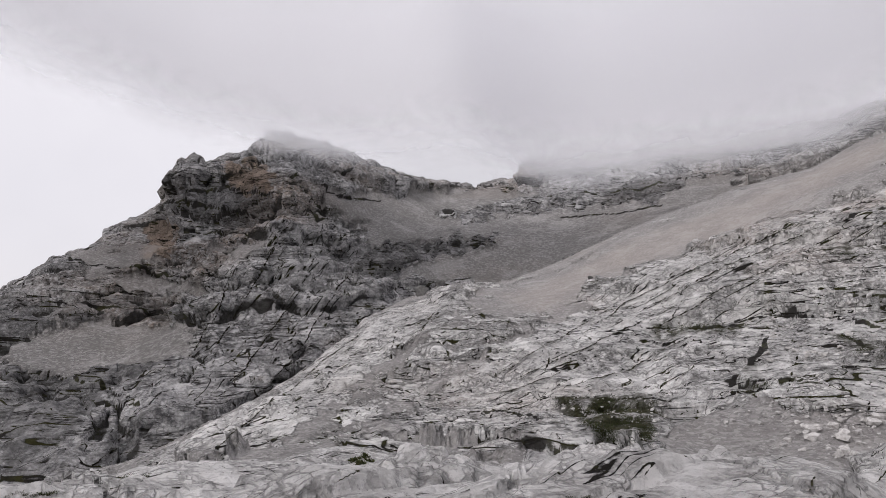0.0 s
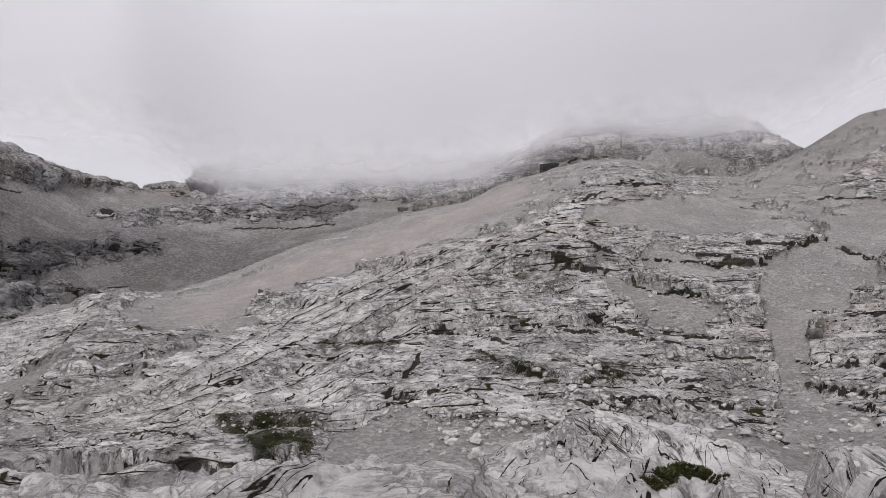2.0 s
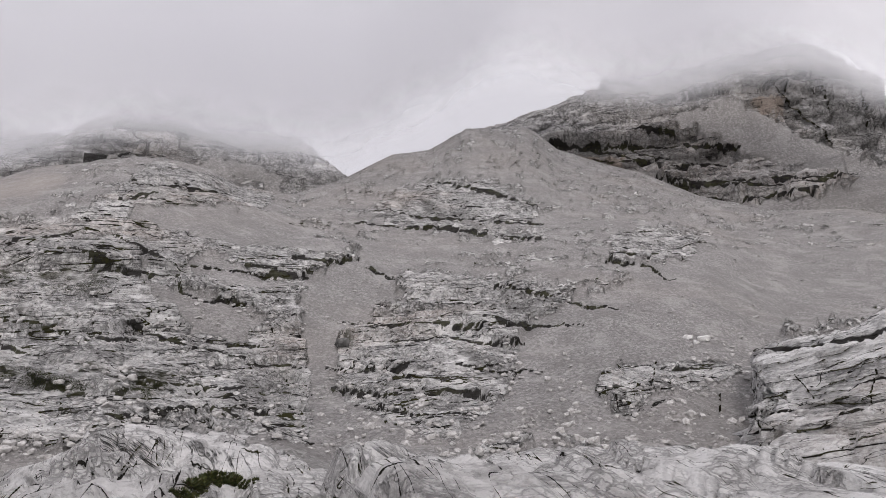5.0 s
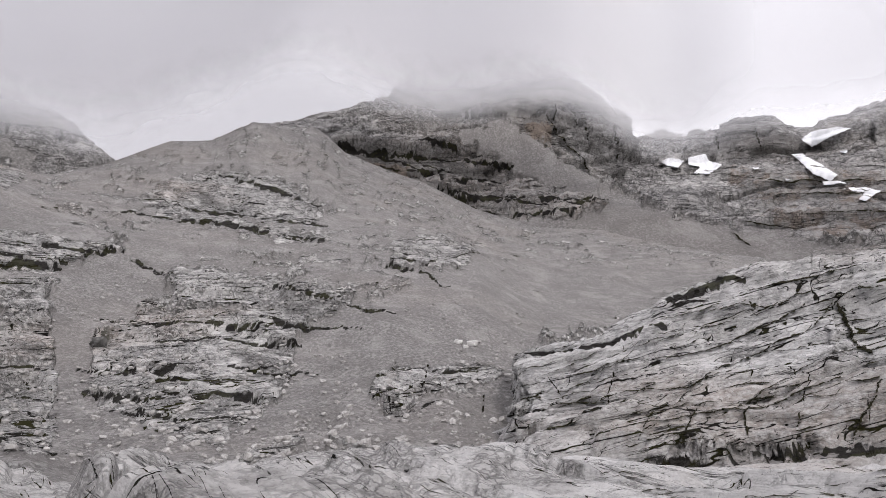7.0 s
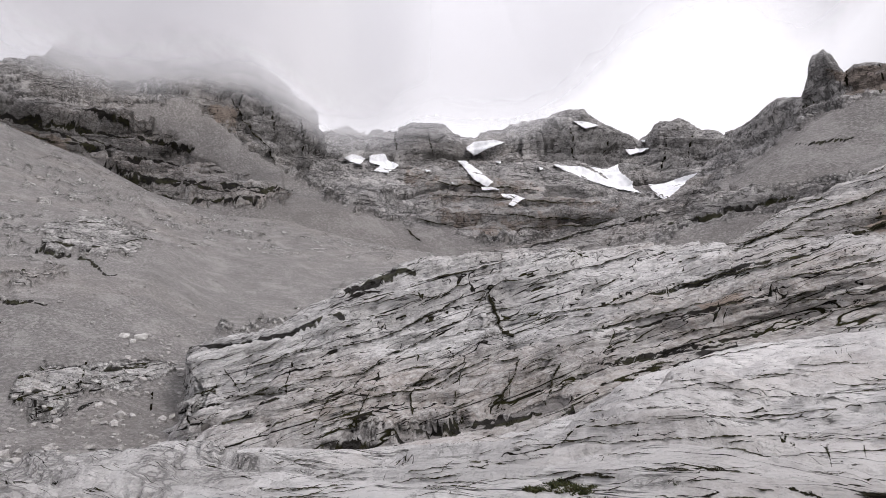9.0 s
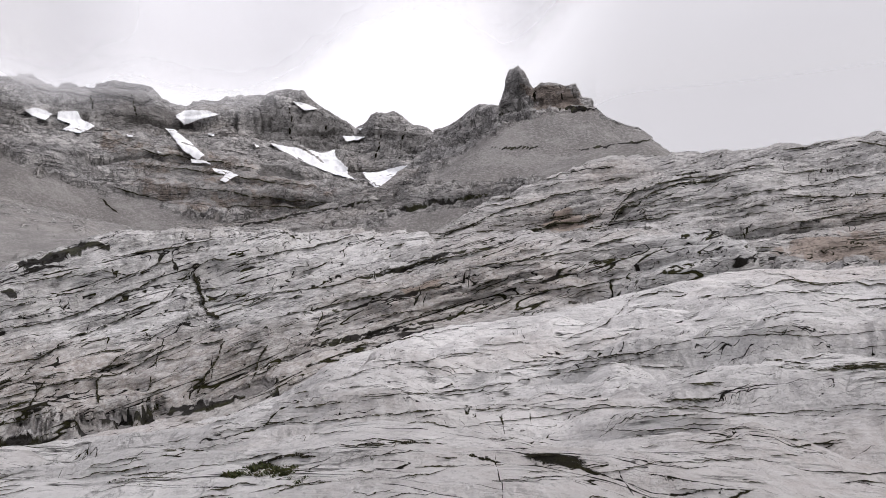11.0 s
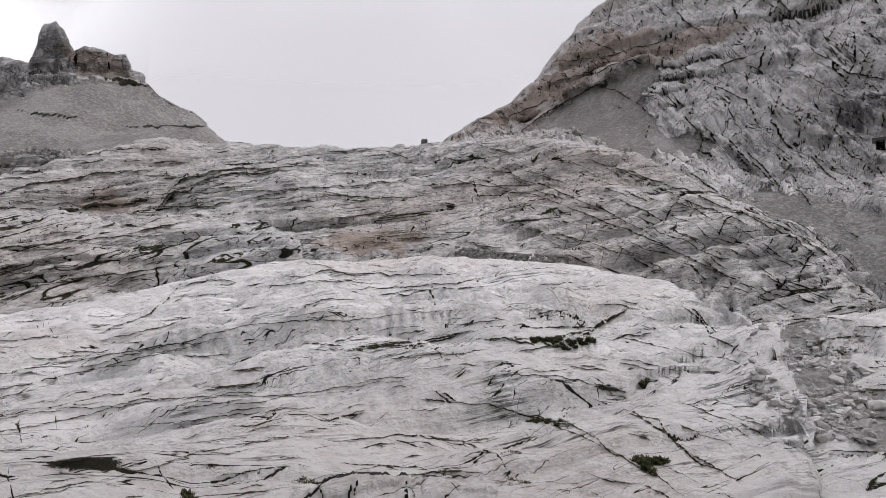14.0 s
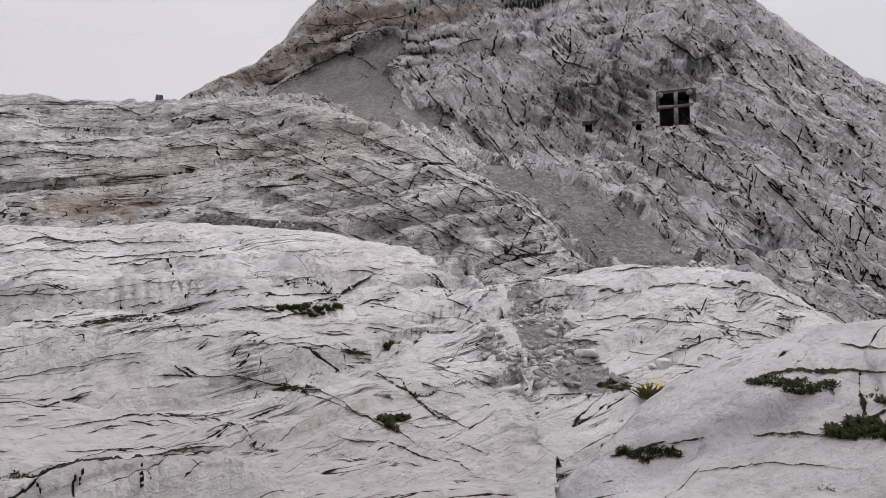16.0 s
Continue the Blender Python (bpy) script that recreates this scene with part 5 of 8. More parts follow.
seam("pavement", [(47.8, -11.01), (48.1, -12.57)], 0.18)
seam("pavement", [(24.2, -13.17), (24.7, -12.15)], 0.18)
area("scree_slope", "bare", [(50.9, -0.7), (54, 0.7), (59.4, 0.79), (63.5, 1.31), (63.1, 3.58), (64.9, 4.05), (69.4, 2.96), (69.9, 0.72), (65.8, -0.1), (66.3, -2.24), (65.1, -3.68), (64.5, -4.93), (62.3, -6.72), (60.5, -8.35), (57.8, -7.75), (54.2, -6.92), (51.5, -4.67)])
area("scree_slope", "bare", [(55.7, 3.91), (58.4, 4.97), (64.9, 4.05), (63.5, 1.31), (56.7, 1.65)], 0.7)
area("scree_slope", "bare", [(52.4, 9.66), (55.5, 10.99), (59.7, 12.32), (63.9, 11.9), (67.2, 9.98), (66.9, 8.53), (62.1, 8.83), (58.4, 8.69), (53.7, 9.25)])
area("scree_slope", "bare", [(72.7, 7.13), (73.8, 8.09), (79, 8.39), (79.8, 6.64), (78, 5.29), (73.4, 5.78)], 0.8)
area("scree_slope", "bare", [(71.8, -3.21), (73.7, -1.54), (79.9, -1.39), (83.2, -1.63), (83.5, -2.68), (77.8, -3.73), (75.3, -6.15), (73.2, -6.24), (71.7, -4.94)])
area("scree_slope", "bare", [(80, -3.97), (81.9, -3.61), (81.4, -6.03), (80.1, -5.29)])
area("scree_slope", "bare", [(35.4, 10.8), (37.4, 12.36), (41.2, 11.42), (45.2, 11.27), (45.4, 9.64), (41.7, 9.63), (38.1, 8.84), (34.1, 9.22)])
area("scree_slope", "bare", [(52.8, 8.77), (60.2, 8.58), (67.6, 7.8), (67.6, 7.25), (63.9, 7.34), (59.3, 7.88)], 0.7)
area("scree_slope", "loose", [(48.8, 1.05), (50.8, 1.09), (51.5, -5.11), (55.1, -7.26), (60.5, -8.69), (62.7, -6.93), (66.5, -3.56), (66.7, -0.45), (70, 0.5), (72.9, 1.43), (72, -2.55), (71.5, -5.16), (73.2, -6.58), (75.7, -6.25), (80.2, -3.97), (83.4, -2.81), (86.8, -7.91), (49.9, -9.37)])
area("scree_slope", "pale", [(56.6, 4.39), (60.3, 4.45), (63.5, 2.67), (61.2, 1.73), (57.1, 2.57)])
area("scree_slope", "pale", [(60.4, 0.35), (64.9, -0.48), (61.7, -1.43), (59, -1.03)])
area("scree_slope", "pale", [(74.1, -2.05), (79.5, -1.91), (77.9, -3.22), (74.5, -3.77)])
area("scree_slope", "dark", [(57.4, 10.45), (61.6, 10.43), (61.4, 9.05), (58.4, 9.24)], 0.8)
area("scree_slope", "dark", [(63.5, 3.58), (68.5, 2.95), (69.4, 1.39), (64.9, 0.65)], 0.8)
area("scree_slope", "dark", [(60.4, -1.45), (66.3, -1.79), (66, -3.48), (62.2, -3.57)], 0.8)
area("scree_slope", "dark", [(53.2, -4.22), (60.4, -4.57), (64, -4.94), (59.5, -5.68), (54.1, -5.31)], 0.6)
area("scree_slope", "turf", [(51.1, -0.7), (52.4, -0.45), (52.1, -1.22)])
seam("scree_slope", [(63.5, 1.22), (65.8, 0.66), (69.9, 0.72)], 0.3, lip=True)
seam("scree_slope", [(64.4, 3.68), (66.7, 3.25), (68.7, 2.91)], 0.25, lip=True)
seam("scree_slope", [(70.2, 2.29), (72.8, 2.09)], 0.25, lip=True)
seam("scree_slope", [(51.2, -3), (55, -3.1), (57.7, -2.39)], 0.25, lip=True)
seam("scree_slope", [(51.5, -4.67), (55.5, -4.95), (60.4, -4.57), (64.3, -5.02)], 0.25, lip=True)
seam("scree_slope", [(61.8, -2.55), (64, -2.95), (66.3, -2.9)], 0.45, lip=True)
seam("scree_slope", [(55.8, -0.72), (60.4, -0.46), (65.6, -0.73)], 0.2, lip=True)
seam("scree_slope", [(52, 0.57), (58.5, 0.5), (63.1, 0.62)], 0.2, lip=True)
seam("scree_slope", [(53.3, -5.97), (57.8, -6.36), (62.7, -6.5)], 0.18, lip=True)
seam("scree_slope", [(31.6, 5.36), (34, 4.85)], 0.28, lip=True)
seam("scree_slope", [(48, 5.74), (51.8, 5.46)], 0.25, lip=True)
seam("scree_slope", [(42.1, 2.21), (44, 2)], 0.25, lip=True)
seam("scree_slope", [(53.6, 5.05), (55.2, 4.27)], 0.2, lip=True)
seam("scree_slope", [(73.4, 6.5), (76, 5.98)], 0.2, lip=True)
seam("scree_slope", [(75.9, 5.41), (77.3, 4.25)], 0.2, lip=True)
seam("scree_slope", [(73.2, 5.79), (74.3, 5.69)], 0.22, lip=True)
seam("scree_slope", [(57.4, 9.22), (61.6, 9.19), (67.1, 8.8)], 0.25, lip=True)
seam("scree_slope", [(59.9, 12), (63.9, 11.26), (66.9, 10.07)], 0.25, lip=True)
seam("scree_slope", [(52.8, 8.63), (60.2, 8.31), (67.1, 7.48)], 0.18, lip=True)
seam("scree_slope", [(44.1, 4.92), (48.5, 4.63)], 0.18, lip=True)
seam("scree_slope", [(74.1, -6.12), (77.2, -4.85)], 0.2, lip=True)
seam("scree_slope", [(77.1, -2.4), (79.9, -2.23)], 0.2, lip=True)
seam("scree_slope", [(76.2, -2), (75.8, -4.15)], 0.15)
seam("scree_slope", [(80.8, -3.94), (80.6, -5.59)], 0.15)
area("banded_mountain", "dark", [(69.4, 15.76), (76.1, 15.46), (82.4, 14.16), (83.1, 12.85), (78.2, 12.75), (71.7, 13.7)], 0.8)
seam("banded_mountain", [(68.7, 14.98), (73, 14.97), (76.5, 15), (81.9, 14.11)], 0.3, lip=True)
seam("banded_mountain", [(72.1, 13.69), (76.1, 13.3), (78.2, 12.75), (83.1, 13.06)], 0.28, lip=True)
seam("banded_mountain", [(74.4, 15.9), (77.4, 15.46)], 0.25, lip=True)
seam("banded_mountain", [(76.9, 12.17), (80.2, 11.56), (83.5, 11.78), (89.8, 11.46)], 0.3, lip=True)
seam("banded_mountain", [(78.2, 11.24), (82.2, 10.39), (87.6, 10.65)], 0.25, lip=True)
area("banded_mountain", "bare", [(64.8, 16.07), (69, 17.97), (72.2, 18.91), (78.3, 17.43), (82.4, 14.99), (83.5, 12.82), (90.1, 11.43), (87.6, 9.84), (82.2, 9.75), (78.6, 11.22), (76.1, 12.86), (71.7, 13.26), (68.5, 14.46), (66.7, 14.94)])
area("banded_mountain", "loose", [(82.1, 17.5), (84.8, 16.4), (89.2, 13.5), (92.1, 10.84), (91.9, 6.97), (86, 8.92), (89.7, 10.67), (86.9, 12.53), (83.5, 14.06)])
area("banded_mountain", "bare", [(82.1, 18.73), (85.7, 19.49), (90.1, 18.82), (92.4, 17.31), (92.1, 12), (89.2, 13.7), (86.3, 15.62), (84, 16.48)])
area("banded_mountain", "dark", [(82.5, 18.68), (85.7, 19.29), (92.4, 17.31), (92.2, 12.77), (88.2, 15.6)], 0.9)
seam("banded_mountain", [(85.9, 19.07), (86.3, 16.22)], 0.2)
seam("banded_mountain", [(88.3, 18.72), (88.9, 15.9)], 0.2)
seam("banded_mountain", [(90.8, 17.57), (91.3, 14.03)], 0.2)
area("banded_mountain", "ochre", [(84, 17.29), (86, 17.46), (85.9, 16.06), (84.4, 16.44)])
area("banded_mountain", "bare", [(66.4, 16.36), (68.5, 18.1), (71.9, 18.96), (76.1, 17.02), (82.3, 14.64), (83.3, 12.96), (90.3, 11.23), (87.9, 10), (82.5, 10.37), (78.2, 11.15), (75.5, 13.06), (71.9, 13.48), (67.3, 14.65)])
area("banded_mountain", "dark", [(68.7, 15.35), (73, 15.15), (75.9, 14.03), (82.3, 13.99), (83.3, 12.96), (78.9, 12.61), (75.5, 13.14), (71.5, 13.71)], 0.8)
area("banded_mountain", "ochre", [(70.3, 14.78), (73.4, 14.79), (75.1, 13.31), (72.3, 13.52)])
area("banded_mountain", "loose", [(76.3, 17.04), (79.5, 17.2), (82.1, 17.89), (84.9, 15.73), (88.7, 13.51), (92.5, 11.41), (94.6, 9.64), (90.7, 9.52), (89.9, 11.31), (83.3, 13.4), (79.6, 15.49)])
area("banded_mountain", "loose", [(63.4, 15.41), (65.5, 14.82), (68.9, 13.08), (75.6, 12.29), (79.1, 10.35), (82.6, 9.71), (87.9, 9.73), (94.6, 9.64), (92.2, 6.37), (80.2, 5.89), (79.2, 8.25), (71, 9.3), (63.7, 12)])
area("banded_mountain", "bare", [(82.5, 18.35), (85.7, 19.49), (89.4, 18.66), (93.3, 15.73), (94.5, 13.29), (98.8, 11.55), (98.6, 10.64), (94.3, 11.46), (89.6, 13.56), (85.9, 15.57)])
area("banded_mountain", "dark", [(82.6, 18.14), (85.7, 19.27), (89.4, 18.44), (93.1, 15.72), (91.9, 13.88), (87.7, 15.47), (84.9, 16.6)])
area("banded_mountain", "pale", [(87.6, 18.76), (89.5, 18.22), (90.5, 16.5), (88.6, 16.85)], 0.7)
area("banded_mountain", "bare", [(90.1, 13.35), (94.3, 11.69), (98.6, 10.86), (98.1, 9.71), (94.4, 10.32), (91.5, 12.06)])
area("banded_mountain", "loose", [(92.2, 6.51), (96.2, 10.18), (99.5, 9.05), (101.5, 6.69)])
area("banded_mountain", "bare", [(98.5, 14.5), (104.5, 14.04), (110.9, 13.87), (119.2, 10.87), (119.2, 8.76), (106.4, 7.26), (100.9, 9.52), (98.5, 11.55)], 0.8)
area("banded_mountain", "pale", [(98.5, 13.59), (106.4, 13.11), (113, 12.03), (119.2, 10.03), (119.2, 8.76), (106.4, 7.48), (100.9, 9.52)], 0.9)
area("banded_mountain", "ochre", [(98.5, 13.14), (106.4, 12.67), (113, 11.6), (118.8, 10.05), (115.1, 8.9), (106.4, 7.94), (101.8, 9.52)], 0.5)
area("banded_mountain", "loose", [(89.9, 5.84), (92.6, 6.38), (100.9, 9.06), (106.4, 7.26), (109, 7.25), (101.8, 5.87)])
area("banded_mountain", "bare", [(97.3, 16.05), (101.7, 17.28), (104.8, 15.37), (104.5, 14.26), (97.8, 14.26)])
area("banded_mountain", "dark", [(97.3, 16.05), (101.7, 17.28), (104.8, 15.37), (104.5, 14.49), (97.8, 14.49)])
area("banded_mountain", "bare", [(110, 16.09), (114.4, 17.98), (118.2, 15.57), (117.8, 13.42), (115.2, 13.58), (110.4, 14.24)])
area("banded_mountain", "dark", [(110.2, 15.87), (114.4, 17.56), (118.1, 15.37), (117.6, 13.6), (115.2, 13.75), (110.9, 14.31)])
area("banded_mountain", "bare", [(118.7, 15.32), (121.4, 16.93), (124.9, 14.92), (123.9, 12.93), (120.4, 11.97), (118.7, 13.02)])
area("banded_mountain", "dark", [(118.9, 15.1), (121.4, 16.52), (124.7, 14.74), (123.7, 13.23), (120.4, 12.27)], 0.7)
seam("banded_mountain", [(74.6, 14.31), (78, 13.31), (83.3, 12.96)], 0.25, lip=True)
seam("banded_mountain", [(68.9, 15.26), (73, 14.53), (76, 13.1)], 0.25, lip=True)
seam("banded_mountain", [(77.7, 11.55), (82, 11.18), (89.7, 11.26)], 0.28, lip=True)
seam("banded_mountain", [(100.4, 9.51), (103.9, 8.98)], 0.2)
seam("banded_mountain", [(99, 13.14), (104.6, 12.24), (110.8, 11.89)], 0.18)
seam("banded_mountain", [(101.8, 11.57), (108.6, 11.19), (115.1, 10.64)], 0.18)
seam("banded_mountain", [(104.6, 9.98), (110.8, 9.68), (116.8, 9.5)], 0.18)
seam("banded_mountain", [(108.2, 8.82), (114.2, 8.93), (118.8, 9.29)], 0.2)
seam("banded_mountain", [(99.5, 8.82), (100.9, 7.69)], 0.2)
seam("banded_mountain", [(85.1, 18.36), (87.7, 15.47), (89.6, 13.33)], 0.18)
seam("banded_mountain", [(87.6, 18.98), (88.1, 17.04)], 0.15)
seam("banded_mountain", [(98.5, 16.29), (98.7, 14.5)], 0.15)
seam("banded_mountain", [(101.3, 16.75), (101.8, 14.73)], 0.15)
seam("banded_mountain", [(113.1, 16.79), (113.5, 14.19)], 0.15)
seam("banded_mountain", [(116.1, 16.16), (115.8, 13.84)], 0.15)
seam("banded_mountain", [(120.6, 15.78), (120.1, 12.92)], 0.15)
seam("banded_mountain", [(122.5, 15.59), (122.2, 13.16)], 0.15)
area("tower_peak", "bare", [(108.2, 7.03), (115.1, 8.82), (120.8, 10.28), (129.1, 11.25), (129, 9.71), (123, 8.5), (115.1, 7.51)])
area("tower_peak", "dark", [(108.2, 7.03), (115.1, 8.82), (120.8, 10.28), (129.1, 11.14), (129, 10.17), (123, 8.91), (115.1, 7.82)], 0.35)
seam("tower_peak", [(109, 7.16), (115.1, 8.73), (119.6, 9.59)], 0.2, lip=True)
seam("tower_peak", [(120.3, 8.92), (124.9, 9.7), (129, 10.37)], 0.2, lip=True)
area("tower_peak", "loose", [(119.6, 8.74), (129, 9.71), (128.8, 6.68), (123, 7.35)])
area("scree_slope", "loose", [(71.5, 2.68), (80.1, 6.55), (89.9, 6.07), (101.8, 6.33), (94.5, 3.91), (83.9, -0.39), (86.9, -8.14), (80.1, -8.47), (73.8, -8.28), (71.8, -6.24), (74, -6.3), (80.7, -3.89), (83.6, -2.58), (81.4, -1.52), (73.7, -1.41), (72, -3.86), (65, -3.77), (66.6, 0.87)])
seam("fold_slab", [(83.5, -0.92), (86.6, -0.6), (90.1, 0.18), (93.7, 1.62)], 0.42, lip=True)
seam("fold_slab", [(95.2, 3.47), (97.3, 4.43), (99.6, 5.2)], 0.42, lip=True)
seam("fold_slab", [(100.9, 4.49), (104.6, 5.44), (108.2, 6.26)], 0.2)
seam("fold_slab", [(100, 3.56), (101.9, 3.14), (105.5, 4.54)], 0.2)
area("fold_slab", "dark", [(84.9, -2.57), (88.4, -2.08), (90.2, -3.82), (88.6, -6.44), (86.4, -6.45)], 0.7)
area("fold_slab", "dark", [(117.8, 1.14), (120.9, 2.01), (125.9, 3.3), (125.8, 1.63), (122.7, 0.39), (120.1, -0.16), (118.1, -1.58)], 0.9)
area("fold_slab", "ochre", [(122, 1.6), (125.8, 2.63), (125.8, 1.44), (122.7, 0.39)])
area("fold_slab", "dark", [(110.7, -1.59), (114.5, -0.84), (114.9, -2.32), (110.7, -4.18)], 0.7)
seam("fold_slab", [(90.2, -3.82), (96.5, -2.83), (99.6, -0.75), (104.6, 1.82), (106.6, 4.55)], 0.16)
seam("fold_slab", [(89.4, -6.44), (94.8, -5.51), (99.7, -4.31), (101.9, -2.71), (106.4, 0.51)], 0.16)
seam("fold_slab", [(97.4, -4.58), (101.9, -4.03), (104.6, -2.64), (108.1, -0.78), (110.7, 0.15)], 0.16)
seam("fold_slab", [(86.7, -4.73), (90.2, -4.26)], 0.18)
seam("fold_slab", [(92.8, -1.11), (97.4, -0.12), (101.9, 1.78), (104.6, 3.63)], 0.18)
seam("fold_slab", [(100.6, -6.46), (100.5, -4.51), (101.3, -3.39)], 0.22)
seam("fold_slab", [(107.1, -5.81), (108.1, -3.84), (109.4, -1.63)], 0.25)
seam("fold_slab", [(110.9, -5.23), (111.5, -3.29), (112.4, -1.55)], 0.22)
seam("fold_slab", [(103.7, -5.29), (104.2, -3.97)], 0.2)
seam("fold_slab", [(108.3, -0.34), (107.3, 1.86), (106.4, 3.65)], 0.3)
seam("fold_slab", [(93, -7.27), (93.9, -5.08), (95.6, -3.73)], 0.18)
seam("fold_slab", [(96.1, -6.35), (97.4, -4.14)], 0.18)
seam("fold_slab", [(90.6, -2.04), (90.3, -4.69)], 0.15)
seam("fold_slab", [(85.8, -2.56), (86.7, -4.29)], 0.15)
seam("fold_slab", [(116, -1.94), (120.4, -0.81), (125.6, 0.36), (128.6, 0.96)], 0.26, lip=True)
seam("fold_slab", [(119.8, 3.59), (122.8, 4.47), (125.8, 5.54), (128.8, 6.06)], 0.26, lip=True)
seam("fold_slab", [(112.4, 0.1), (118.6, 1.57), (123.9, 3.16)], 0.22)
seam("fold_slab", [(110.7, 1.91), (117, 2.83), (121, 4.08)], 0.18)
seam("fold_slab", [(109.9, 4.56), (115, 5.86), (119.1, 6.85)], 0.16)
seam("fold_slab", [(120.8, -0.47), (125.6, 1.04), (128.6, 2.04)], 0.18)
seam("fold_slab", [(90.9, -9.07), (97.5, -8.56), (100.6, -7.63), (106.4, -6.36), (112.3, -5.71)], 0.25, lip=True)
area("fold_slab", "pale", [(115.1, 7.16), (121.1, 7.42), (124.6, 7.28), (124.4, 6.07), (119.8, 4.94), (115, 4.99), (108.6, 4.56), (110.8, 5.9)])
area("fold_slab", "pale", [(96.5, -0.14), (100.1, 1.29), (104.6, 3.18), (105.9, 0.05), (101.9, -1.82), (97.4, -1.92)])
area("fold_slab", "loose", [(90.4, -9.49), (100.2, -7.89), (110.7, -6.05), (114.8, -5.75), (110.6, -7.22), (99.8, -8.93)], 0.8)
seam("pavement", [(102, -11.19), (106.4, -10.91)], 0.2)
seam("pavement", [(88.8, -11.56), (95.8, -11.28)], 0.15)
seam("pavement", [(105.5, -9.89), (108.1, -9.68)], 0.15)
seam("pavement", [(111.6, -10.6), (116.3, -10.09)], 0.22)
seam("pavement", [(123.8, -7.5), (125.9, -7.16)], 0.15)
seam("pavement", [(125.8, -5.06), (127.2, -4.73)], 0.18)
seam("pavement", [(114, -3.62), (118.8, -2.18), (123.4, -1.2), (128.5, -0.08)], 0.15)
seam("pavement", [(117.2, -4.72), (122.6, -3.23), (128.4, -2.55)], 0.12)
seam("pavement", [(116, -6.63), (118.3, -6.28)], 0.15)
area("pavement", "pale", [(116.8, -3.5), (120.8, -1.7), (128.5, -0.08), (128.4, -1.79), (122.6, -3.23)])
area("tower_peak", "bare", [(130.6, 17.53), (131.3, 20.27), (132.9, 19.93), (133.6, 19.41), (136.5, 19.04), (138.2, 16.91), (133.9, 16.88), (130.6, 15.9), (127.8, 14.37)])
area("tower_peak", "ochre", [(131.5, 18.63), (133.6, 19.29), (136.5, 18.95), (137.9, 17.05), (133.9, 17.1)], 0.8)
area("tower_peak", "dark", [(130.6, 17.53), (131.3, 20.27), (132.8, 20.02), (133.2, 18.2), (131.5, 16.88), (128.8, 14.62), (127.8, 14.6)], 0.8)
area("tower_peak", "loose", [(127.6, 13.47), (133.9, 16.62), (138.2, 16.74), (142.6, 14.93), (143.9, 13.34), (136.2, 12.64), (124.2, 11.12)])
seam("tower_peak", [(130.6, 16.87), (133.9, 17.1), (138, 16.92)], 0.2, lip=True)
seam("tower_peak", [(137.4, 13.88), (139.5, 14.24), (142.9, 14.48)], 0.2, lip=True)
seam("tower_peak", [(130.2, 14.19), (133, 14.13)], 0.15, lip=True)
seam("tower_peak", [(133.2, 19.29), (133.3, 17.76)], 0.2)
seam("tower_peak", [(135.3, 19.06), (135.5, 17.31)], 0.15)
area("tower_peak", "bare", [(124.1, 15.58), (127.8, 17.25), (130.4, 17.53), (130.2, 15.98), (126.9, 14.57), (125, 14.51)])
area("tower_peak", "bare", [(113.7, 7.74), (120.6, 10.3), (127, 11.06), (133.5, 11.61), (131.6, 10.6), (122.4, 9.02)])
area("tower_peak", "dark", [(120.6, 10.08), (127, 11.06), (133, 11.51), (131.2, 10.59), (123.3, 9.28)], 0.8)
area("hump_ridge", "dark", [(128, 6.89), (131.6, 8.54), (136.3, 9.02), (137.6, 8.33), (135.3, 7.42), (129.8, 6.69)], 0.7)
area("hump_ridge", "ochre", [(132.6, 8.09), (136.3, 9.02), (137.6, 8.55), (135.3, 7.42)])
seam("hump_ridge", [(128.2, 6.8), (131.7, 7.4), (136.3, 8.1), (139, 8.77)], 0.3)
seam("hump_ridge", [(124.3, 6.35), (129.8, 8.75), (134.4, 10.15), (139, 11.03)], 0.2)
seam("hump_ridge", [(139.5, 8.09), (140.4, 9.43), (144.4, 10.9), (148.7, 11.38)], 0.3)
area("hump_ridge", "pale", [(143.5, 9.59), (148.7, 11.6), (152.8, 10.93), (155.1, 7.86), (149.5, 7.22), (143.5, 8.03)])
area("hump_ridge", "ochre", [(149.9, 5.47), (153.5, 6.24), (158.8, 5.64), (158, 4.44), (153.1, 4.55)], 0.6)
area("fold_slab", "dark", [(118.2, -0.08), (121.7, 1.08), (126.2, 2.74), (126.2, 1.37), (122.7, -0.03), (119.6, -1.4)], 0.8)
seam("fold_slab", [(117.8, 0.8), (120.8, 1.74), (126.2, 3.2)], 0.3, lip=True)
seam("fold_slab", [(119.9, 3.75), (124.3, 4.99), (129.8, 6)], 0.22)
seam("fold_slab", [(107.5, 1.47), (106.4, 3.52)], 0.3)
seam("fold_slab", [(117, -1.85), (120.9, -0.94), (124.5, -0.23)], 0.25, lip=True)
seam("fold_slab", [(127.1, 4.13), (134, 5.58), (139.9, 6.05)], 0.18)
seam("fold_slab", [(130.8, 1.89), (135.4, 2.85), (140.8, 3.78)], 0.18)
seam("pavement", [(143.3, -5.54), (147.4, -5.34)], 0.2)
seam("pavement", [(153.3, -2.9), (157.1, -2.57), (162.9, -1.51)], 0.22)
seam("pavement", [(145.1, -4.4), (147.5, -4.06)], 0.18)
seam("pavement", [(151.9, -8.38), (155.1, -7.63)], 0.2)
seam("pavement", [(131.8, -10.39), (135.2, -9.81)], 0.2)
seam("pavement", [(121.4, -9.27), (124.9, -9.48)], 0.25)
seam("pavement", [(150.7, -2.43), (152.7, -2.46)], 0.18)
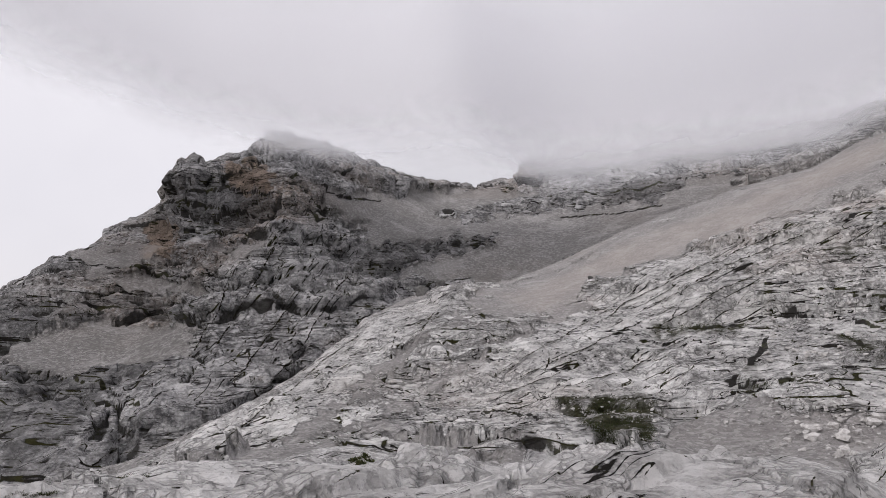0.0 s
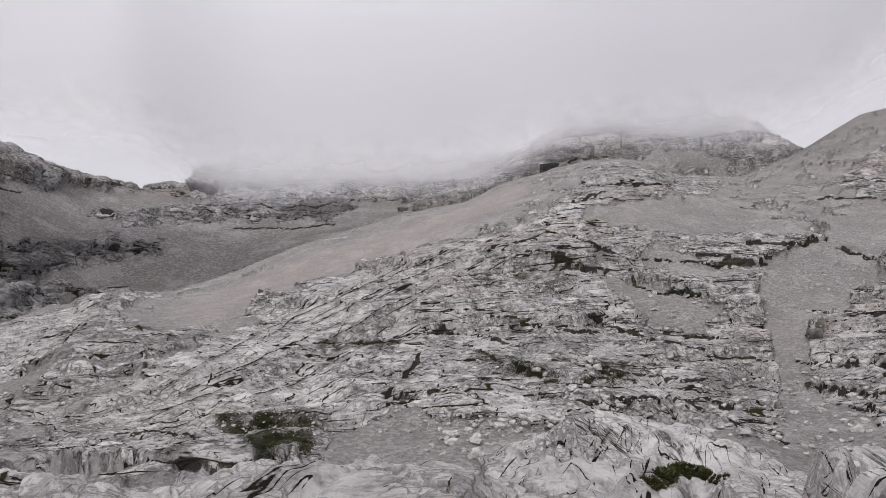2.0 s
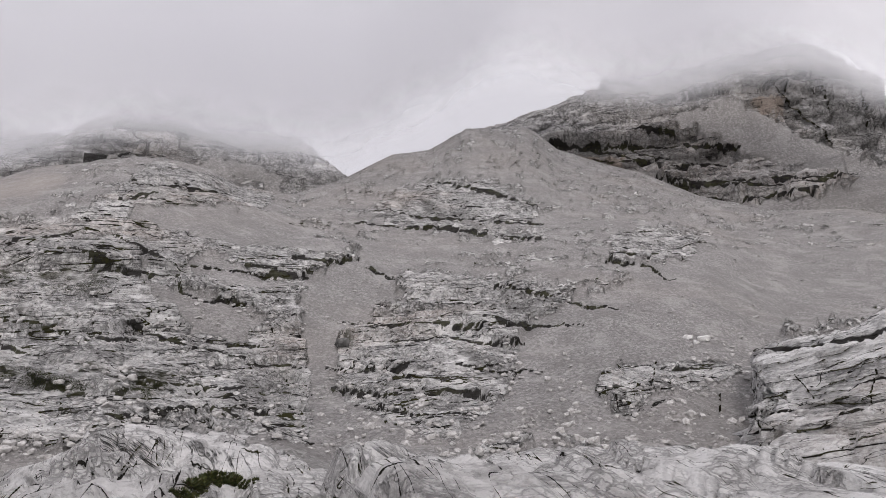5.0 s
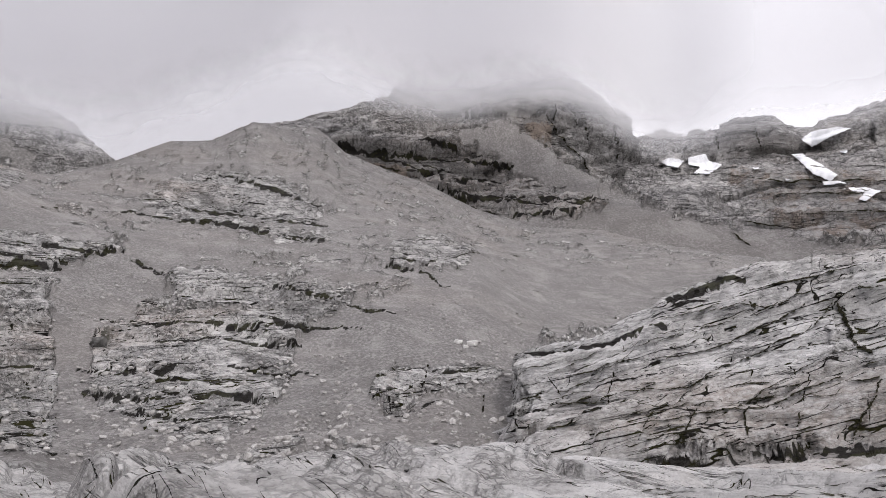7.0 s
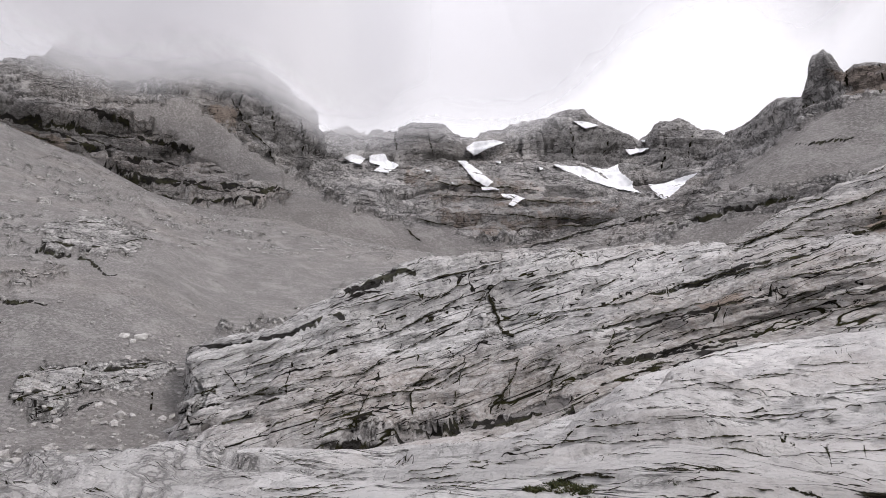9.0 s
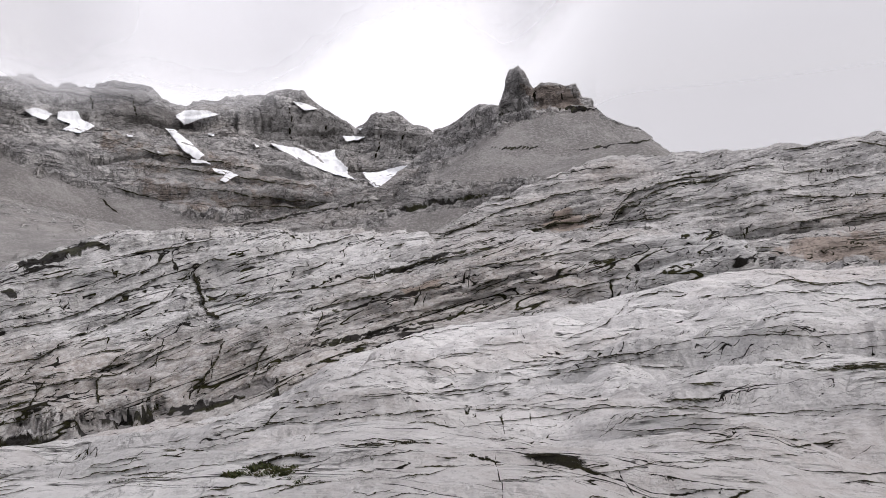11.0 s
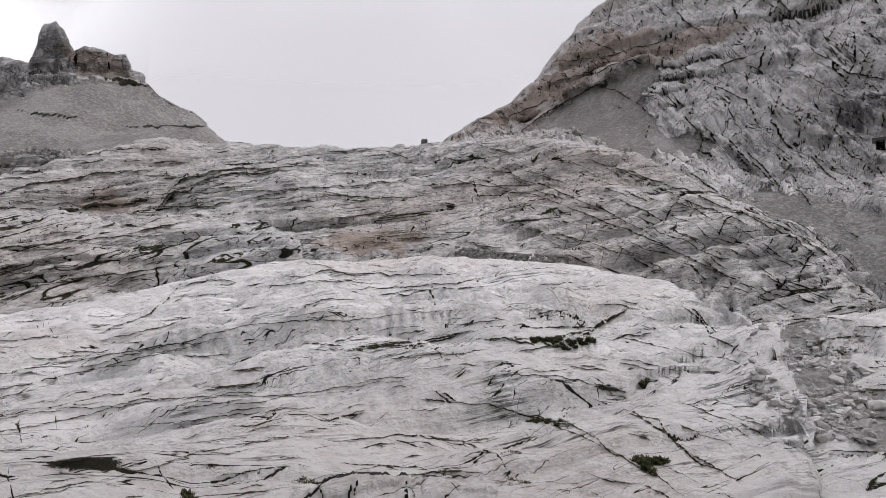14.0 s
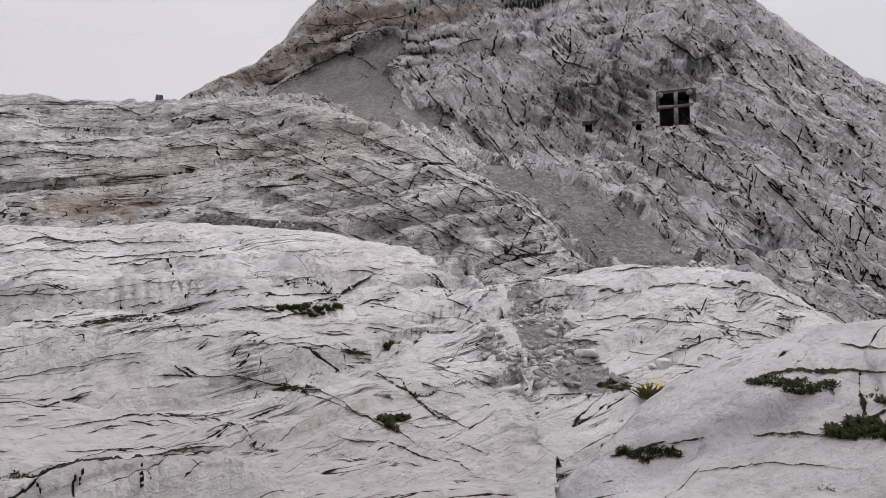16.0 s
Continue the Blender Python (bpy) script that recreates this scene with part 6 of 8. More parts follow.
seam("pavement", [(104.7, -9.98), (106.3, -9.97)], 0.22)
seam("pavement", [(101.5, -11.42), (103.7, -11.37), (106.1, -11.67)], 0.3)
seam("pavement", [(111.4, -10.94), (113.2, -10.31), (116, -10.34)], 0.35)
seam("pavement", [(159.7, -6.75), (161.3, -7)], 0.2)
seam("pavement", [(161.1, -6.25), (162.3, -7.06)], 0.28)
seam("pavement", [(122.8, -4.57), (131.8, -3.53), (140.8, -2.14), (146.4, -0.72), (153.3, -0.52), (163, 0.34)], 0.12)
seam("pavement", [(118.4, -5.86), (127.3, -5.44), (136.3, -3.55), (145.1, -1.62)], 0.12)
seam("pavement", [(135.4, -1.24), (139, 0.16), (141.2, 2.65)], 0.12)
seam("pavement", [(150.2, 4.17), (153.4, 3.27), (158.7, 3.2), (163.1, 3.31)], 0.15)
seam("pavement", [(146.4, 2), (151, 2.65), (156.5, 2.41)], 0.12)
seam("pavement", [(126.8, -5), (125, -5.27)], 0.15)
seam("pavement", [(123.7, -7.76), (126.9, -8.2)], 0.2)
seam("pavement", [(127.3, -8.19), (134.5, -7.03), (140.7, -6)], 0.12)
seam("pavement", [(108.3, -8.4), (115.1, -7.83), (122.8, -7.1), (131.8, -6.2)], 0.12)
seam("pavement", [(135.4, -11.71), (142.9, -10.17), (150, -9.35)], 0.12)
seam("pavement", [(142.9, -7.22), (151.2, -6.01), (158.8, -5.19)], 0.12)
area("pavement", "pale", [(117.5, -2.73), (124.5, -0.91), (130.8, 0.29), (133.6, -0.81), (129.9, -1.98), (121, -4.04)])
area("pavement", "dark", [(114.7, -6.77), (118.5, -6.42), (118, -7.05), (115.5, -7.63)], 0.6)
seam("hump_ridge", [(128.9, 10.38), (132.4, 11.19), (134.9, 11.92)], 0.2)
seam("hump_ridge", [(139.4, 9.05), (141.2, 10.56), (145, 11.28), (150.5, 11.77)], 0.28)
area("hump_ridge", "dark", [(129.1, 7.17), (132.5, 8.6), (136.3, 9.07), (136.2, 7.74), (132.2, 6.86)], 0.8)
seam("hump_ridge", [(129.1, 6.67), (132.2, 7.26), (136.1, 8.65)], 0.3)
seam("hump_ridge", [(138.6, 7.44), (140, 9.04), (143.5, 9.91)], 0.26)
seam("hump_ridge", [(148.5, 6.9), (153, 7.69), (157.6, 8.18)], 0.18)
seam("hump_ridge", [(159.5, 10.28), (164.1, 10.6)], 0.2)
seam("hump_ridge", [(164, 10.6), (164.1, 9.05)], 0.2)
seam("hump_ridge", [(156.6, 13.06), (158.7, 12.45)], 0.2)
area("hump_ridge", "ochre", [(151.2, 5.14), (153.9, 6.97), (159.6, 7.54), (160.3, 5.24), (154.8, 4.43)], 0.8)
area("hump_ridge", "dark", [(158.5, 10.28), (164.1, 10.69), (164, 8.87), (159.4, 9.37)], 0.6)
seam("hump_ridge", [(165, 11.58), (169.6, 10.11), (174, 8.15), (179.1, 5.3)], 0.15)
seam("hump_ridge", [(168.2, 9.61), (175.7, 6.66), (181.9, 3.39), (187.5, -0.08)], 0.16)
seam("hump_ridge", [(171.4, 12.64), (180.1, 9.52), (187.8, 5.25), (191.2, 2.27)], 0.16)
seam("hump_ridge", [(182.9, 8.14), (187.1, 6.12), (190.6, 3.49), (192.7, 0.66)], 0.18)
seam("hump_ridge", [(175, 11.66), (180, 8.74), (185.2, 6.31)], 0.15)
seam("hump_ridge", [(166.8, 7), (173.5, 5.48), (179, 3.12)], 0.15)
seam("hump_ridge", [(151.2, 9.73), (156.6, 9.36), (160.3, 9.59)], 0.15)
seam("hump_ridge", [(145.9, 9.13), (151.2, 10.18), (155.7, 10.26)], 0.15)
seam("hump_ridge", [(183.7, 7.67), (182.8, 5.58)], 0.14)
seam("hump_ridge", [(187.1, 6.2), (185.9, 4.18)], 0.14)
seam("hump_ridge", [(189.2, 4.44), (188, 2.04)], 0.14)
seam("hump_ridge", [(180, 8.74), (178.7, 6.63)], 0.14)
seam("hump_ridge", [(175.4, 11.64), (175.6, 9.86)], 0.14)
seam("hump_ridge", [(172.8, 11.33), (171.8, 9.13)], 0.14)
area("hump_ridge", "dark", [(179, 2.68), (182.3, 2.18), (185, 1.28), (187.5, -0.41), (183.8, 0.87)], 0.7)
area("hump_ridge", "pale", [(175.8, 9.85), (182.1, 7.34), (187.8, 4.51), (183.9, 3.83), (177.8, 5.79), (173.6, 8.17)])
area("hump_ridge", "pale", [(141.6, 10.67), (149.4, 11.69), (153, 10.67), (149.4, 9.24), (144.2, 9.5)])
seam("pavement", [(142.9, -5.64), (146.2, -5.51)], 0.22)
seam("pavement", [(144.9, -4.4), (147.3, -4.3)], 0.2)
seam("pavement", [(151.5, -8.34), (154.9, -7.74)], 0.24)
seam("pavement", [(153.1, -2.87), (157.5, -2.44), (164.1, -1.4)], 0.2)
seam("pavement", [(150.2, -2.52), (154.8, -1.65)], 0.18)
seam("pavement", [(168.4, -2.28), (172.9, -1.57), (176, 0.27)], 0.35)
seam("pavement", [(168.2, -1.2), (173.8, -1.22)], 0.25)
seam("pavement", [(164.8, -1.91), (168.6, -2.64)], 0.25)
seam("pavement", [(173.2, -5.61), (175.6, -6.17)], 0.25)
seam("pavement", [(167.2, -7.92), (171.2, -8.73)], 0.3)
seam("pavement", [(173.6, -7.41), (177.8, -8.26), (179.4, -10.04), (182.3, -11.79)], 0.22)
seam("pavement", [(160.6, -6.08), (161.9, -7.05)], 0.25)
seam("pavement", [(159.1, -6.77), (164.8, -7.24), (169.2, -8.34), (173.5, -10.28), (176.4, -11.48)], 0.16)
seam("pavement", [(153.1, -9.92), (157.5, -9.6), (162, -10), (165.2, -10.93), (166.7, -13.42)], 0.18)
seam("pavement", [(132, -10.24), (134.8, -9.85)], 0.2)
seam("pavement", [(157.8, -12.56), (162.7, -12.2)], 0.25)
seam("pavement", [(180, 0.49), (181.5, -0.8), (182.2, -2.08)], 0.2)
seam("pavement", [(186, -1.23), (186.6, -4.07), (188, -6.02), (188.6, -8.32)], 0.2)
seam("pavement", [(135.4, -1.76), (139.5, -0.92), (141.7, -0.1)], 0.14)
seam("pavement", [(134, -3.72), (140.3, -2.29), (143.4, -2.01)], 0.14)
seam("pavement", [(149, 2.87), (152.1, 3.42), (155.5, 2.97)], 0.14)
seam("pavement", [(153.5, 1.97), (160.3, 2.26), (164.7, 2.69)], 0.16)
seam("pavement", [(182.7, -6.23), (184.3, -6.42)], 0.2)
seam("pavement", [(159.9, -9.64), (162.3, -10)], 0.25)
seam("pavement", [(171.9, -4.31), (173.2, -4.3)], 0.2)
seam("pavement", [(174.6, -2.1), (177.6, -1.66)], 0.2)
seam("pavement", [(160.5, 2.03), (160.7, 0.66)], 0.15)
seam("pavement", [(129.7, -6.84), (136.6, -6.36), (144.5, -6.13), (151.3, -6.35)], 0.12)
seam("pavement", [(136.7, -8.15), (144.5, -7.6), (151.3, -7.22)], 0.12)
seam("pavement", [(165.7, -4.77), (171, -5.19), (175.3, -6)], 0.12)
area("pavement", "dark", [(133.6, -3.23), (139.6, -2.18), (143.6, -1.84), (141.6, -2.86), (135.8, -3.91)], 0.5)
seam("near_block", [(154.1, -12.79), (154, -14.09)], 0.3)
seam("near_block", [(158, -13.31), (158.4, -14.22)], 0.25)
area("hump_ridge", "slant", [(165, 13.16), (175, 12.98), (187.8, 6.16), (193.5, 1.11), (193.4, -0.43), (183.8, 0.87), (171.3, 4.64), (164.5, 7.95)])
seam("pavement", [(150.4, -2.48), (153.1, -2.36)], 0.2)
seam("pavement", [(153.2, -2.92), (158.1, -2.62), (163.4, -1.58)], 0.22)
seam("pavement", [(168.8, 0), (171.3, 0.11)], 0.22)
seam("pavement", [(168.4, -2.48), (173.2, -1.31), (176.1, 0.24)], 0.35)
seam("pavement", [(173, -5.7), (175.6, -6.16)], 0.25)
seam("pavement", [(166.6, -3.29), (171.4, -2.5)], 0.2)
seam("pavement", [(167.4, -7.86), (171.3, -8.78), (174.8, -10.88), (179.5, -13.48)], 0.2)
seam("pavement", [(173.1, -6.59), (175.8, -7.68), (178.5, -9.11), (180.7, -11.2), (183.6, -12.31)], 0.25)
seam("pavement", [(176.6, -12.94), (180.8, -14.79)], 0.25)
seam("pavement", [(153.2, -11.6), (155.7, -11.71), (160.3, -12.25), (164.4, -12.42)], 0.2)
seam("pavement", [(160.5, 2.21), (160.5, 1.35)], 0.2)
seam("pavement", [(155.5, 1.45), (160.5, 1.99), (165.4, 2.12)], 0.14)
seam("pavement", [(180.6, 0.39), (182.3, -1.49)], 0.18)
seam("pavement", [(182.3, -3.31), (186.8, -5.23), (188.5, -7.49)], 0.2)
seam("back_pavement", [(191.3, -5.39), (193.7, -5.51)], 0.25)
seam("back_pavement", [(194.9, -0.11), (199, 0.3)], 0.22)
seam("back_pavement", [(206.6, -4), (208.7, -3.67)], 0.25)
seam("back_pavement", [(189.5, -4.38), (195.7, -3.59), (201.9, -4.29), (207.7, -5.3)], 0.15)
seam("back_pavement", [(194, -2.23), (200, -1.04), (205.9, -2.01), (211.3, -4.06)], 0.15)
seam("back_pavement", [(191.7, -6.2), (191.6, -7.52), (193.8, -7.09)], 0.2)
seam("back_pavement", [(186.9, -1.16), (189.2, -0.31), (191.4, -0.82)], 0.2)
seam("back_pavement", [(187.7, -3.45), (189.6, -2.13), (192.3, -1.75)], 0.2)
seam("back_pavement", [(197.7, -7.08), (201.9, -5.35), (205.8, -5.32)], 0.15)
seam("back_pavement", [(189.3, -9.7), (193.7, -9.69)], 0.18)
area("back_pavement", "dark", [(186.5, -0.69), (191.4, -0.37), (194, -2.68), (188.6, -3.47)], 0.7)
seam("near_hump", [(205.3, -8.12), (207.6, -7.6), (213.4, -7.49)], 0.5)
seam("near_hump", [(208.8, -12.05), (211, -11.43), (213.3, -9.82)], 0.5)
seam("near_hump", [(204.5, -12.33), (209.6, -11.84)], 0.3)
seam("near_hump", [(194.7, -14.39), (198.7, -12.94)], 0.4)
seam("near_hump", [(198.7, -13.35), (201.2, -12.63)], 0.25)
seam("near_hump", [(187.8, -16.47), (191.8, -14.99)], 0.25)
seam("near_hump", [(210.9, -5.64), (213.5, -5.77)], 0.3)
seam("near_hump", [(199.5, -15.32), (205.4, -14.15), (210.8, -14.05)], 0.15)
seam("near_block", [(153.7, -12.74), (153.6, -14.65)], 0.3)
seam("near_block", [(158, -12.92), (157.8, -15.29)], 0.3)
seam("near_block", [(149.5, -13.25), (151.5, -12.77), (153.9, -12.2), (156.5, -12.27), (160.7, -12.45)], 0.25, lip=True)
seam("near_block", [(151.1, -13.09), (151.5, -14.31)], 0.2)
area("great_wall", "loose", [(167.2, 14.17), (171.8, 16.6), (175.5, 18.13), (178.3, 18.76), (179, 17.9), (177.8, 16.2), (179.5, 13.57), (185, 12.43), (180.9, 11.41), (178.1, 11.73), (171.8, 13.68)])
area("great_wall", "loose", [(182.9, 8.47), (187.7, 8.83), (191.7, 7.51), (194.8, 6.01), (197.3, 4.24), (200.1, 1.57), (202.3, -0.02), (194.1, 0.23), (191.6, 3.01), (188.9, 5.61), (185.8, 7.32)])
area("great_wall", "loose", [(192.9, 10.07), (195.8, 9.92), (199.1, 8.59), (204.7, 5.4), (203.9, 4.94), (201.5, 5.53), (197.9, 8.16)])
area("great_wall", "ochre", [(168.3, 17.33), (172, 21.16), (181.2, 21.61), (186.2, 20.61), (179.2, 18.75), (175.5, 18.67), (171.8, 16.81), (165.7, 14.49), (162.5, 14.05)], 0.8)
area("great_wall", "dark", [(168.3, 16.91), (171.9, 20.75), (178.4, 20.83), (175.5, 18.76), (171.9, 16.93), (165.7, 14.62), (162.5, 14.05)], 0.6)
area("great_wall", "pale", [(177.8, 16.12), (182, 17.42), (187.4, 15.04), (190.1, 12.71), (185.1, 12.52), (179.5, 13.57)])
area("great_wall", "pale", [(179.5, 12.46), (185, 12.08), (191, 11.78), (192.7, 10.35), (191.7, 7.74), (187.2, 9.07), (182.6, 9.02), (179.9, 11.11)])
area("great_wall", "dark", [(193.8, 14.63), (199, 15.61), (202.3, 14.82), (202, 13.2), (199.1, 13.5), (198.8, 10.56), (197.5, 10.53), (193.4, 11.1)], 0.9)
area("great_wall", "dark", [(195.7, 18.24), (198.7, 17.91), (198.6, 15.86), (195.6, 15.75)], 0.6)
area("great_wall", "dark", [(204.6, 2.23), (206.5, 2.14), (206.8, -0.36), (204.9, 0.11)], 0.7)
area("great_wall", "dark", [(194.4, 8.47), (196.6, 8.33), (198.2, 5.16), (196.5, 5.26)], 0.6)
seam("great_wall", [(167.4, 14.43), (171.9, 16.93), (175.5, 18.34)], 0.2)
seam("great_wall", [(171, 19.7), (175.6, 20.01), (180.2, 20.81)], 0.16)
seam("great_wall", [(170.1, 18.23), (174.6, 18.75), (178.3, 19.8)], 0.16)
seam("great_wall", [(182.9, 18.24), (186.6, 18.93)], 0.16)
seam("great_wall", [(166.5, 15.58), (170.1, 16.97)], 0.16)
seam("great_wall", [(187.7, 16.32), (186.7, 13.77), (189.1, 10.33)], 0.18)
seam("great_wall", [(191.6, 15.22), (190.9, 12.66), (191.9, 10.62)], 0.18)
seam("great_wall", [(186.7, 19.34), (186, 16.84)], 0.18)
seam("great_wall", [(182, 17.42), (185.1, 15.58), (186, 12.92)], 0.15)
seam("great_wall", [(205.1, 15.46), (208.4, 11.01), (211.7, 5.46), (213.8, 1.77)], 0.18)
seam("great_wall", [(201.7, 10.51), (205.1, 5.79), (206.2, 1.74)], 0.18)
seam("great_wall", [(199, 9.38), (201.6, 6.9), (205.6, 4.62)], 0.18)
seam("great_wall", [(198.9, 18.29), (201.9, 15.68), (204.4, 16.36)], 0.2)
seam("great_wall", [(206.4, 16.86), (209.5, 12.45), (213.2, 7.28)], 0.15)
seam("great_wall", [(204.1, 9.44), (208.1, 4.53), (211.1, -0.49)], 0.15)
seam("great_wall", [(207.4, 5.82), (210.8, 1.12), (212.7, -2.88)], 0.15)
seam("great_wall", [(179.9, 11.34), (182.6, 9.02), (184, 8.52)], 0.15)
seam("great_wall", [(185, 11.85), (187.2, 9.07)], 0.15)
seam("great_wall", [(189.1, 11.22), (191.7, 8.18)], 0.15)
seam("great_wall", [(192.2, 20.2), (192.5, 17.27), (191.5, 15.22)], 0.15)
seam("great_wall", [(197, 19.72), (196.5, 16.91)], 0.15)
seam("great_wall", [(189.4, 18.76), (192, 16.47), (194.7, 15.4)], 0.15)
seam("great_wall", [(199.4, 4.66), (202.6, 2.33)], 0.15)
seam("great_wall", [(197.8, 6.5), (199.4, 3.78)], 0.15)

# ---- noise on arrays ----
def lattice(i, j, k, seed):
    h = (i * 374761393 + j * 668265263 + k * 2147483647 + seed * 1274126177) & 0xFFFFFFFF
    h = ((h ^ (h >> 13)) * 1274126177) & 0xFFFFFFFF
    return ((h ^ (h >> 16)) & 0xFFFF) / 65535.0


def lumps(p, seed=0):
    """Smooth value noise, -1 to 1, at the points p (n, 3)."""
    c = np.floor(p).astype(np.int64)
    f = p - c
    f = f * f * f * (f * (f * 6 - 15) + 10)
    x, y, z = f[:, 0], f[:, 1], f[:, 2]
    out = 0
    for dx in (0, 1):
        for dy in (0, 1):
            for dz in (0, 1):
                w = (x if dx else 1 - x) * (y if dy else 1 - y) * (z if dz else 1 - z)
                out = out + w * lattice(c[:, 0] + dx, c[:, 1] + dy, c[:, 2] + dz, seed)
    return out * 2 - 1


def fractal(p, octaves=4, seed=0, gain=0.5):
    out, amp, total = 0, 1.0, 0
    for o in range(octaves):
        out = out + amp * lumps(p * 2.03 ** o + 17.3 * o, seed + o)
        total += amp
        amp *= gain
    return out / total


def ease(x, a, b):
    t = np.clip((x - a) / (b - a), 0, 1)
    return t * t * (3 - 2 * t)


def tilt(p, ax, ay):
    """Height above tilted beds: dips in degrees towards x and y."""
    return p[:, 2] - p[:, 0] * math.tan(radians(ax)) - p[:, 1] * math.tan(radians(ay))


def beds(p, thick, dips, warp, seed, undercut=0.35):
    """Beds of uneven hardness: each stands out or back over a seam. Gives the relief and the seams."""
    s = tilt(p, *dips) / thick + warp * fractal(p / (thick * 9), 3, seed)
    n = np.floor(s).astype(np.int64)
    f = s - n
    a, b = lattice(n, n * 0, n * 0, seed), lattice(n + 1, n * 0, n * 0, seed)
    open_here = ease(fractal(p / (thick * 4), 3, seed + 31), -0.1, 0.3)
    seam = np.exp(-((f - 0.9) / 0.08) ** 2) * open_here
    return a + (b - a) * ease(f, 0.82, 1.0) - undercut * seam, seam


def clefts(p, stretch, seed, width=0.06):
    """Narrow cracks, 0 to 1, drawn out along an axis."""
    n = fractal(p * np.array(stretch), 3, seed)
    return np.exp(-(n / width) ** 2)


EYE = 1.6


def bend(line, at):
    """A line through knots, softly rounded."""
    return np.interp(at, line[:, 0], line[:, 1])


def soften(a, n, axis):
    k = np.hanning(2 * n + 3)[1:-1]
    k /= k.sum()
    pad = [(0, 0), (0, 0)]
    pad[axis] = (n, n)
    b = np.pad(a, pad, mode="edge")
    return np.apply_along_axis(lambda v: np.convolve(v, k, "valid"), axis, b)


def inside_by(outline, x, y):
    """Distance to an outline, negative inside."""
    d, odd = np.full(x.shape, 1e9), np.zeros(x.shape, bool)
    for (x0, y0), (x1, y1) in zip(outline, np.roll(outline, -1, 0)):
        u = np.clip(((x - x0) * (x1 - x0) + (y - y0) * (y1 - y0)) / ((x1 - x0) ** 2 + (y1 - y0) ** 2 + 1e-9), 0, 1)
        d = np.minimum(d, np.hypot(x - x0 - u * (x1 - x0), y - y0 - u * (y1 - y0)))
        odd ^= ((y0 > y) != (y1 > y)) & (x < (x1 - x0) * (y - y0) / (y1 - y0 + 1e-12) + x0)
    return np.where(odd, -d, d)


def off_line(line, x, y):
    """Distance to a line, height over it, and how far along it, 0 to 1."""
    d, over, along = np.full(x.shape, 1e9), np.zeros(x.shape), np.zeros(x.shape)
    steps = np.hypot(*np.diff(line, axis=0).T)
    run = np.concatenate([[0], np.cumsum(steps)]) / steps.sum()
    for k in range(len(line) - 1):
        (x0, y0), (x1, y1) = line[k], line[k + 1]
        u = np.clip(((x - x0) * (x1 - x0) + (y - y0) * (y1 - y0)) / (steps[k] ** 2 + 1e-9), 0, 1)
        here = np.hypot(x - x0 - u * (x1 - x0), y - y0 - u * (y1 - y0))
        near = here < d
        d = np.where(near, here, d)
        over = np.where(near, y - y0 - u * (y1 - y0), over)
        along = np.where(near, run[k] + u * (run[k + 1] - run[k]), along)
    return d, over, along


def window(x, y, pts, pad):
    """The part of a grid round some points."""
    lo, hi = pts.min(0) - pad, pts.max(0) + pad
    hit = (x > lo[0]) & (x < hi[0]) & (y > lo[1]) & (y < hi[1])
    cols, rows = np.nonzero(hit.any(0))[0], np.nonzero(hit.any(1))[0]
    return (slice(rows[0], rows[-1] + 1), slice(cols[0], cols[-1] + 1)) if len(rows) else None


def wander(name, x, y):
    """The grid's bearings and elevations, shaken so that no edge runs straight, and the shakes."""
    q = np.stack([x.ravel(), y.ravel(), 0 * x.ravel()], 1)
    wob = fractal(q * np.array([0.9, 2.2, 1]), 4, 61, 0.65).reshape(x.shape)
    flatness = 0.4 if name in ("pavement", "back_pavement", "near_hump", "near_block") else 1.0
    wx = x + 0.3 * flatness * fractal(q * 1.6 + 9, 3, 62, 0.6).reshape(x.shape)
    wy = y + 0.16 * flatness * fractal(q * 2.0 + 4, 3, 63, 0.6).reshape(x.shape)
    chop = fractal(q * np.array([2.6, 2.6, 1]), 2, 64, 0.6).reshape(x.shape)
    return wx, wy, wob, chop


def patches(name, x, y, rock, turf):
    """Lays the named patches of a massif on its grid."""
    wx, wy, wob, _ = wander(name, x, y)
    tone = {k: np.zeros_like(x) for k in ("dark", "pale", "ochre", "slant")}
    tone["bare"], tone["turf"] = rock, turf
    for what, outline, amount in AREAS.get(name, ()):
        w = window(x, y, outline, 1.6)
        if w is None:
            continue
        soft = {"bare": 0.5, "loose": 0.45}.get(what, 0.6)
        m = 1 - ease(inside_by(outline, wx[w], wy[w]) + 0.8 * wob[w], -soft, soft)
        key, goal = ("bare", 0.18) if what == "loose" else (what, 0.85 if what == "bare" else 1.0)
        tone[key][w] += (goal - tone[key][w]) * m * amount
    return tone


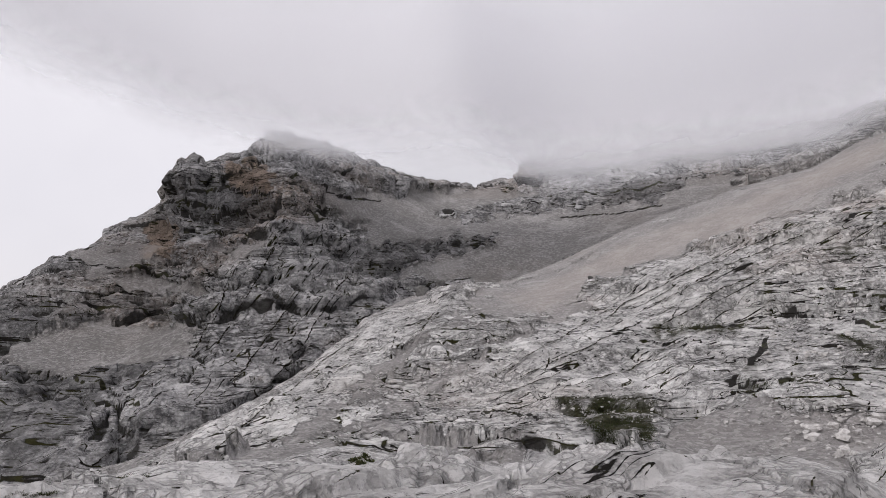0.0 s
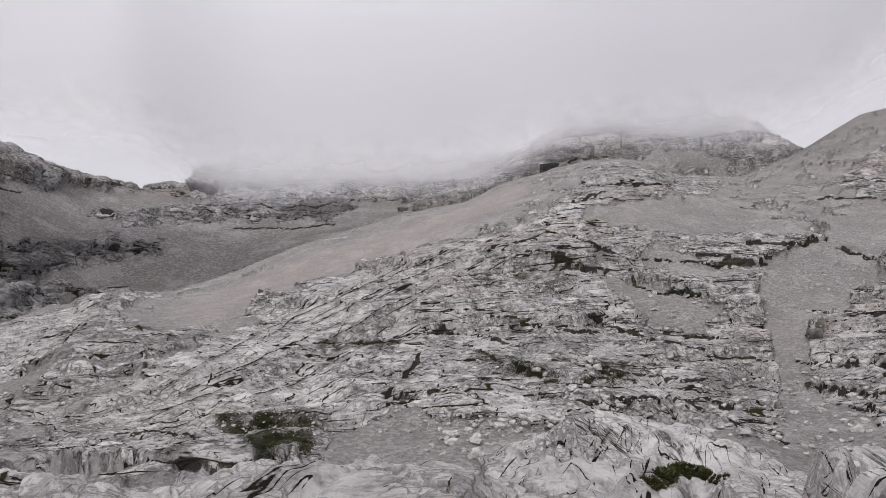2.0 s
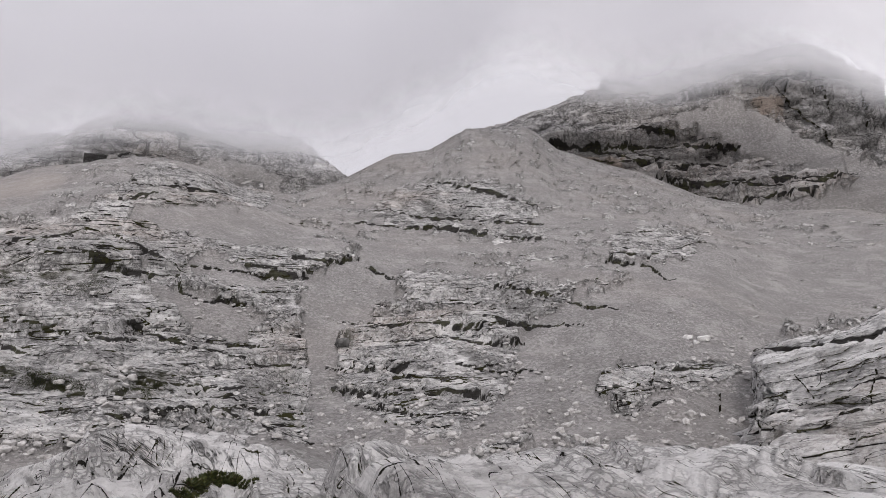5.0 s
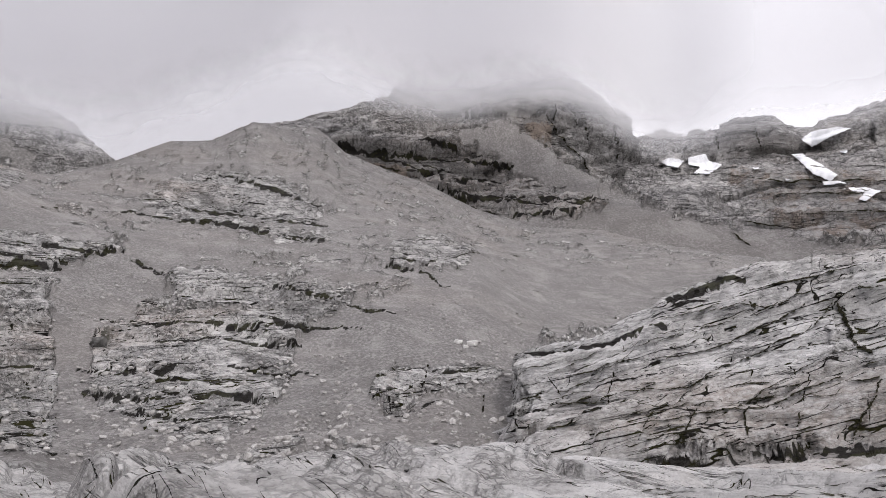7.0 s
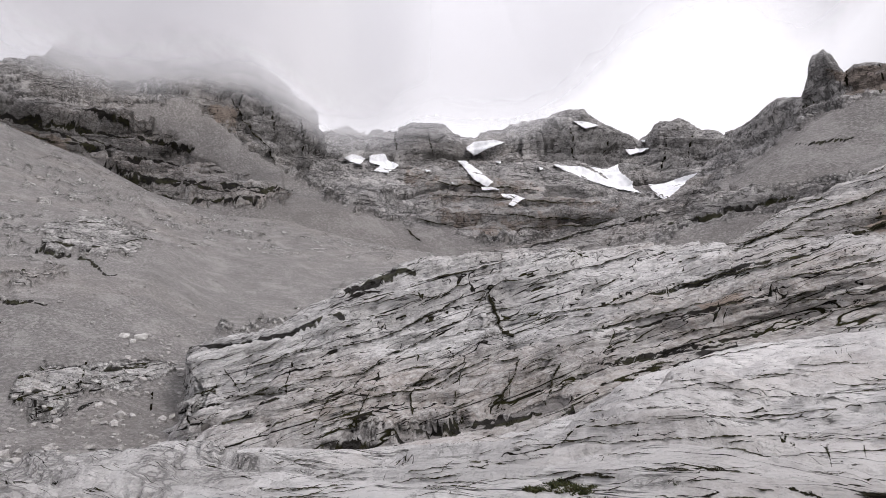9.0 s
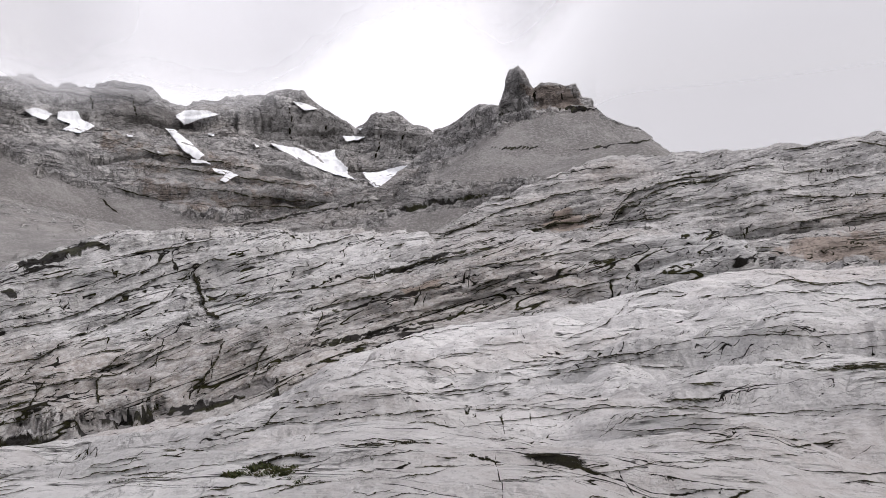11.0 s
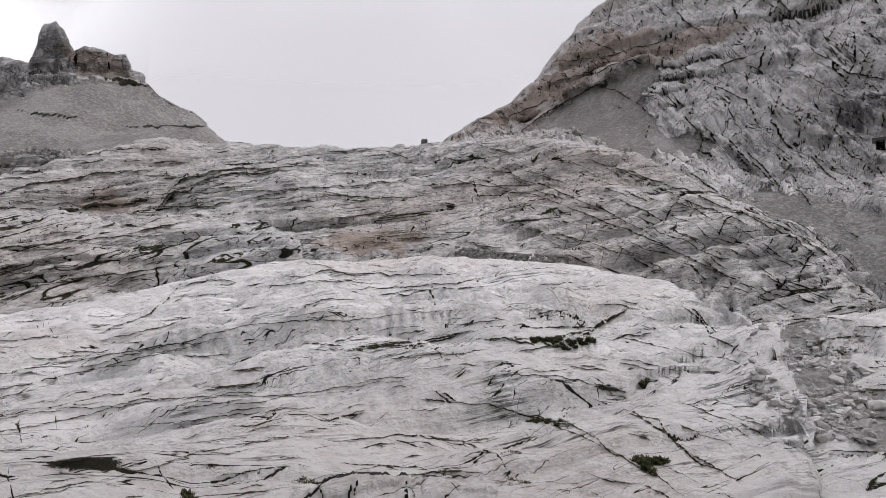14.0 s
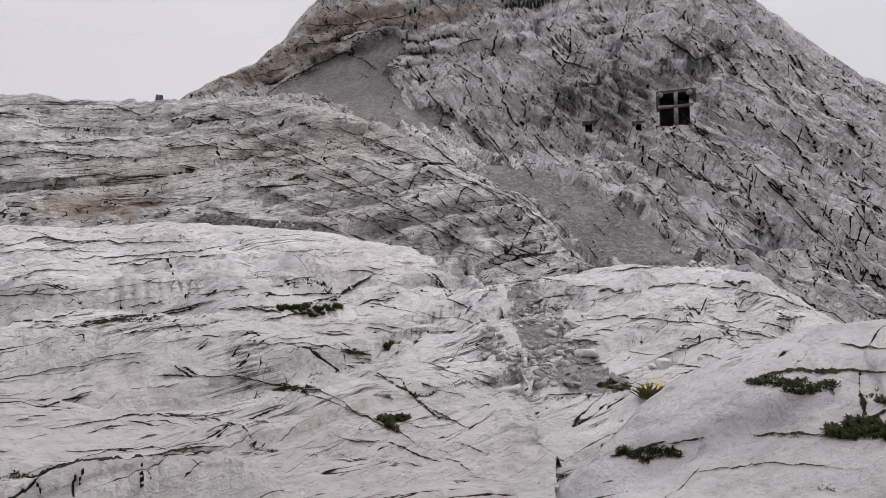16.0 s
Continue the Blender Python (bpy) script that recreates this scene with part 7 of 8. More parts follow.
def open_seams(name, x, y):
    """Lays the cracks and ledges of a massif: the shade painted under them, and how far they cut in or stand out."""
    if name not in SEAMS:
        return np.zeros_like(x), np.zeros_like(x)
    wx, wy, _, chop = wander(name, x, y)
    tone = {k: np.zeros_like(x) for k in ("lip_shade", "notch")}
    least = 0.55 * np.abs(np.gradient(y, axis=0))      # no seam thinner than the grid can carry
    for line, width in SEAMS.get(name, ()):
        w = window(x, y, line, 1.2)
        if w is None:
            continue
        d, over, along = off_line(line, wx[w], wy[w])
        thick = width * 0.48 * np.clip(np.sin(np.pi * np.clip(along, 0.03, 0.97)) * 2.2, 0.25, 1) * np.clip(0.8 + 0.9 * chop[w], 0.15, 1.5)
        # the undercut lies below the lip, and its shade is painted dark
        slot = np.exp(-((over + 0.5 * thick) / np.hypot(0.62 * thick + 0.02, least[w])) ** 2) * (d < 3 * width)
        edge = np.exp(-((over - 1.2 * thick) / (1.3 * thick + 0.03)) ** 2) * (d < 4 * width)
        tone["lip_shade"][w] = np.maximum(tone["lip_shade"][w], slot)
        deep = thick * (0.9 * edge - 1.5 * slot)
        tone["notch"][w] = np.where(np.abs(deep) > np.abs(tone["notch"][w]), deep, tone["notch"][w])
    return tone["lip_shade"], tone["notch"]


def massif(name, first, last, step, fine, shape, material, label, seen=(-40, 216), inst="hillside", jag=0.0, holes=(), smooth=16, strewn=0.0):
    """A hillside lofted through its contours; shape(p, rock, rng) gives the relief along the surface's normal."""
    rows = RELIEF[name]
    bearing = [first]
    while bearing[-1] < last:
        bearing.append(bearing[-1] + (step if seen[0] < bearing[-1] < seen[1] else 2.0))
    bearing = np.array(bearing)
    lines = []
    for bare, rise, away in rows:
        r = np.exp(np.interp(bearing, away[:, 0], np.log(away[:, 1])))
        lines.append((np.full_like(bearing, bare), bend(rise, bearing), np.log(r)))
    lines = np.array(lines)                       # row, value, bearing
    line_at = np.stack([bearing, 0 * bearing, 0 * bearing], 1)
    lines[-2, 1] += jag * fractal(line_at * 1.4, 4, 77, 0.6)
    parts = []
    for k in range(len(lines) - 1):
        span = np.percentile(np.abs(lines[k + 1, 1] - lines[k, 1]), 85)
        hidden = k == len(lines) - 2 or k == 0 or lines[k + 1, 1].max() < -16.5
        n = 10 if hidden else int(np.clip(span / fine, 5, 160))
        s = np.linspace(0, 1, n, endpoint=False)[:, None]
        parts.append(lines[k][:, None] * (1 - s) + lines[k + 1][:, None] * s)
    grid = np.concatenate(parts + [lines[-1][:, None]], axis=1)     # value, row, bearing
    rock, rise, away = grid
    away = np.where(away < 1.1, away, soften(soften(away, smooth, 1), 4, 0))
    rock = soften(rock, 4, 0)
    r = np.exp(away)
    a = np.radians(bearing)[None]
    z = EYE + r * np.tan(np.radians(rise))
    if r.min() < 0.1:
        z = np.where(r < 1.5, 0.0, z)
    p = np.stack([r * np.sin(a), r * np.cos(a), z], -1)
    ragged = 1.2 * fractal(p.reshape(-1, 3) / (r.reshape(-1, 1) * np.array([0.05, 0.05, 0.012])), 5, 91, 0.65).reshape(r.shape)
    turf = np.zeros_like(rock)
    gain, loss = np.zeros_like(rock), np.zeros_like(rock)
    for ba, el, wa, we, k in OUTCROPS.get(name, ()):
        d = np.sqrt(((bearing[None] - ba) / wa) ** 2 + ((rise - el) / we) ** 2) + ragged
        if k > 0:
            gain = np.maximum(gain, k * (1 - ease(d, 0.7, 1.2)))
        else:
            loss = np.minimum(loss, k * (1 - ease(d, 0.7, 1.2)))
    for ba, el, wa, we, k in TURF.get(name, ()):
        d = np.sqrt(((bearing[None] - ba) / wa) ** 2 + ((rise - el) / we) ** 2) + ragged
        turf = np.maximum(turf, 1 - ease(d, 0.5, 1.2))
    if strewn:
        q = p.reshape(-1, 3) / (np.array([14.0, 14.0, 4.0]) if inst != "hillside_scree" else np.array([6.0, 6.0, 1.3]))
        gain = np.maximum(gain, strewn * ease(fractal(q, 4, 55, 0.6), 0.08, 0.34).reshape(r.shape))
    if name == "pavement":
        turf = np.clip(1 - ease(bearing[None] + 25 * ragged, 76, 92), 0, 1) * np.ones_like(rock)
    rock = np.clip(rock + gain + loss, 0, 1)
    tone = patches(name, bearing[None] + 0 * rise, rise, rock, turf)
    rock = tone.pop("bare")
    du, dv = np.gradient(p, axis=1), np.gradient(p, axis=0)
    nrm = np.cross(du, dv)
    nrm /= np.linalg.norm(nrm, axis=-1, keepdims=True) + 1e-9
    flat, fn = p.reshape(-1, 3), nrm.reshape(-1, 3)
    toward = np.sign((fn * np.array([0, 0, 1.0]) - 0.6 * fn * flat / np.linalg.norm(flat, axis=1)[:, None]).sum(1).mean())
    calm = 0.3 + 0.7 * ease(np.abs(rise - lines[-2, 1][None]), 0.0, 1.6)
    for a0, a1, e0, e1 in holes:
        d = np.maximum(np.abs(bearing[None] - (a0 + a1) / 2) - (a1 - a0) / 2, np.abs(rise - (e0 + e1) / 2) - (e1 - e0) / 2)
        calm = calm * ease(d, 0.0, 0.9)
    relief, crack = shape(flat, rock.ravel(), r.ravel(), 1 - np.abs(fn[:, 2]))
    flat = flat + fn * toward * (calm.ravel() * relief)[:, None]
    rise_now = np.degrees(np.arctan2(flat[:, 2] - EYE, np.hypot(flat[:, 0], flat[:, 1]))).reshape(r.shape)
    shift = soften(soften(rise_now - rise, 7, 0), 5, 1)
    tone["lip_shade"], notch = open_seams(name, bearing[None] + 0 * rise, rise + shift)
    rock = np.maximum(rock, 0.9 * tone["lip_shade"])
    flat = flat + fn * toward * ((np.radians(notch) * np.minimum(r, 220)).ravel() * (0.45 if inst.startswith("pavement") else 0.9))[:, None]
    rows_n, cols = rock.shape
    idx = np.arange(rows_n * cols).reshape(rows_n, cols)
    q = np.stack([idx[:-1, :-1], idx[:-1, 1:], idx[1:, 1:], idx[1:, :-1]], -1).reshape(-1, 4)
    rise_now = np.degrees(np.arctan2(flat[:, 2] - EYE, np.hypot(flat[:, 0], flat[:, 1])))
    turn_now = np.degrees(np.arctan2(flat[:, 0], flat[:, 1])) % 360
    for a0, a1, e0, e1 in holes:
        inside = (turn_now > a0) & (turn_now < a1) & (rise_now > e0) & (rise_now < e1)
        q = q[~inside[q].all(1)]
    if toward < 0:
        q = q[:, ::-1]
    ob = mesh_from(inst, flat, q, material)
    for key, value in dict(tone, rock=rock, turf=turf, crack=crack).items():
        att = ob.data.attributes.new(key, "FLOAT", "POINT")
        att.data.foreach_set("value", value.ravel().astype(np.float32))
    GRIDS[inst] = (bearing, flat.reshape(rows_n, cols, 3))
    return tagged(ob, label, "mountain" if r.max() > 200 else "rock slope", kind="structure")


def mesh_from(name, verts, quads, material, smooth=True):
    me = bpy.data.meshes.new(name)
    me.vertices.add(len(verts))
    me.vertices.foreach_set("co", np.ascontiguousarray(verts, np.float32).ravel())
    me.loops.add(len(quads) * 4)
    me.loops.foreach_set("vertex_index", np.ascontiguousarray(quads, np.int32).ravel())
    me.polygons.add(len(quads))
    me.polygons.foreach_set("loop_start", np.arange(0, len(quads) * 4, 4, dtype=np.int32))
    me.polygons.foreach_set("use_smooth", np.full(len(quads), smooth))
    me.update(calc_edges=True)
    me.materials.append(material)
    return new(name, me)


# ---- relief shapes: each gives the relief and the open cracks ----
def far_shape(size, dips, seed, flute=0.7):
    def shape(p, rock, r, steep):
        b, s1 = beds(p, size, dips, 1.4, seed)
        small, s2 = beds(p, size * 0.33, dips, 1.4, seed + 5)
        g = np.abs(fractal(p / np.array([size * 2.2, size * 2.2, size * 14]), 4, seed + 2))
        rough = fractal(p / (size * 2), 5, seed + 3, 0.6)
        c = clefts(p / size, (0.5, 0.5, 0.1), seed + 4, 0.08) * ease(fractal(p / (size * 3), 2, seed + 6), -0.1, 0.3)
        k = ease(rock + 0.2 * rough, 0.35, 0.6)
        h = k * (0.15 + 1.1 * (b - 0.5) + 0.5 * (small - 0.5) - flute * g + 0.42 * rough - 0.4 * c) + (1 - k) * 0.05 * rough
        return size * h, k * np.maximum(np.maximum(s1, 0.8 * s2), 0.8 * c)
    return shape


def wall_shape(size, seed):
    """Steep slabs split by oblique gullies and ribs, level beds near the top."""
    def shape(p, rock, r, steep):
        b, s1 = beds(p, size * 0.8, (58, 20), 1.5, seed)
        small, s2 = beds(p, size * 0.3, (58, 20), 2.0, seed + 5)
        lie, s3 = beds(p, size * 0.7, (-8, 5), 1.2, seed + 7)
        rough = fractal(p / (size * 3.2), 5, seed + 3, 0.5)
        g = np.abs(fractal(p / (size * np.array([1.6, 1.6, 9])), 4, seed + 2))
        k = ease(rock + 0.2 * rough, 0.35, 0.6)
        high = ease(p[:, 2] + 0.25 * p[:, 0], 34, 60)
        h = k * (0.2 + (1 - 0.7 * high) * (0.5 * (b - 0.5) + 0.3 * (small - 0.5)) + 0.9 * high * (lie - 0.5) + 0.55 * rough - 0.5 * g) + (1 - k) * 0.04 * rough
        return size * h, k * np.maximum((1 - high) * 0.6 * np.maximum(s1, 0.7 * s2), high * s3)
    return shape


def slope_shape(size, dips, seed, lift=0.6, flute=0.35):
    def shape(p, rock, r, steep):
        b, s1 = beds(p, size, dips, 1.2, seed, 0.5)
        small, s2 = beds(p, size * 0.36, dips, 1.2, seed + 5, 0.4)
        rough = fractal(p / (size * 2.2), 5, seed + 3, 0.6)
        wide = fractal(p / (size * 7), 3, seed + 12)
        stand = ease(steep, 0.15, 0.45)
        c = clefts(p / size, (0.45, 0.45, 0.12), seed + 4, 0.08) * ease(fractal(p / (size * 2.5), 2, seed + 6), -0.05, 0.3) * stand
        g = np.abs(fractal(p / (size * np.array([0.7, 0.7, 4])), 3, seed + 2)) * stand
        k = ease(rock + 0.25 * rough, 0.38, 0.6)
        loose = fractal(p / (size * 0.3), 3, seed + 8, 0.7)
        h = k * (lift + 0.95 * (b - 0.5) + 0.42 * (small - 0.5) + 0.4 * rough + 0.7 * wide - 0.5 * c - flute * g) + (1 - k) * (0.25 * rough + 0.7 * wide + 0.05 * loose)
        return size * h, k * np.maximum(np.maximum(s1, 0.7 * s2) * ease(steep, 0.08, 0.3), 0.8 * c)
    return shape


def pave_shape(size, dips, seed):
    """Ice-worn slabs: low steps along the beds, long open cracks, pitted skin."""
    def shape(p, rock, r, steep):
        north = ease(p[:, 1], -3, 8)
        grow = np.clip(r / 14.0, 0.0, 1.6) * (1 + 0.9 * north)
        b, s1 = beds(p, size * 2.2, dips, 1.0, seed, 0.2)
        small, s2 = beds(p, size * 0.7, dips, 1.3, seed + 5, 0.3)
        rough = fractal(p / (size * 6), 5, seed + 3, 0.45)
        along = np.stack([(p[:, 0] + p[:, 1]) * 0.7, (p[:, 0] - p[:, 1]) * 0.7, p[:, 2]], 1)
        c = clefts(along / size, (0.05, 0.42, 0.2), seed + 4, 0.16) * ease(fractal(along / size * np.array([0.10, 0.45, 0.2]), 2, seed + 9), 0.0, 0.3)
        block = fractal(np.floor(along / (size * np.array([5, 2.2, 9])) + 0.6 * fractal(p / (size * 4), 2, seed + 15)[:, None]) * 0.73, 1, seed + 14)
        h = (1.3 - 0.5 * north) * (1 - 0.75 * ease(r, 26, 42)) * (b - 0.5) + (0.45 + 0.2 * north) * (1 - ease(r, 14, 24)) * (small - 0.5) + 1.5 * rough - 0.3 * c + 0.4 * north * block
        return grow * size * h * ease(rock, 0.1, 0.7), 0.55 * s2 * north * (1 - ease(r, 14, 24))
    return shape


GRIDS = {}
SPLIT = 87.0      # bearing where the broken ground gives way to clean slabs


def spot(name, ba, el):
    """The place on a massif at a bearing and elevation, and the surface's normal there."""
    key = {"banded_mountain": "hillside_east", "scree_slope": "hillside_scree", "great_wall": "hillside_south", "hump_ridge": "hillside_ridge", "back_pavement": "pavement_back",
           "near_hump": "pavement_hump", "near_block": "pavement_block", "fold_slab": "hillside_fold", "west_massif": "hillside_west", "tower_peak": "hillside_tower", "fog_peak": "hillside_north", "pavement": "pavement_north" if ba < SPLIT else "pavement"}[name]
    bearing, g = GRIDS[key]
    c = int(np.clip(np.searchsorted(bearing, ba), 1, len(bearing) - 2))
    col = g[:, c]
    seen = np.degrees(np.arctan2(col[:, 2] - EYE, np.hypot(col[:, 0], col[:, 1])))
    up = np.nonzero((seen[:-1] <= el) & (seen[1:] > el))[0]
    k = int(np.clip(up[0] if len(up) else np.argmin(np.abs(seen - el)), 1, len(col) - 2))
    n = np.cross(g[k, c + 1] - g[k, c - 1], g[k + 1, c] - g[k - 1, c])
    n /= np.linalg.norm(n) + 1e-9
    if n[2] < 0:
        n = -n
    f = (el - seen[k]) / (seen[k + 1] - seen[k] + 1e-9) if len(up) else 0
    return Vector(col[k] + (col[k + 1] - col[k]) * f), Vector(n)


# ---- ground and mountains ----
ang = np.radians(np.arange(0, 360, 3.0))
rad = np.array([0.0, 30, 60, 120, 250, 500, 900, 1600, 2800, 4600])
gp = np.stack([np.outer(rad, np.sin(ang)), np.outer(rad, np.cos(ang)), np.zeros((len(rad), len(ang)))], -1)
gp[..., 2] = -95 + 8 * fractal(gp.reshape(-1, 3) / 300, 3, 5).reshape(gp.shape[:2])
gi = np.arange(len(rad) * len(ang)).reshape(len(rad), len(ang))
gq = np.stack([gi[:-1], np.roll(gi[:-1], -1, 1), np.roll(gi[1:], -1, 1), gi[1:]], -1).reshape(-1, 4)
ground = mesh_from("ground", gp.reshape(-1, 3), gq[:, ::-1], ROCK["far"])
tagged(ground, "grey scree floor of the valley below the slopes", "ground", kind="structure")

massif("west_massif", -40, 35, 0.12, 0.115, far_shape(14, (4, 3), 11), ROCK["west"], "dark banded limestone peak with scree bowl, summit in cloud", inst="hillside_west", jag=0.3)
massif("fog_peak", 5, 56, 0.12, 0.115, far_shape(12, (4, 3), 12), ROCK["far"], "grey rock peak half hidden in cloud", inst="hillside_north", jag=0.3)
massif("banded_mountain", 55, 130, 0.12, 0.115, far_shape(14, (5, -6), 13), ROCK["far"], "banded limestone mountain with scree fans and old snow", inst="hillside_east", jag=0.3, strewn=0.45)
massif("tower_peak", 105, 155, 0.12, 0.115, far_shape(6, (3, -2), 14), ROCK["far"], "rock tower on a grey scree cone", inst="hillside_tower", jag=0.1)
massif("great_wall", 150, 240, 0.14, 0.125, wall_shape(6, 15), ROCK["wall"], "steep grey cliff with dark water streaks and scree aprons", inst="hillside_south", jag=0.3, holes=CAVES)
massif("scree_slope", -30, 112, 0.15, 0.135, slope_shape(3.0, (2, 3), 16, 0.25, 0.2), ROCK["slope"], "pale scree slope with limestone outcrops and turf", inst="hillside_scree", smooth=40, strewn=0.45)
massif("fold_slab", 70, 150, 0.12, 0.115, slope_shape(2.8, (0, -15), 17, 0.2, 0.6), ROCK["fold"], "grey folded limestone cliff with dark seams", inst="hillside_fold", jag=0.3, smooth=5)
massif("hump_ridge", 110, 200, 0.12, 0.115, slope_shape(1.9, (-14, -4), 18, 0.2, 0.3), ROCK["ridge"], "rounded limestone ridge worn smooth and cracked", inst="hillside_ridge", jag=0.25)
massif("back_pavement", 165, 330, 0.18, 0.2, pave_shape(0.5, (-24, 24), 19), ROCK["pavement"], "pale limestone pavement with grassy cracks", inst="pavement_back")
massif("pavement", -45, SPLIT, 0.15, 0.13, pave_shape(0.5, (-24, 24), 20), ROCK["pavement"], "broken pale limestone ground with pits and grass", inst="pavement_north")
massif("pavement", SPLIT, 190, 0.14, 0.105, pave_shape(0.5, (-24, 24), 20), ROCK["pavement"], "pale limestone pavement with long dark cracks", inst="pavement")
massif("near_hump", 185, 240, 0.12, 0.115, pave_shape(0.4, (-24, 24), 21), ROCK["smooth"], "smooth pale limestone hump close by", inst="pavement_hump")
massif("near_block", 145, 178, 0.15, 0.12, pave_shape(0.4, (-24, 24), 22), ROCK["pavement"], "grey fractured limestone block underfoot", inst="pavement_block", jag=0.5)

# ---- cloud hanging on the summits ----
def cloud_material():
    m = Nodes("cloud")
    t = m.tree
    puff = m.noise(m.place((0.007, 0.007, 0.02)), 1.0, 5, 0.5, 0.3)
    wisp = m.noise(m.place((0.05, 0.05, 0.05)), 1.0, 4, 0.55, 0.5)
    d = m.math("ADD", m.attr("thick"), m.math("MULTIPLY", m.math("SUBTRACT", puff, 0.5), 1.1))
    d = m.math("ADD", d, m.math("MULTIPLY", m.math("SUBTRACT", wisp, 0.5), 0.5))
    alpha = m.math("MULTIPLY", m.ramp(d, -0.6, 0.9), m.attr("cover"))
    clear = t.nodes.new("ShaderNodeBsdfTransparent")
    under = m.node("ShaderNodeBsdfDiffuse", Color=(0.84, 0.84, 0.855))
    lit = m.node("ShaderNodeBsdfTranslucent", Color=(0.84, 0.84, 0.855))
    body = m.node("ShaderNodeMixShader", Fac=0.8)
    m.put(body.inputs[1], under.outputs[0]), m.put(body.inputs[2], lit.outputs[0])
    out = m.node("ShaderNodeMixShader", Fac=alpha)
    m.put(out.inputs[1], clear.outputs[0]), m.put(out.inputs[2], body.outputs[0])
    m.put(t.nodes["Material Output"].inputs["Surface"], out.outputs[0])
    t.nodes.remove(m.bsdf)
    return m.mat


CLOUD = cloud_material()


def cloud_bank(base, near, far, soft, cover, fade=4.0):
    """A sheet of cloud that leans out over the valley; base: (bearing, elevation) of its lower edge."""
    base = np.array(base)
    ba = np.arange(base[0, 0], base[-1, 0] + 0.01, 0.6)
    low = np.interp(ba, base[:, 0], base[:, 1])
    low = low - 6.5 * np.exp(-((ba - 131.5) / 4) ** 2)
    low = low + 0.9 * np.exp(-((ba - 82) / 9) ** 2)
    low = np.convolve(np.pad(low, 8, mode="edge"), np.hanning(19)[1:-1] / np.hanning(19)[1:-1].sum(), "valid")
    s = np.linspace(0, 1, 40)[:, None]
    el = (low - 3.0)[None] * (1 - s) + (low + 22)[None] * s
    r = far * (1 - s ** 0.6) + near * s ** 0.6 + 0 * el
    a = np.radians(ba)[None]
    p = np.stack([r * np.sin(a), r * np.cos(a), EYE + r * np.tan(np.radians(el))], -1)
    n, c = el.shape
    i = np.arange(n * c).reshape(n, c)
    q = np.stack([i[:-1, :-1], i[:-1, 1:], i[1:, 1:], i[1:, :-1]], -1).reshape(-1, 4)
    ob = mesh_from("cloud_bank", p.reshape(-1, 3), q, CLOUD)
    thick = (el - low[None]) / soft
    side = np.clip(np.minimum(ba - ba[0], ba[-1] - ba) / fade, 0, 1)[None] * np.ones_like(el)
    top = 1 - ease(el - low[None], 9, 20)
    for key, v in (("thick", thick), ("cover", cover * side * side * (3 - 2 * side) * top * np.interp(ba, [88, 102], [1, 0.45])[None])):
        at = ob.data.attributes.new(key, "FLOAT", "POINT")
        at.data.foreach_set("value", v.ravel().astype(np.float32))
    return tagged(ob, "pale grey cloud hanging over the summits", "cloud", kind="structure")


for near, far, soft, cover, lift in ((300, 470, 4.2, 0.6, 0.4), (330, 540, 3.4, 0.66, 0.1), (360, 600, 2.8, 0.72, -0.3)):
    cloud_bank([(b, e + lift) for b, e in CLOUD_FOOT + [(148, 29)]], near, far, soft, cover)
# the grey beyond the saddles
cloud_bank([(18, 6), (40, 7), (60, 7), (82, 9)], 900, 1300, 1.5, 0.9, 8.0)
cloud_bank([(128, 6), (140, 7), (160, 7), (176, 8)], 900, 1300, 2.0, 0.7, 8.0)

# ---- helpers for things ----
def part(name, bm, material, parent=None, label="", smooth=False):
    me = bpy.data.meshes.new(name)
    bm.to_mesh(me)
    bm.free()
    me.materials.append(material)
    if smooth:
        me.polygons.foreach_set("use_smooth", np.full(len(me.polygons), True))
    ob = new(name, me)
    ob.parent = parent
    if label:
        tagged(ob, label)
    return ob


def thing(name, place, label, category, group=""):
    e = new(name)
    e.empty_display_size = 0.1
    e.location = place
    return tagged(e, label, category, group)


def box(bm, lo, hi, jitter=0.0, rng=random):
    vs = [bm.verts.new([(lo, hi)[i][k] + rng.uniform(-jitter, jitter) for k, i in enumerate(c)]) for c in
          ((0, 0, 0), (1, 0, 0), (1, 1, 0), (0, 1, 0), (0, 0, 1), (1, 0, 1), (1, 1, 1), (0, 1, 1))]
    for f in ((3, 2, 1, 0), (4, 5, 6, 7), (0, 1, 5, 4), (1, 2, 6, 5), (2, 3, 7, 6), (3, 0, 4, 7)):
        bm.faces.new([vs[i] for i in f])


def plain(name, a, b, scale, rough=0.9, bump=0.05):
    m = Nodes(name)
    p = m.place((scale, scale, scale))
    n, f = m.noise(p, 1.0, 6, 0.65), m.noise(p, 6.0, 4, 0.7)
    c = m.mix(m.ramp(n, 0.35, 0.65), a, b)
    c = m.mix(m.ramp(f, 0.35, 0.7, 0, 0.35), c, b)
    return m.done(c, rough, m.math("ADD", n, m.math("MULTIPLY", f, 0.4)), bump, 0.9)


def leafy(name, dark, light, dry):
    m = Nodes(name)
    n = m.node("ShaderNodeNewGeometry").outputs["Random Per Island"]
    c = m.mix(n, dark, light)
    c = m.mix(m.ramp(n, 0.8, 0.9), c, dry)
    return m.done(c, 0.7, specular=0.3)


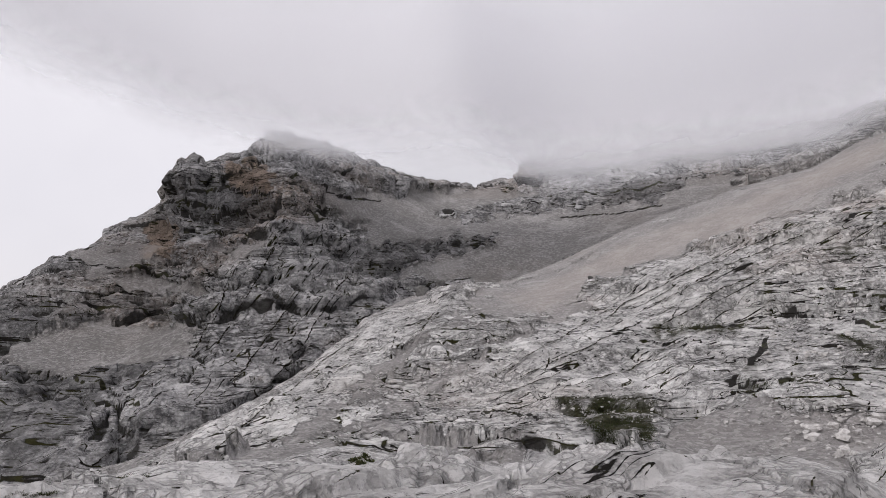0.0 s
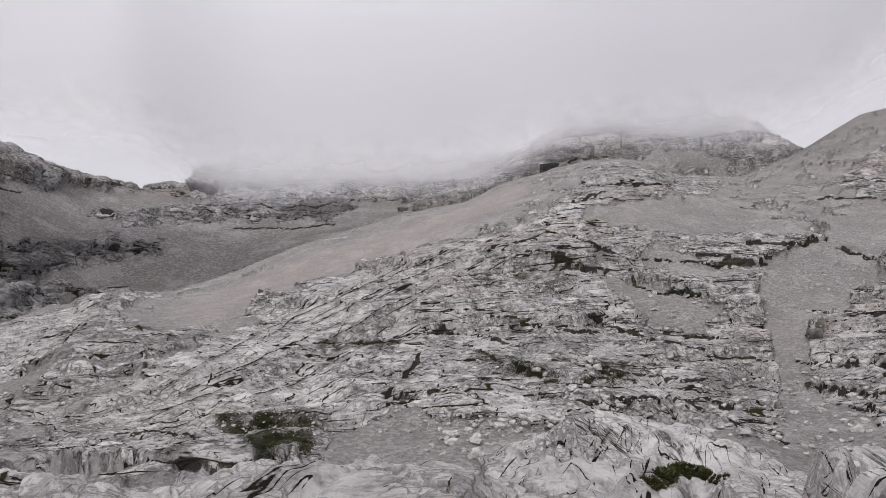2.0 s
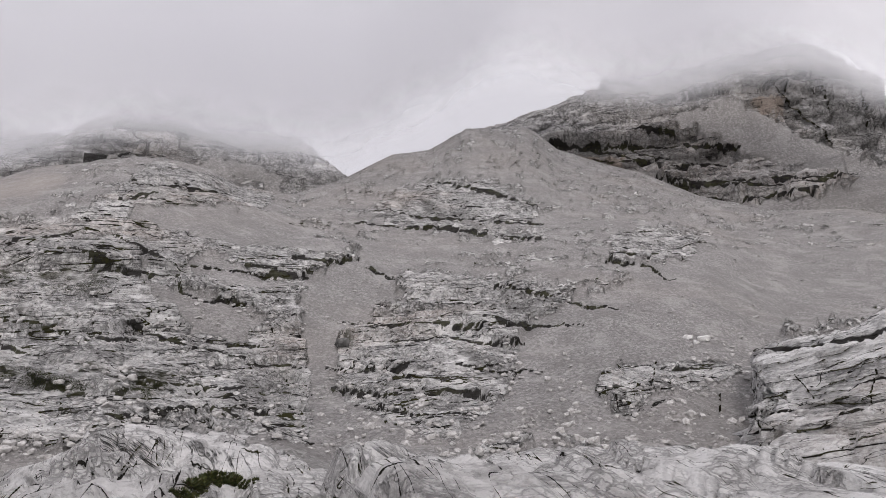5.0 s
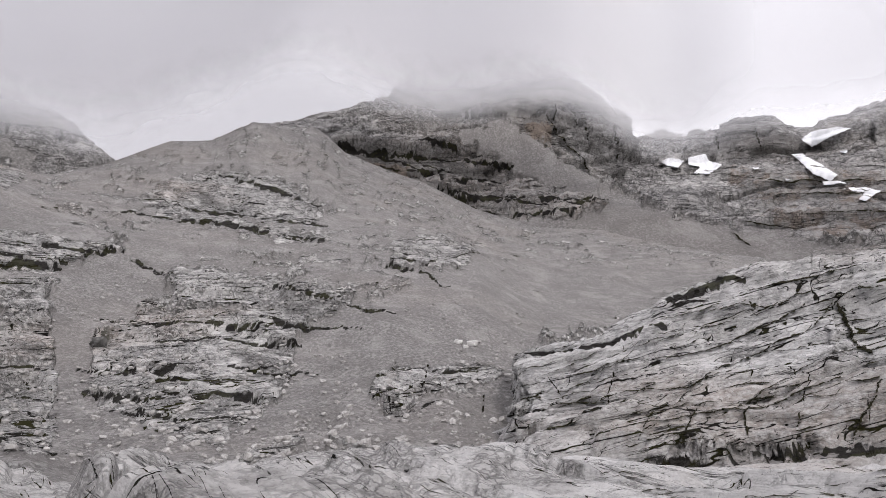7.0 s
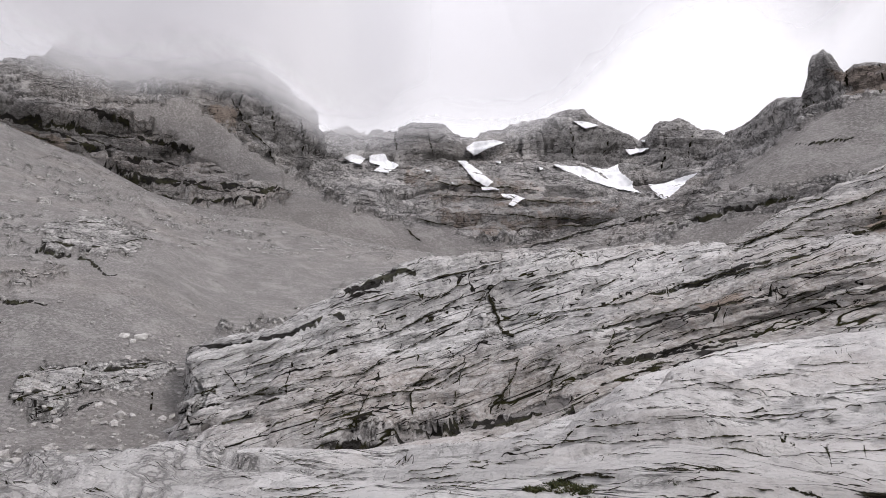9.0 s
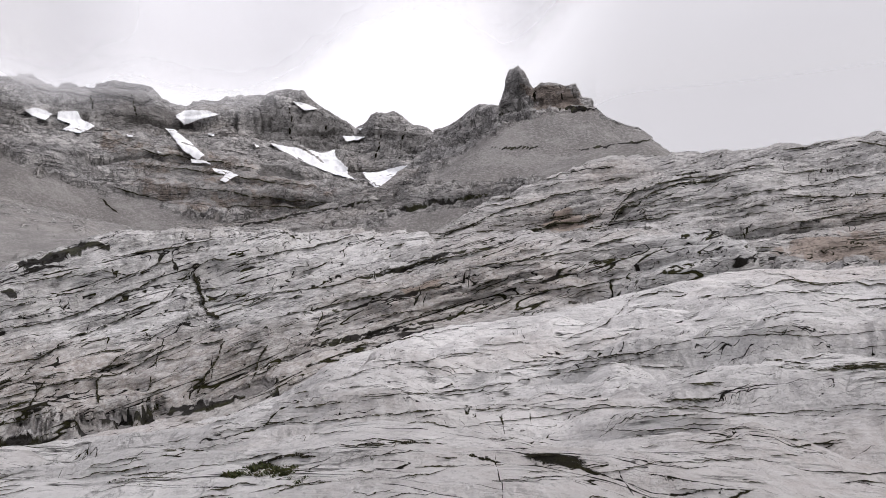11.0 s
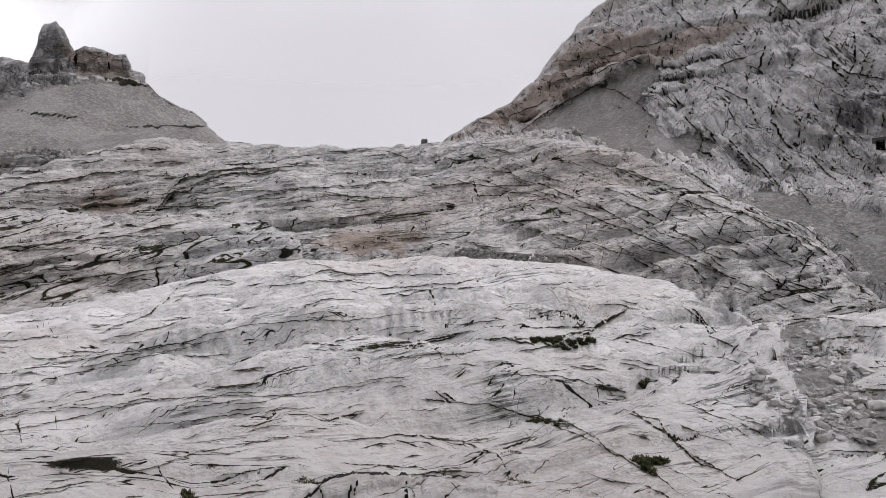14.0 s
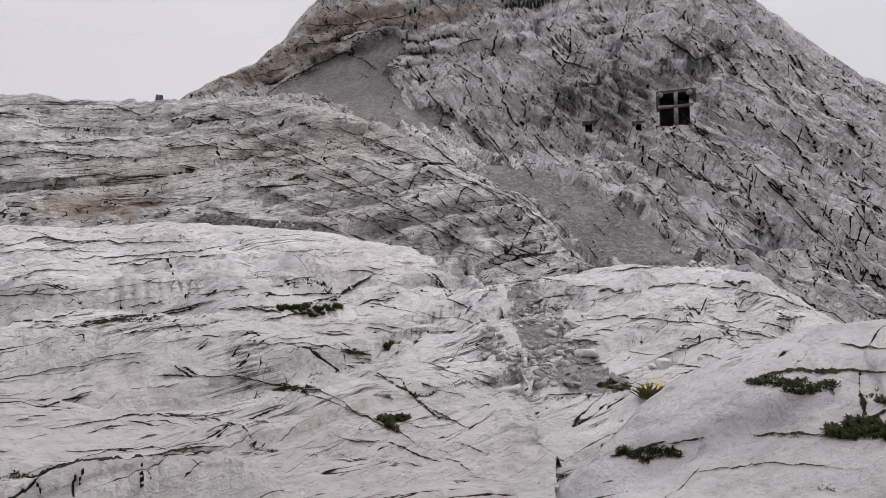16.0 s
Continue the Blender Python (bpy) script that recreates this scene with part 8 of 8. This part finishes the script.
SNOW_MAT = plain("old_snow", (0.72, 0.73, 0.75), (0.88, 0.89, 0.91), 0.12, 0.6, 0.4)
STONE = {"walling": plain("stone_walling", (0.13, 0.127, 0.122), (0.30, 0.29, 0.28), 2.5), "rubble": plain("stone_rubble", (0.26, 0.25, 0.24), (0.48, 0.465, 0.45), 3.0), "pale": plain("stone_pale", (0.42, 0.41, 0.40), (0.66, 0.65, 0.63), 2.5), "grey": plain("stone_grey", (0.40, 0.385, 0.375), (0.62, 0.605, 0.59), 2.0),
         "dark": plain("stone_dark", (0.06, 0.06, 0.058), (0.16, 0.155, 0.15), 0.8)}
MASONRY = plain("old_masonry", (0.15, 0.143, 0.136), (0.30, 0.285, 0.275), 0.9, 0.95, 0.1)
CAVERN = plain("cavern_rock", (0.05, 0.048, 0.046), (0.10, 0.095, 0.09), 0.6)
GRASS = leafy("alpine_grass", (0.05, 0.058, 0.016), (0.16, 0.17, 0.045), (0.14, 0.115, 0.05))
MOSS = leafy("dark_herbs", (0.018, 0.022, 0.01), (0.06, 0.075, 0.02), (0.07, 0.055, 0.03))
PETAL = leafy("yellow_petals", (0.62, 0.42, 0.02), (0.8, 0.6, 0.04), (0.7, 0.5, 0.05))


# ---- old snow in the cirque ----
def snow_patch(outline):
    outline = np.array(outline)
    (a0, e0), (a1, e1) = outline.min(0) - 0.15, outline.max(0) + 0.15
    na, ne = max(8, int((a1 - a0) / 0.06)), max(8, int((e1 - e0) / 0.045))
    A, E = np.meshgrid(np.linspace(a0, a1, na), np.linspace(e0, e1, ne))
    shake = fractal(np.stack([A.ravel() * 3, E.ravel() * 6, 0 * A.ravel()], 1), 4, 33, 0.6).reshape(A.shape)
    d = 1.0 + (inside_by(outline, A, E) + 0.05 * shake) / 0.3
    P = np.array([spot("banded_mountain", a, e)[0][:] for a, e in zip(A.ravel(), E.ravel())]).reshape(ne, na, 3)
    P[..., :2] *= 0.989
    P[..., 2] = EYE + (P[..., 2] - EYE) * 0.989 + 0.35 * np.clip(1.1 - d, 0, 1)
    R = soften(soften(np.hypot(P[..., 0], P[..., 1]), 2, 0), 2, 1)
    a = np.radians(A)
    P = np.stack([R * np.sin(a), R * np.cos(a), EYE + R * np.tan(np.radians(E))], -1)
    bm = bmesh.new()
    made = {}

    def corner(i, j):
        if (i, j) not in made:
            made[i, j] = bm.verts.new(P[i, j])
        return made[i, j]

    for i in range(ne - 1):
        for j in range(na - 1):
            if (d[i:i + 2, j:j + 2] < 1.0).sum() >= 3:
                bm.faces.new([corner(i, j), corner(i, j + 1), corner(i + 1, j + 1), corner(i + 1, j)])
    if not bm.faces:
        bm.free()
        return
    edge = [e for e in bm.edges if e.is_boundary]
    skirt = bmesh.ops.extrude_edge_only(bm, edges=edge)
    for v in skirt["geom"]:
        if isinstance(v, bmesh.types.BMVert):
            v.co *= 1.02
    ob = part("snow_patch", bm, SNOW_MAT, smooth=True)
    tagged(ob, "patch of old white snow on the cirque's ledges", "snow", "snow patches in the cirque")


rng = random.Random(4)
for outline in SNOW:
    snow_patch(outline)


# ---- dug caves in the cliff ----
def facing(ba, el, name="great_wall"):
    """A frame on the cliff: x to the right, y into the rock, z up."""
    p, _ = spot(name, ba, el)
    y = Vector((p.x, p.y, 0)).normalized()
    m = Matrix((y.cross(Vector((0, 0, 1))), y, Vector((0, 0, 1)))).transposed().to_4x4()
    m.translation = p
    return m


def cave(k, cross):
    a0, a1, e0, e1 = CAVES[k]
    m = facing((a0 + a1) / 2, (e0 + e1) / 2)
    r = math.hypot(m.translation.x, m.translation.y)
    w, h = r * math.radians(a1 - a0) / 2, r * math.radians(e1 - e0) / 2
    root = new("window_%d" % (k + 1))
    root.matrix_world = m
    tagged(root, "dark dug cave window in the cliff", "cave window", kind="structure")
    bm = bmesh.new()
    W, H = w + 0.8, h + 0.8
    for lo, hi in (((-W, 0.5, -H), (W, 9, -h - 0.1)), ((-W, 0.5, h + 0.1), (W, 9, H)), ((-W, 0.5, -h), (-w - 0.1, 9, h)), ((w + 0.1, 0.5, -h), (W, 9, h)), ((-W, 9.02, -H), (W, 9.8, H))):
        box(bm, lo, hi, 0.05, rng)
    part("chamber", bm, CAVERN, root)
    if cross:
        # four lights between a worn mullion and a transom
        t = h * 0.18
        for name, lo, hi in (("mullion", (-0.5, -0.3, -h - 0.3), (0.4, 0.7, t - 0.3)), ("mullion", (-0.4, -0.3, t + 0.45), (0.35, 0.7, h + 0.3)),
                             ("transom", (-w - 0.4, -0.2, t - 0.25), (w + 0.4, 0.75, t + 0.35)), ("spandrel", (-w - 0.3, -0.2, h - 1.0), (-w + 0.9, 0.7, h + 0.4)), ("spandrel", (w - 0.9, -0.2, h - 1.0), (w + 0.3, 0.7, h + 0.4))):
            bm = bmesh.new()
            box(bm, lo, hi, 0.06, rng)
            if name == "spandrel":
                mid_x = (lo[0] + hi[0]) / 2
                bmesh.ops.rotate(bm, cent=(mid_x, 0, h), matrix=Matrix.Rotation(radians(45), 3, "Y"), verts=bm.verts[:])
            bmesh.ops.bevel(bm, geom=bm.edges[:], offset=0.14, segments=2, affect="EDGES")
            bmesh.ops.subdivide_edges(bm, edges=bm.edges[:], cuts=2)
            for v in bm.verts:
                v.co += noise.noise_vector(v.co * 0.9) * 0.2
            part(name, bm, MASONRY, root, smooth=True)


for k in range(3):
    cave(k, k == 0)


# ---- dark strips that stand for shade and earth in the open cracks ----
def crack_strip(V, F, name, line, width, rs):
    """A near-black strip laid over the rock as a crack's shade and earth, swelling and pinching out."""
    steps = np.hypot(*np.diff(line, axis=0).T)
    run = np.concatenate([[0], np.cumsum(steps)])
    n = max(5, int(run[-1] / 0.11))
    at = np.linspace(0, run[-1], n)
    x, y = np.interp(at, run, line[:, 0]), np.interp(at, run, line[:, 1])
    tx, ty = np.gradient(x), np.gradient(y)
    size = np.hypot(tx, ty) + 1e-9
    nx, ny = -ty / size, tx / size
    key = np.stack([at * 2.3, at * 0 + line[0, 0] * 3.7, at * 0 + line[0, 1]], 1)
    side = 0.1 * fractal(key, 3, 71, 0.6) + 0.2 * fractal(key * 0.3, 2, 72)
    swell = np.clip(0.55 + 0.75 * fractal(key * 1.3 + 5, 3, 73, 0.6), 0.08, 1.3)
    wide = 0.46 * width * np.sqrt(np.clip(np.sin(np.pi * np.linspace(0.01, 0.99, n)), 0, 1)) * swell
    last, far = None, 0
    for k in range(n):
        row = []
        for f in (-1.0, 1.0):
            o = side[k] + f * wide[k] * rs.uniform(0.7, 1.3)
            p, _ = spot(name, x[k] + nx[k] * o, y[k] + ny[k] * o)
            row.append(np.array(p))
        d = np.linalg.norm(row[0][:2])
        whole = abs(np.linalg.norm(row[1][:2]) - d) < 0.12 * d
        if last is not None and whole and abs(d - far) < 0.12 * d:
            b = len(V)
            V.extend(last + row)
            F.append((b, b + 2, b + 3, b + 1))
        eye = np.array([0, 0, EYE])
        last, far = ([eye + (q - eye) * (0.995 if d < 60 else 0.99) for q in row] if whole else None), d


def joints(name, count, a0, a1, low, high, lean, long, rs):
    """Joints that run with the grain of a rock face; low, high and lean (rise per degree) by bearing."""
    for _ in range(count):
        b = rs.uniform(a0, a1)
        e = np.interp(b, *low) + (np.interp(b, *high) - np.interp(b, *low)) * rs.random()
        run, k = rs.uniform(0.25, 1.0) * long, np.interp(b, *lean) * rs.uniform(0.6, 1.4)
        c = run / math.hypot(1, k)
        bow = rs.uniform(-0.08, 0.08) * run
        CRACKS[name].append((np.array([(b - c / 2, e - k * c / 2), (b + bow * 0.3, e + bow), (b + c / 2, e + k * c / 2)]), rs.uniform(0.05, 0.17)))


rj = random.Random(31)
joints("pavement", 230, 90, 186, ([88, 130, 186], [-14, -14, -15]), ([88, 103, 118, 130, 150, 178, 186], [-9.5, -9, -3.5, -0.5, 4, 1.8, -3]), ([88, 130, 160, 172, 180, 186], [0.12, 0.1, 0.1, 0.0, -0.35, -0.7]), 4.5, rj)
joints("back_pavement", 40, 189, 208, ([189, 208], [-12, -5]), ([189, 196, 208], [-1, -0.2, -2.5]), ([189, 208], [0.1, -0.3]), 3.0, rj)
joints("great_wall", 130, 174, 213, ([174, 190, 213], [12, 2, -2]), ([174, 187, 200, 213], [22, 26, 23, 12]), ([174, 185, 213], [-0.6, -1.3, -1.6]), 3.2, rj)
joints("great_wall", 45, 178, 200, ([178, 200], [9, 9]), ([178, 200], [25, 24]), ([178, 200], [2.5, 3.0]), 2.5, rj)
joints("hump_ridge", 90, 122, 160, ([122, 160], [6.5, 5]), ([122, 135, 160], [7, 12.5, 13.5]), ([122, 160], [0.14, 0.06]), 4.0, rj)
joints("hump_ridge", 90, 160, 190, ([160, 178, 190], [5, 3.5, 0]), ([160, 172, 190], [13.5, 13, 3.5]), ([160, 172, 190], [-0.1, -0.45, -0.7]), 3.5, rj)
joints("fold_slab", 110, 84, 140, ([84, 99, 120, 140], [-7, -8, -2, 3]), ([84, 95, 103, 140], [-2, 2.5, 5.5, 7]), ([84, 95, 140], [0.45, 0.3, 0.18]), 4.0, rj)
# near-black colour that draws the cracks' shaded depth on uncut rock
CRACK_SHADE = plain("crack_shade", (0.016, 0.014, 0.012), (0.05, 0.047, 0.026), 2.0, 0.95, 0.03)
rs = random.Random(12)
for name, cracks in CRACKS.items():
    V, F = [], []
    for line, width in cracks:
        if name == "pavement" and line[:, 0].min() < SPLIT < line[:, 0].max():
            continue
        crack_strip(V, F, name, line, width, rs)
    me = bpy.data.meshes.new("crack_shade")
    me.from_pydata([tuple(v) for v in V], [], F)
    me.materials.append(CRACK_SHADE)
    tagged(new("crack_shade", me), "dark strips for the shade and earth in the cracks of the rock", "earth", kind="stuff")


# ---- boulders ----
def boulder_mesh(size, seed, cuts=3):
    bm = bmesh.new()
    bmesh.ops.create_icosphere(bm, subdivisions=cuts, radius=0.5)
    off = Vector((seed * 7.1, seed * 3.3, 0))
    for v in bm.verts:
        c = v.co.copy()
        for axis in range(3):       # flat broken faces
            c[axis] = max(-0.4, min(0.4, c[axis] * 1.1))
        c += noise.noise_vector(c * 2.2 + off) * 0.2 + noise.noise_vector(c * 6 + off) * 0.04
        v.co = Vector((c.x * size[0], c.y * size[1], c.z * size[2])) * 1.35
    return bm


for n, (name, ba, el, wa, he, look_of) in enumerate(BOULDERS):
    p, nrm = spot(name, ba, el)
    r = math.hypot(p.x, p.y)
    w, h = r * radians(wa), r * radians(he)
    ob = part("boulder", boulder_mesh((w, w * 0.8, h), n), STONE[look_of], smooth=True)
    ob.location = p + Vector((0, 0, h * 0.25))
    ob.rotation_euler = (0.1 * math.sin(n), 0.1 * math.cos(n * 2), -radians(ba) + 0.4 * math.sin(n * 5))
    tagged(ob, {"pale": "pale broken limestone boulder lying on the slope", "grey": "grey limestone stone lying on the pavement", "dark": "dark weathered boulder standing on the scree"}[look_of], "boulder")


# ---- tufts of grass and herbs in the cracks ----
def blades(bm, place, up, spread, tall, count, rng, broad=0.05):
    """Leaves or blades that fan out from a patch of ground."""
    side = up.orthogonal().normalized()
    other = up.cross(side)
    for _ in range(count):
        a, d = rng.uniform(0, 2 * math.pi), rng.random() ** 0.6
        b = a + rng.uniform(-1.2, 1.2)
        root = place + (side * math.cos(a) + other * math.sin(a)) * d * spread + up * tall * 0.35 * rng.random() * (1 - d)
        lean = (side * math.cos(b) + other * math.sin(b)) * rng.uniform(0.2, 1.2) + up * rng.uniform(0.2, 1.0)
        tip = root + lean.normalized() * tall * rng.uniform(0.25, 1.0)
        w = lean.cross(up + side * 0.3).normalized() * tall * rng.uniform(0.5, 1.2) * broad
        mid = root.lerp(tip, 0.55) + up * tall * 0.08
        bm.faces.new([bm.verts.new(q) for q in (root - w, root + w, mid + w, tip, mid - w)])


def tuft(name, ba, el, wa, he, rng):
    """A low mat of herbs and grass, wider than tall, that hugs the rock."""
    n = max(3, int(wa * he * 8) + int(wa * 4))
    centre, up0 = spot(name, ba, el)
    r = math.hypot(centre.x, centre.y)
    root = thing("grass_tuft", centre, "low dark tuft of grass and herbs in a rock crack" if he < 0.7 else "bushy green tuft of alpine herbs in a rock crack", "grass", "tufts in the cracks")
    tall = max(0.028, min(r * radians(he) * 0.38, 0.18))
    seeds = []
    for k in range(n):
        f, g = (k + rng.random()) / n - 0.5, rng.uniform(-0.5, 0.4)
        seeds.append((f * wa, g * he * (1 - 1.6 * abs(f)) - 0.15 * he * math.sin(f * 7 + ba), rng.uniform(0.5, 1.2)))
    for mat, kind, share in ((GRASS, "grass", 0.4), (MOSS, "foliage", 0.6)):
        bm = bmesh.new()
        for f, g, s in seeds:
            p, up = spot(name, ba + f, el + g)
            up = (up * 0.5 + Vector((0, 0, 1))).normalized()
            blades(bm, p - centre - up * 0.02, up, max(r * radians(wa) / n, 0.04) * 0.95, tall * s, int(80 * share) + 6, rng, 0.035 if kind == "grass" else 0.16)
        tagged(part(kind, bm, mat, root), kind="stuff")


for name, places in TUFTS.items():
    for ba, el, wa, he in places:
        tuft(name, ba, el, wa, he, rng)

# a clump of yellow flowers at the gully's mouth
at, up = spot("back_pavement", *FLOWERS)
root = thing("flower_clump", at, "clump of yellow alpine flowers with dark green leaves", "flowers")
bm = bmesh.new()
blades(bm, Vector((0, 0, 0)), Vector((0, 0, 1)), 0.14, 0.26, 160, rng)
tagged(part("foliage", bm, GRASS, root), kind="stuff")
for _ in range(16):
    q = Vector((rng.uniform(-0.16, 0.1), rng.uniform(-0.12, 0.12), rng.uniform(0.14, 0.3)))
    bm = bmesh.new()
    for k in range(7):
        a = k * 2 * math.pi / 7
        d = Vector((math.cos(a), math.sin(a), 0.35))
        e = Vector((-math.sin(a), math.cos(a), 0)) * 0.012
        bm.faces.new([bm.verts.new(c) for c in (q, q + d * 0.025 + e, q + d * 0.042, q + d * 0.025 - e)])
    part("flower", bm, PETAL, root)


# ---- turf on the outcrops, and loose stones ----
bm = bmesh.new()
for what, outline, _ in AREAS["scree_slope"]:
    if what != "turf":
        continue
    lo, hi = outline.min(0), outline.max(0)
    for _ in range(int(60 + 150 * (hi - lo).prod())):
        a, e = rng.uniform(lo[0], hi[0]), rng.uniform(lo[1], hi[1])
        if inside_by(outline, np.array(a), np.array(e)) > 0.1:
            continue
        p, up = spot("scree_slope", a, e)
        if noise.noise(p * 0.35) > 0.1:
            blades(bm, p, (up + Vector((0, 0, 1))).normalized(), 0.5, rng.uniform(0.15, 0.38), 8, rng)
tagged(part("alpine_turf", bm, MOSS), "olive green turf in patches on the outcrops", "grass", kind="stuff")


def stones(name, count, a0, a1, e0, e1, small, large, seed, keep):
    """Loose stones strewn on a massif: one joined mesh."""
    rs = random.Random(seed)
    base = boulder_mesh((1, 0.9, 0.7), seed, 1)
    bv = np.array([v.co[:] for v in base.verts])
    bf = np.array([[v.index for v in f.verts] for f in base.faces])
    base.free()
    V, F = [], []
    for _ in range(count):
        ba, el = rs.uniform(a0, a1), rs.uniform(e0, e1)
        p, up = spot(name, ba, el)
        if not keep(ba, el, p):
            continue
        s = small + (large - small) * rs.random() ** 4
        t = np.array(Euler((rs.uniform(-0.5, 0.5), rs.uniform(-0.5, 0.5), rs.uniform(0, 6.3))).to_matrix())
        F.append(bf + len(V) * len(bv))
        V.append((bv * s * np.array([rs.uniform(0.7, 1.3), 1, rs.uniform(0.6, 1.1)])) @ t.T + np.array(p) + np.array([0, 0, s * 0.15]))
    me = bpy.data.meshes.new("scree_stones")
    me.from_pydata(np.concatenate(V).tolist(), [], np.concatenate(F).tolist())
    me.materials.append(STONE["rubble"])
    return tagged(new("scree_stones", me), "loose grey limestone stones strewn over the scree", "stones", kind="stuff")


stones("scree_slope", 9000, 22, 100, -11, 8, 0.1, 0.9, 3, lambda a, e, p: noise.noise(p * 0.05) > -0.25)
stones("scree_slope", 900, -5, 40, -9, -6, 0.08, 0.4, 5, lambda a, e, p: True)
stones("back_pavement", 1500, 184.5, 192, -9, -0.6, 0.03, 0.22, 6, lambda a, e, p: noise.noise(p * 0.6) > -0.2)
stones("great_wall", 900, 172, 200, -3, 14, 0.1, 0.6, 7, lambda a, e, p: True)


# ---- a dry-stone wall at the foot of the ridge ----
foot = [spot("hump_ridge", ba, el)[0] for ba, el in DRY_WALL]
wall = thing("dry_stone_wall", foot[0], "low dry-stone wall of dark grey rubble blocks", "wall")
shapes = []
for k in range(6):
    bm = bmesh.new()
    box(bm, (-0.5, -0.5, -0.5), (0.5, 0.5, 0.5), 0.12, rng)
    bmesh.ops.bevel(bm, geom=bm.edges[:], offset=0.09, segments=1, affect="EDGES")
    me = bpy.data.meshes.new("stone")
    bm.to_mesh(me)
    bm.free()
    me.materials.append(STONE["walling"])
    shapes.append(me)
for seg in range(len(foot) - 1):
    a, b = foot[seg], foot[seg + 1]
    run = b - a
    n = max(4, int(run.length / 0.5))
    for row in range(5):
        for k in range(n):
            f = (k + 0.5 * (row % 2) + rng.uniform(-0.2, 0.2)) / n
            ob = new("stone", rng.choice(shapes))
            ob.parent = wall
            ob.location = a + run * f + Vector((rng.uniform(-0.05, 0.05), rng.uniform(-0.05, 0.05), 0.1 + row * 0.24 + rng.uniform(-0.04, 0.04))) - foot[0]
            ob.rotation_euler = (rng.uniform(-0.1, 0.1), rng.uniform(-0.15, 0.15), math.atan2(run.y, run.x) + rng.uniform(-0.15, 0.15))
            ob.scale = (run.length / n * rng.uniform(0.75, 1.05), 0.5, 0.22 * rng.uniform(0.8, 1.15))
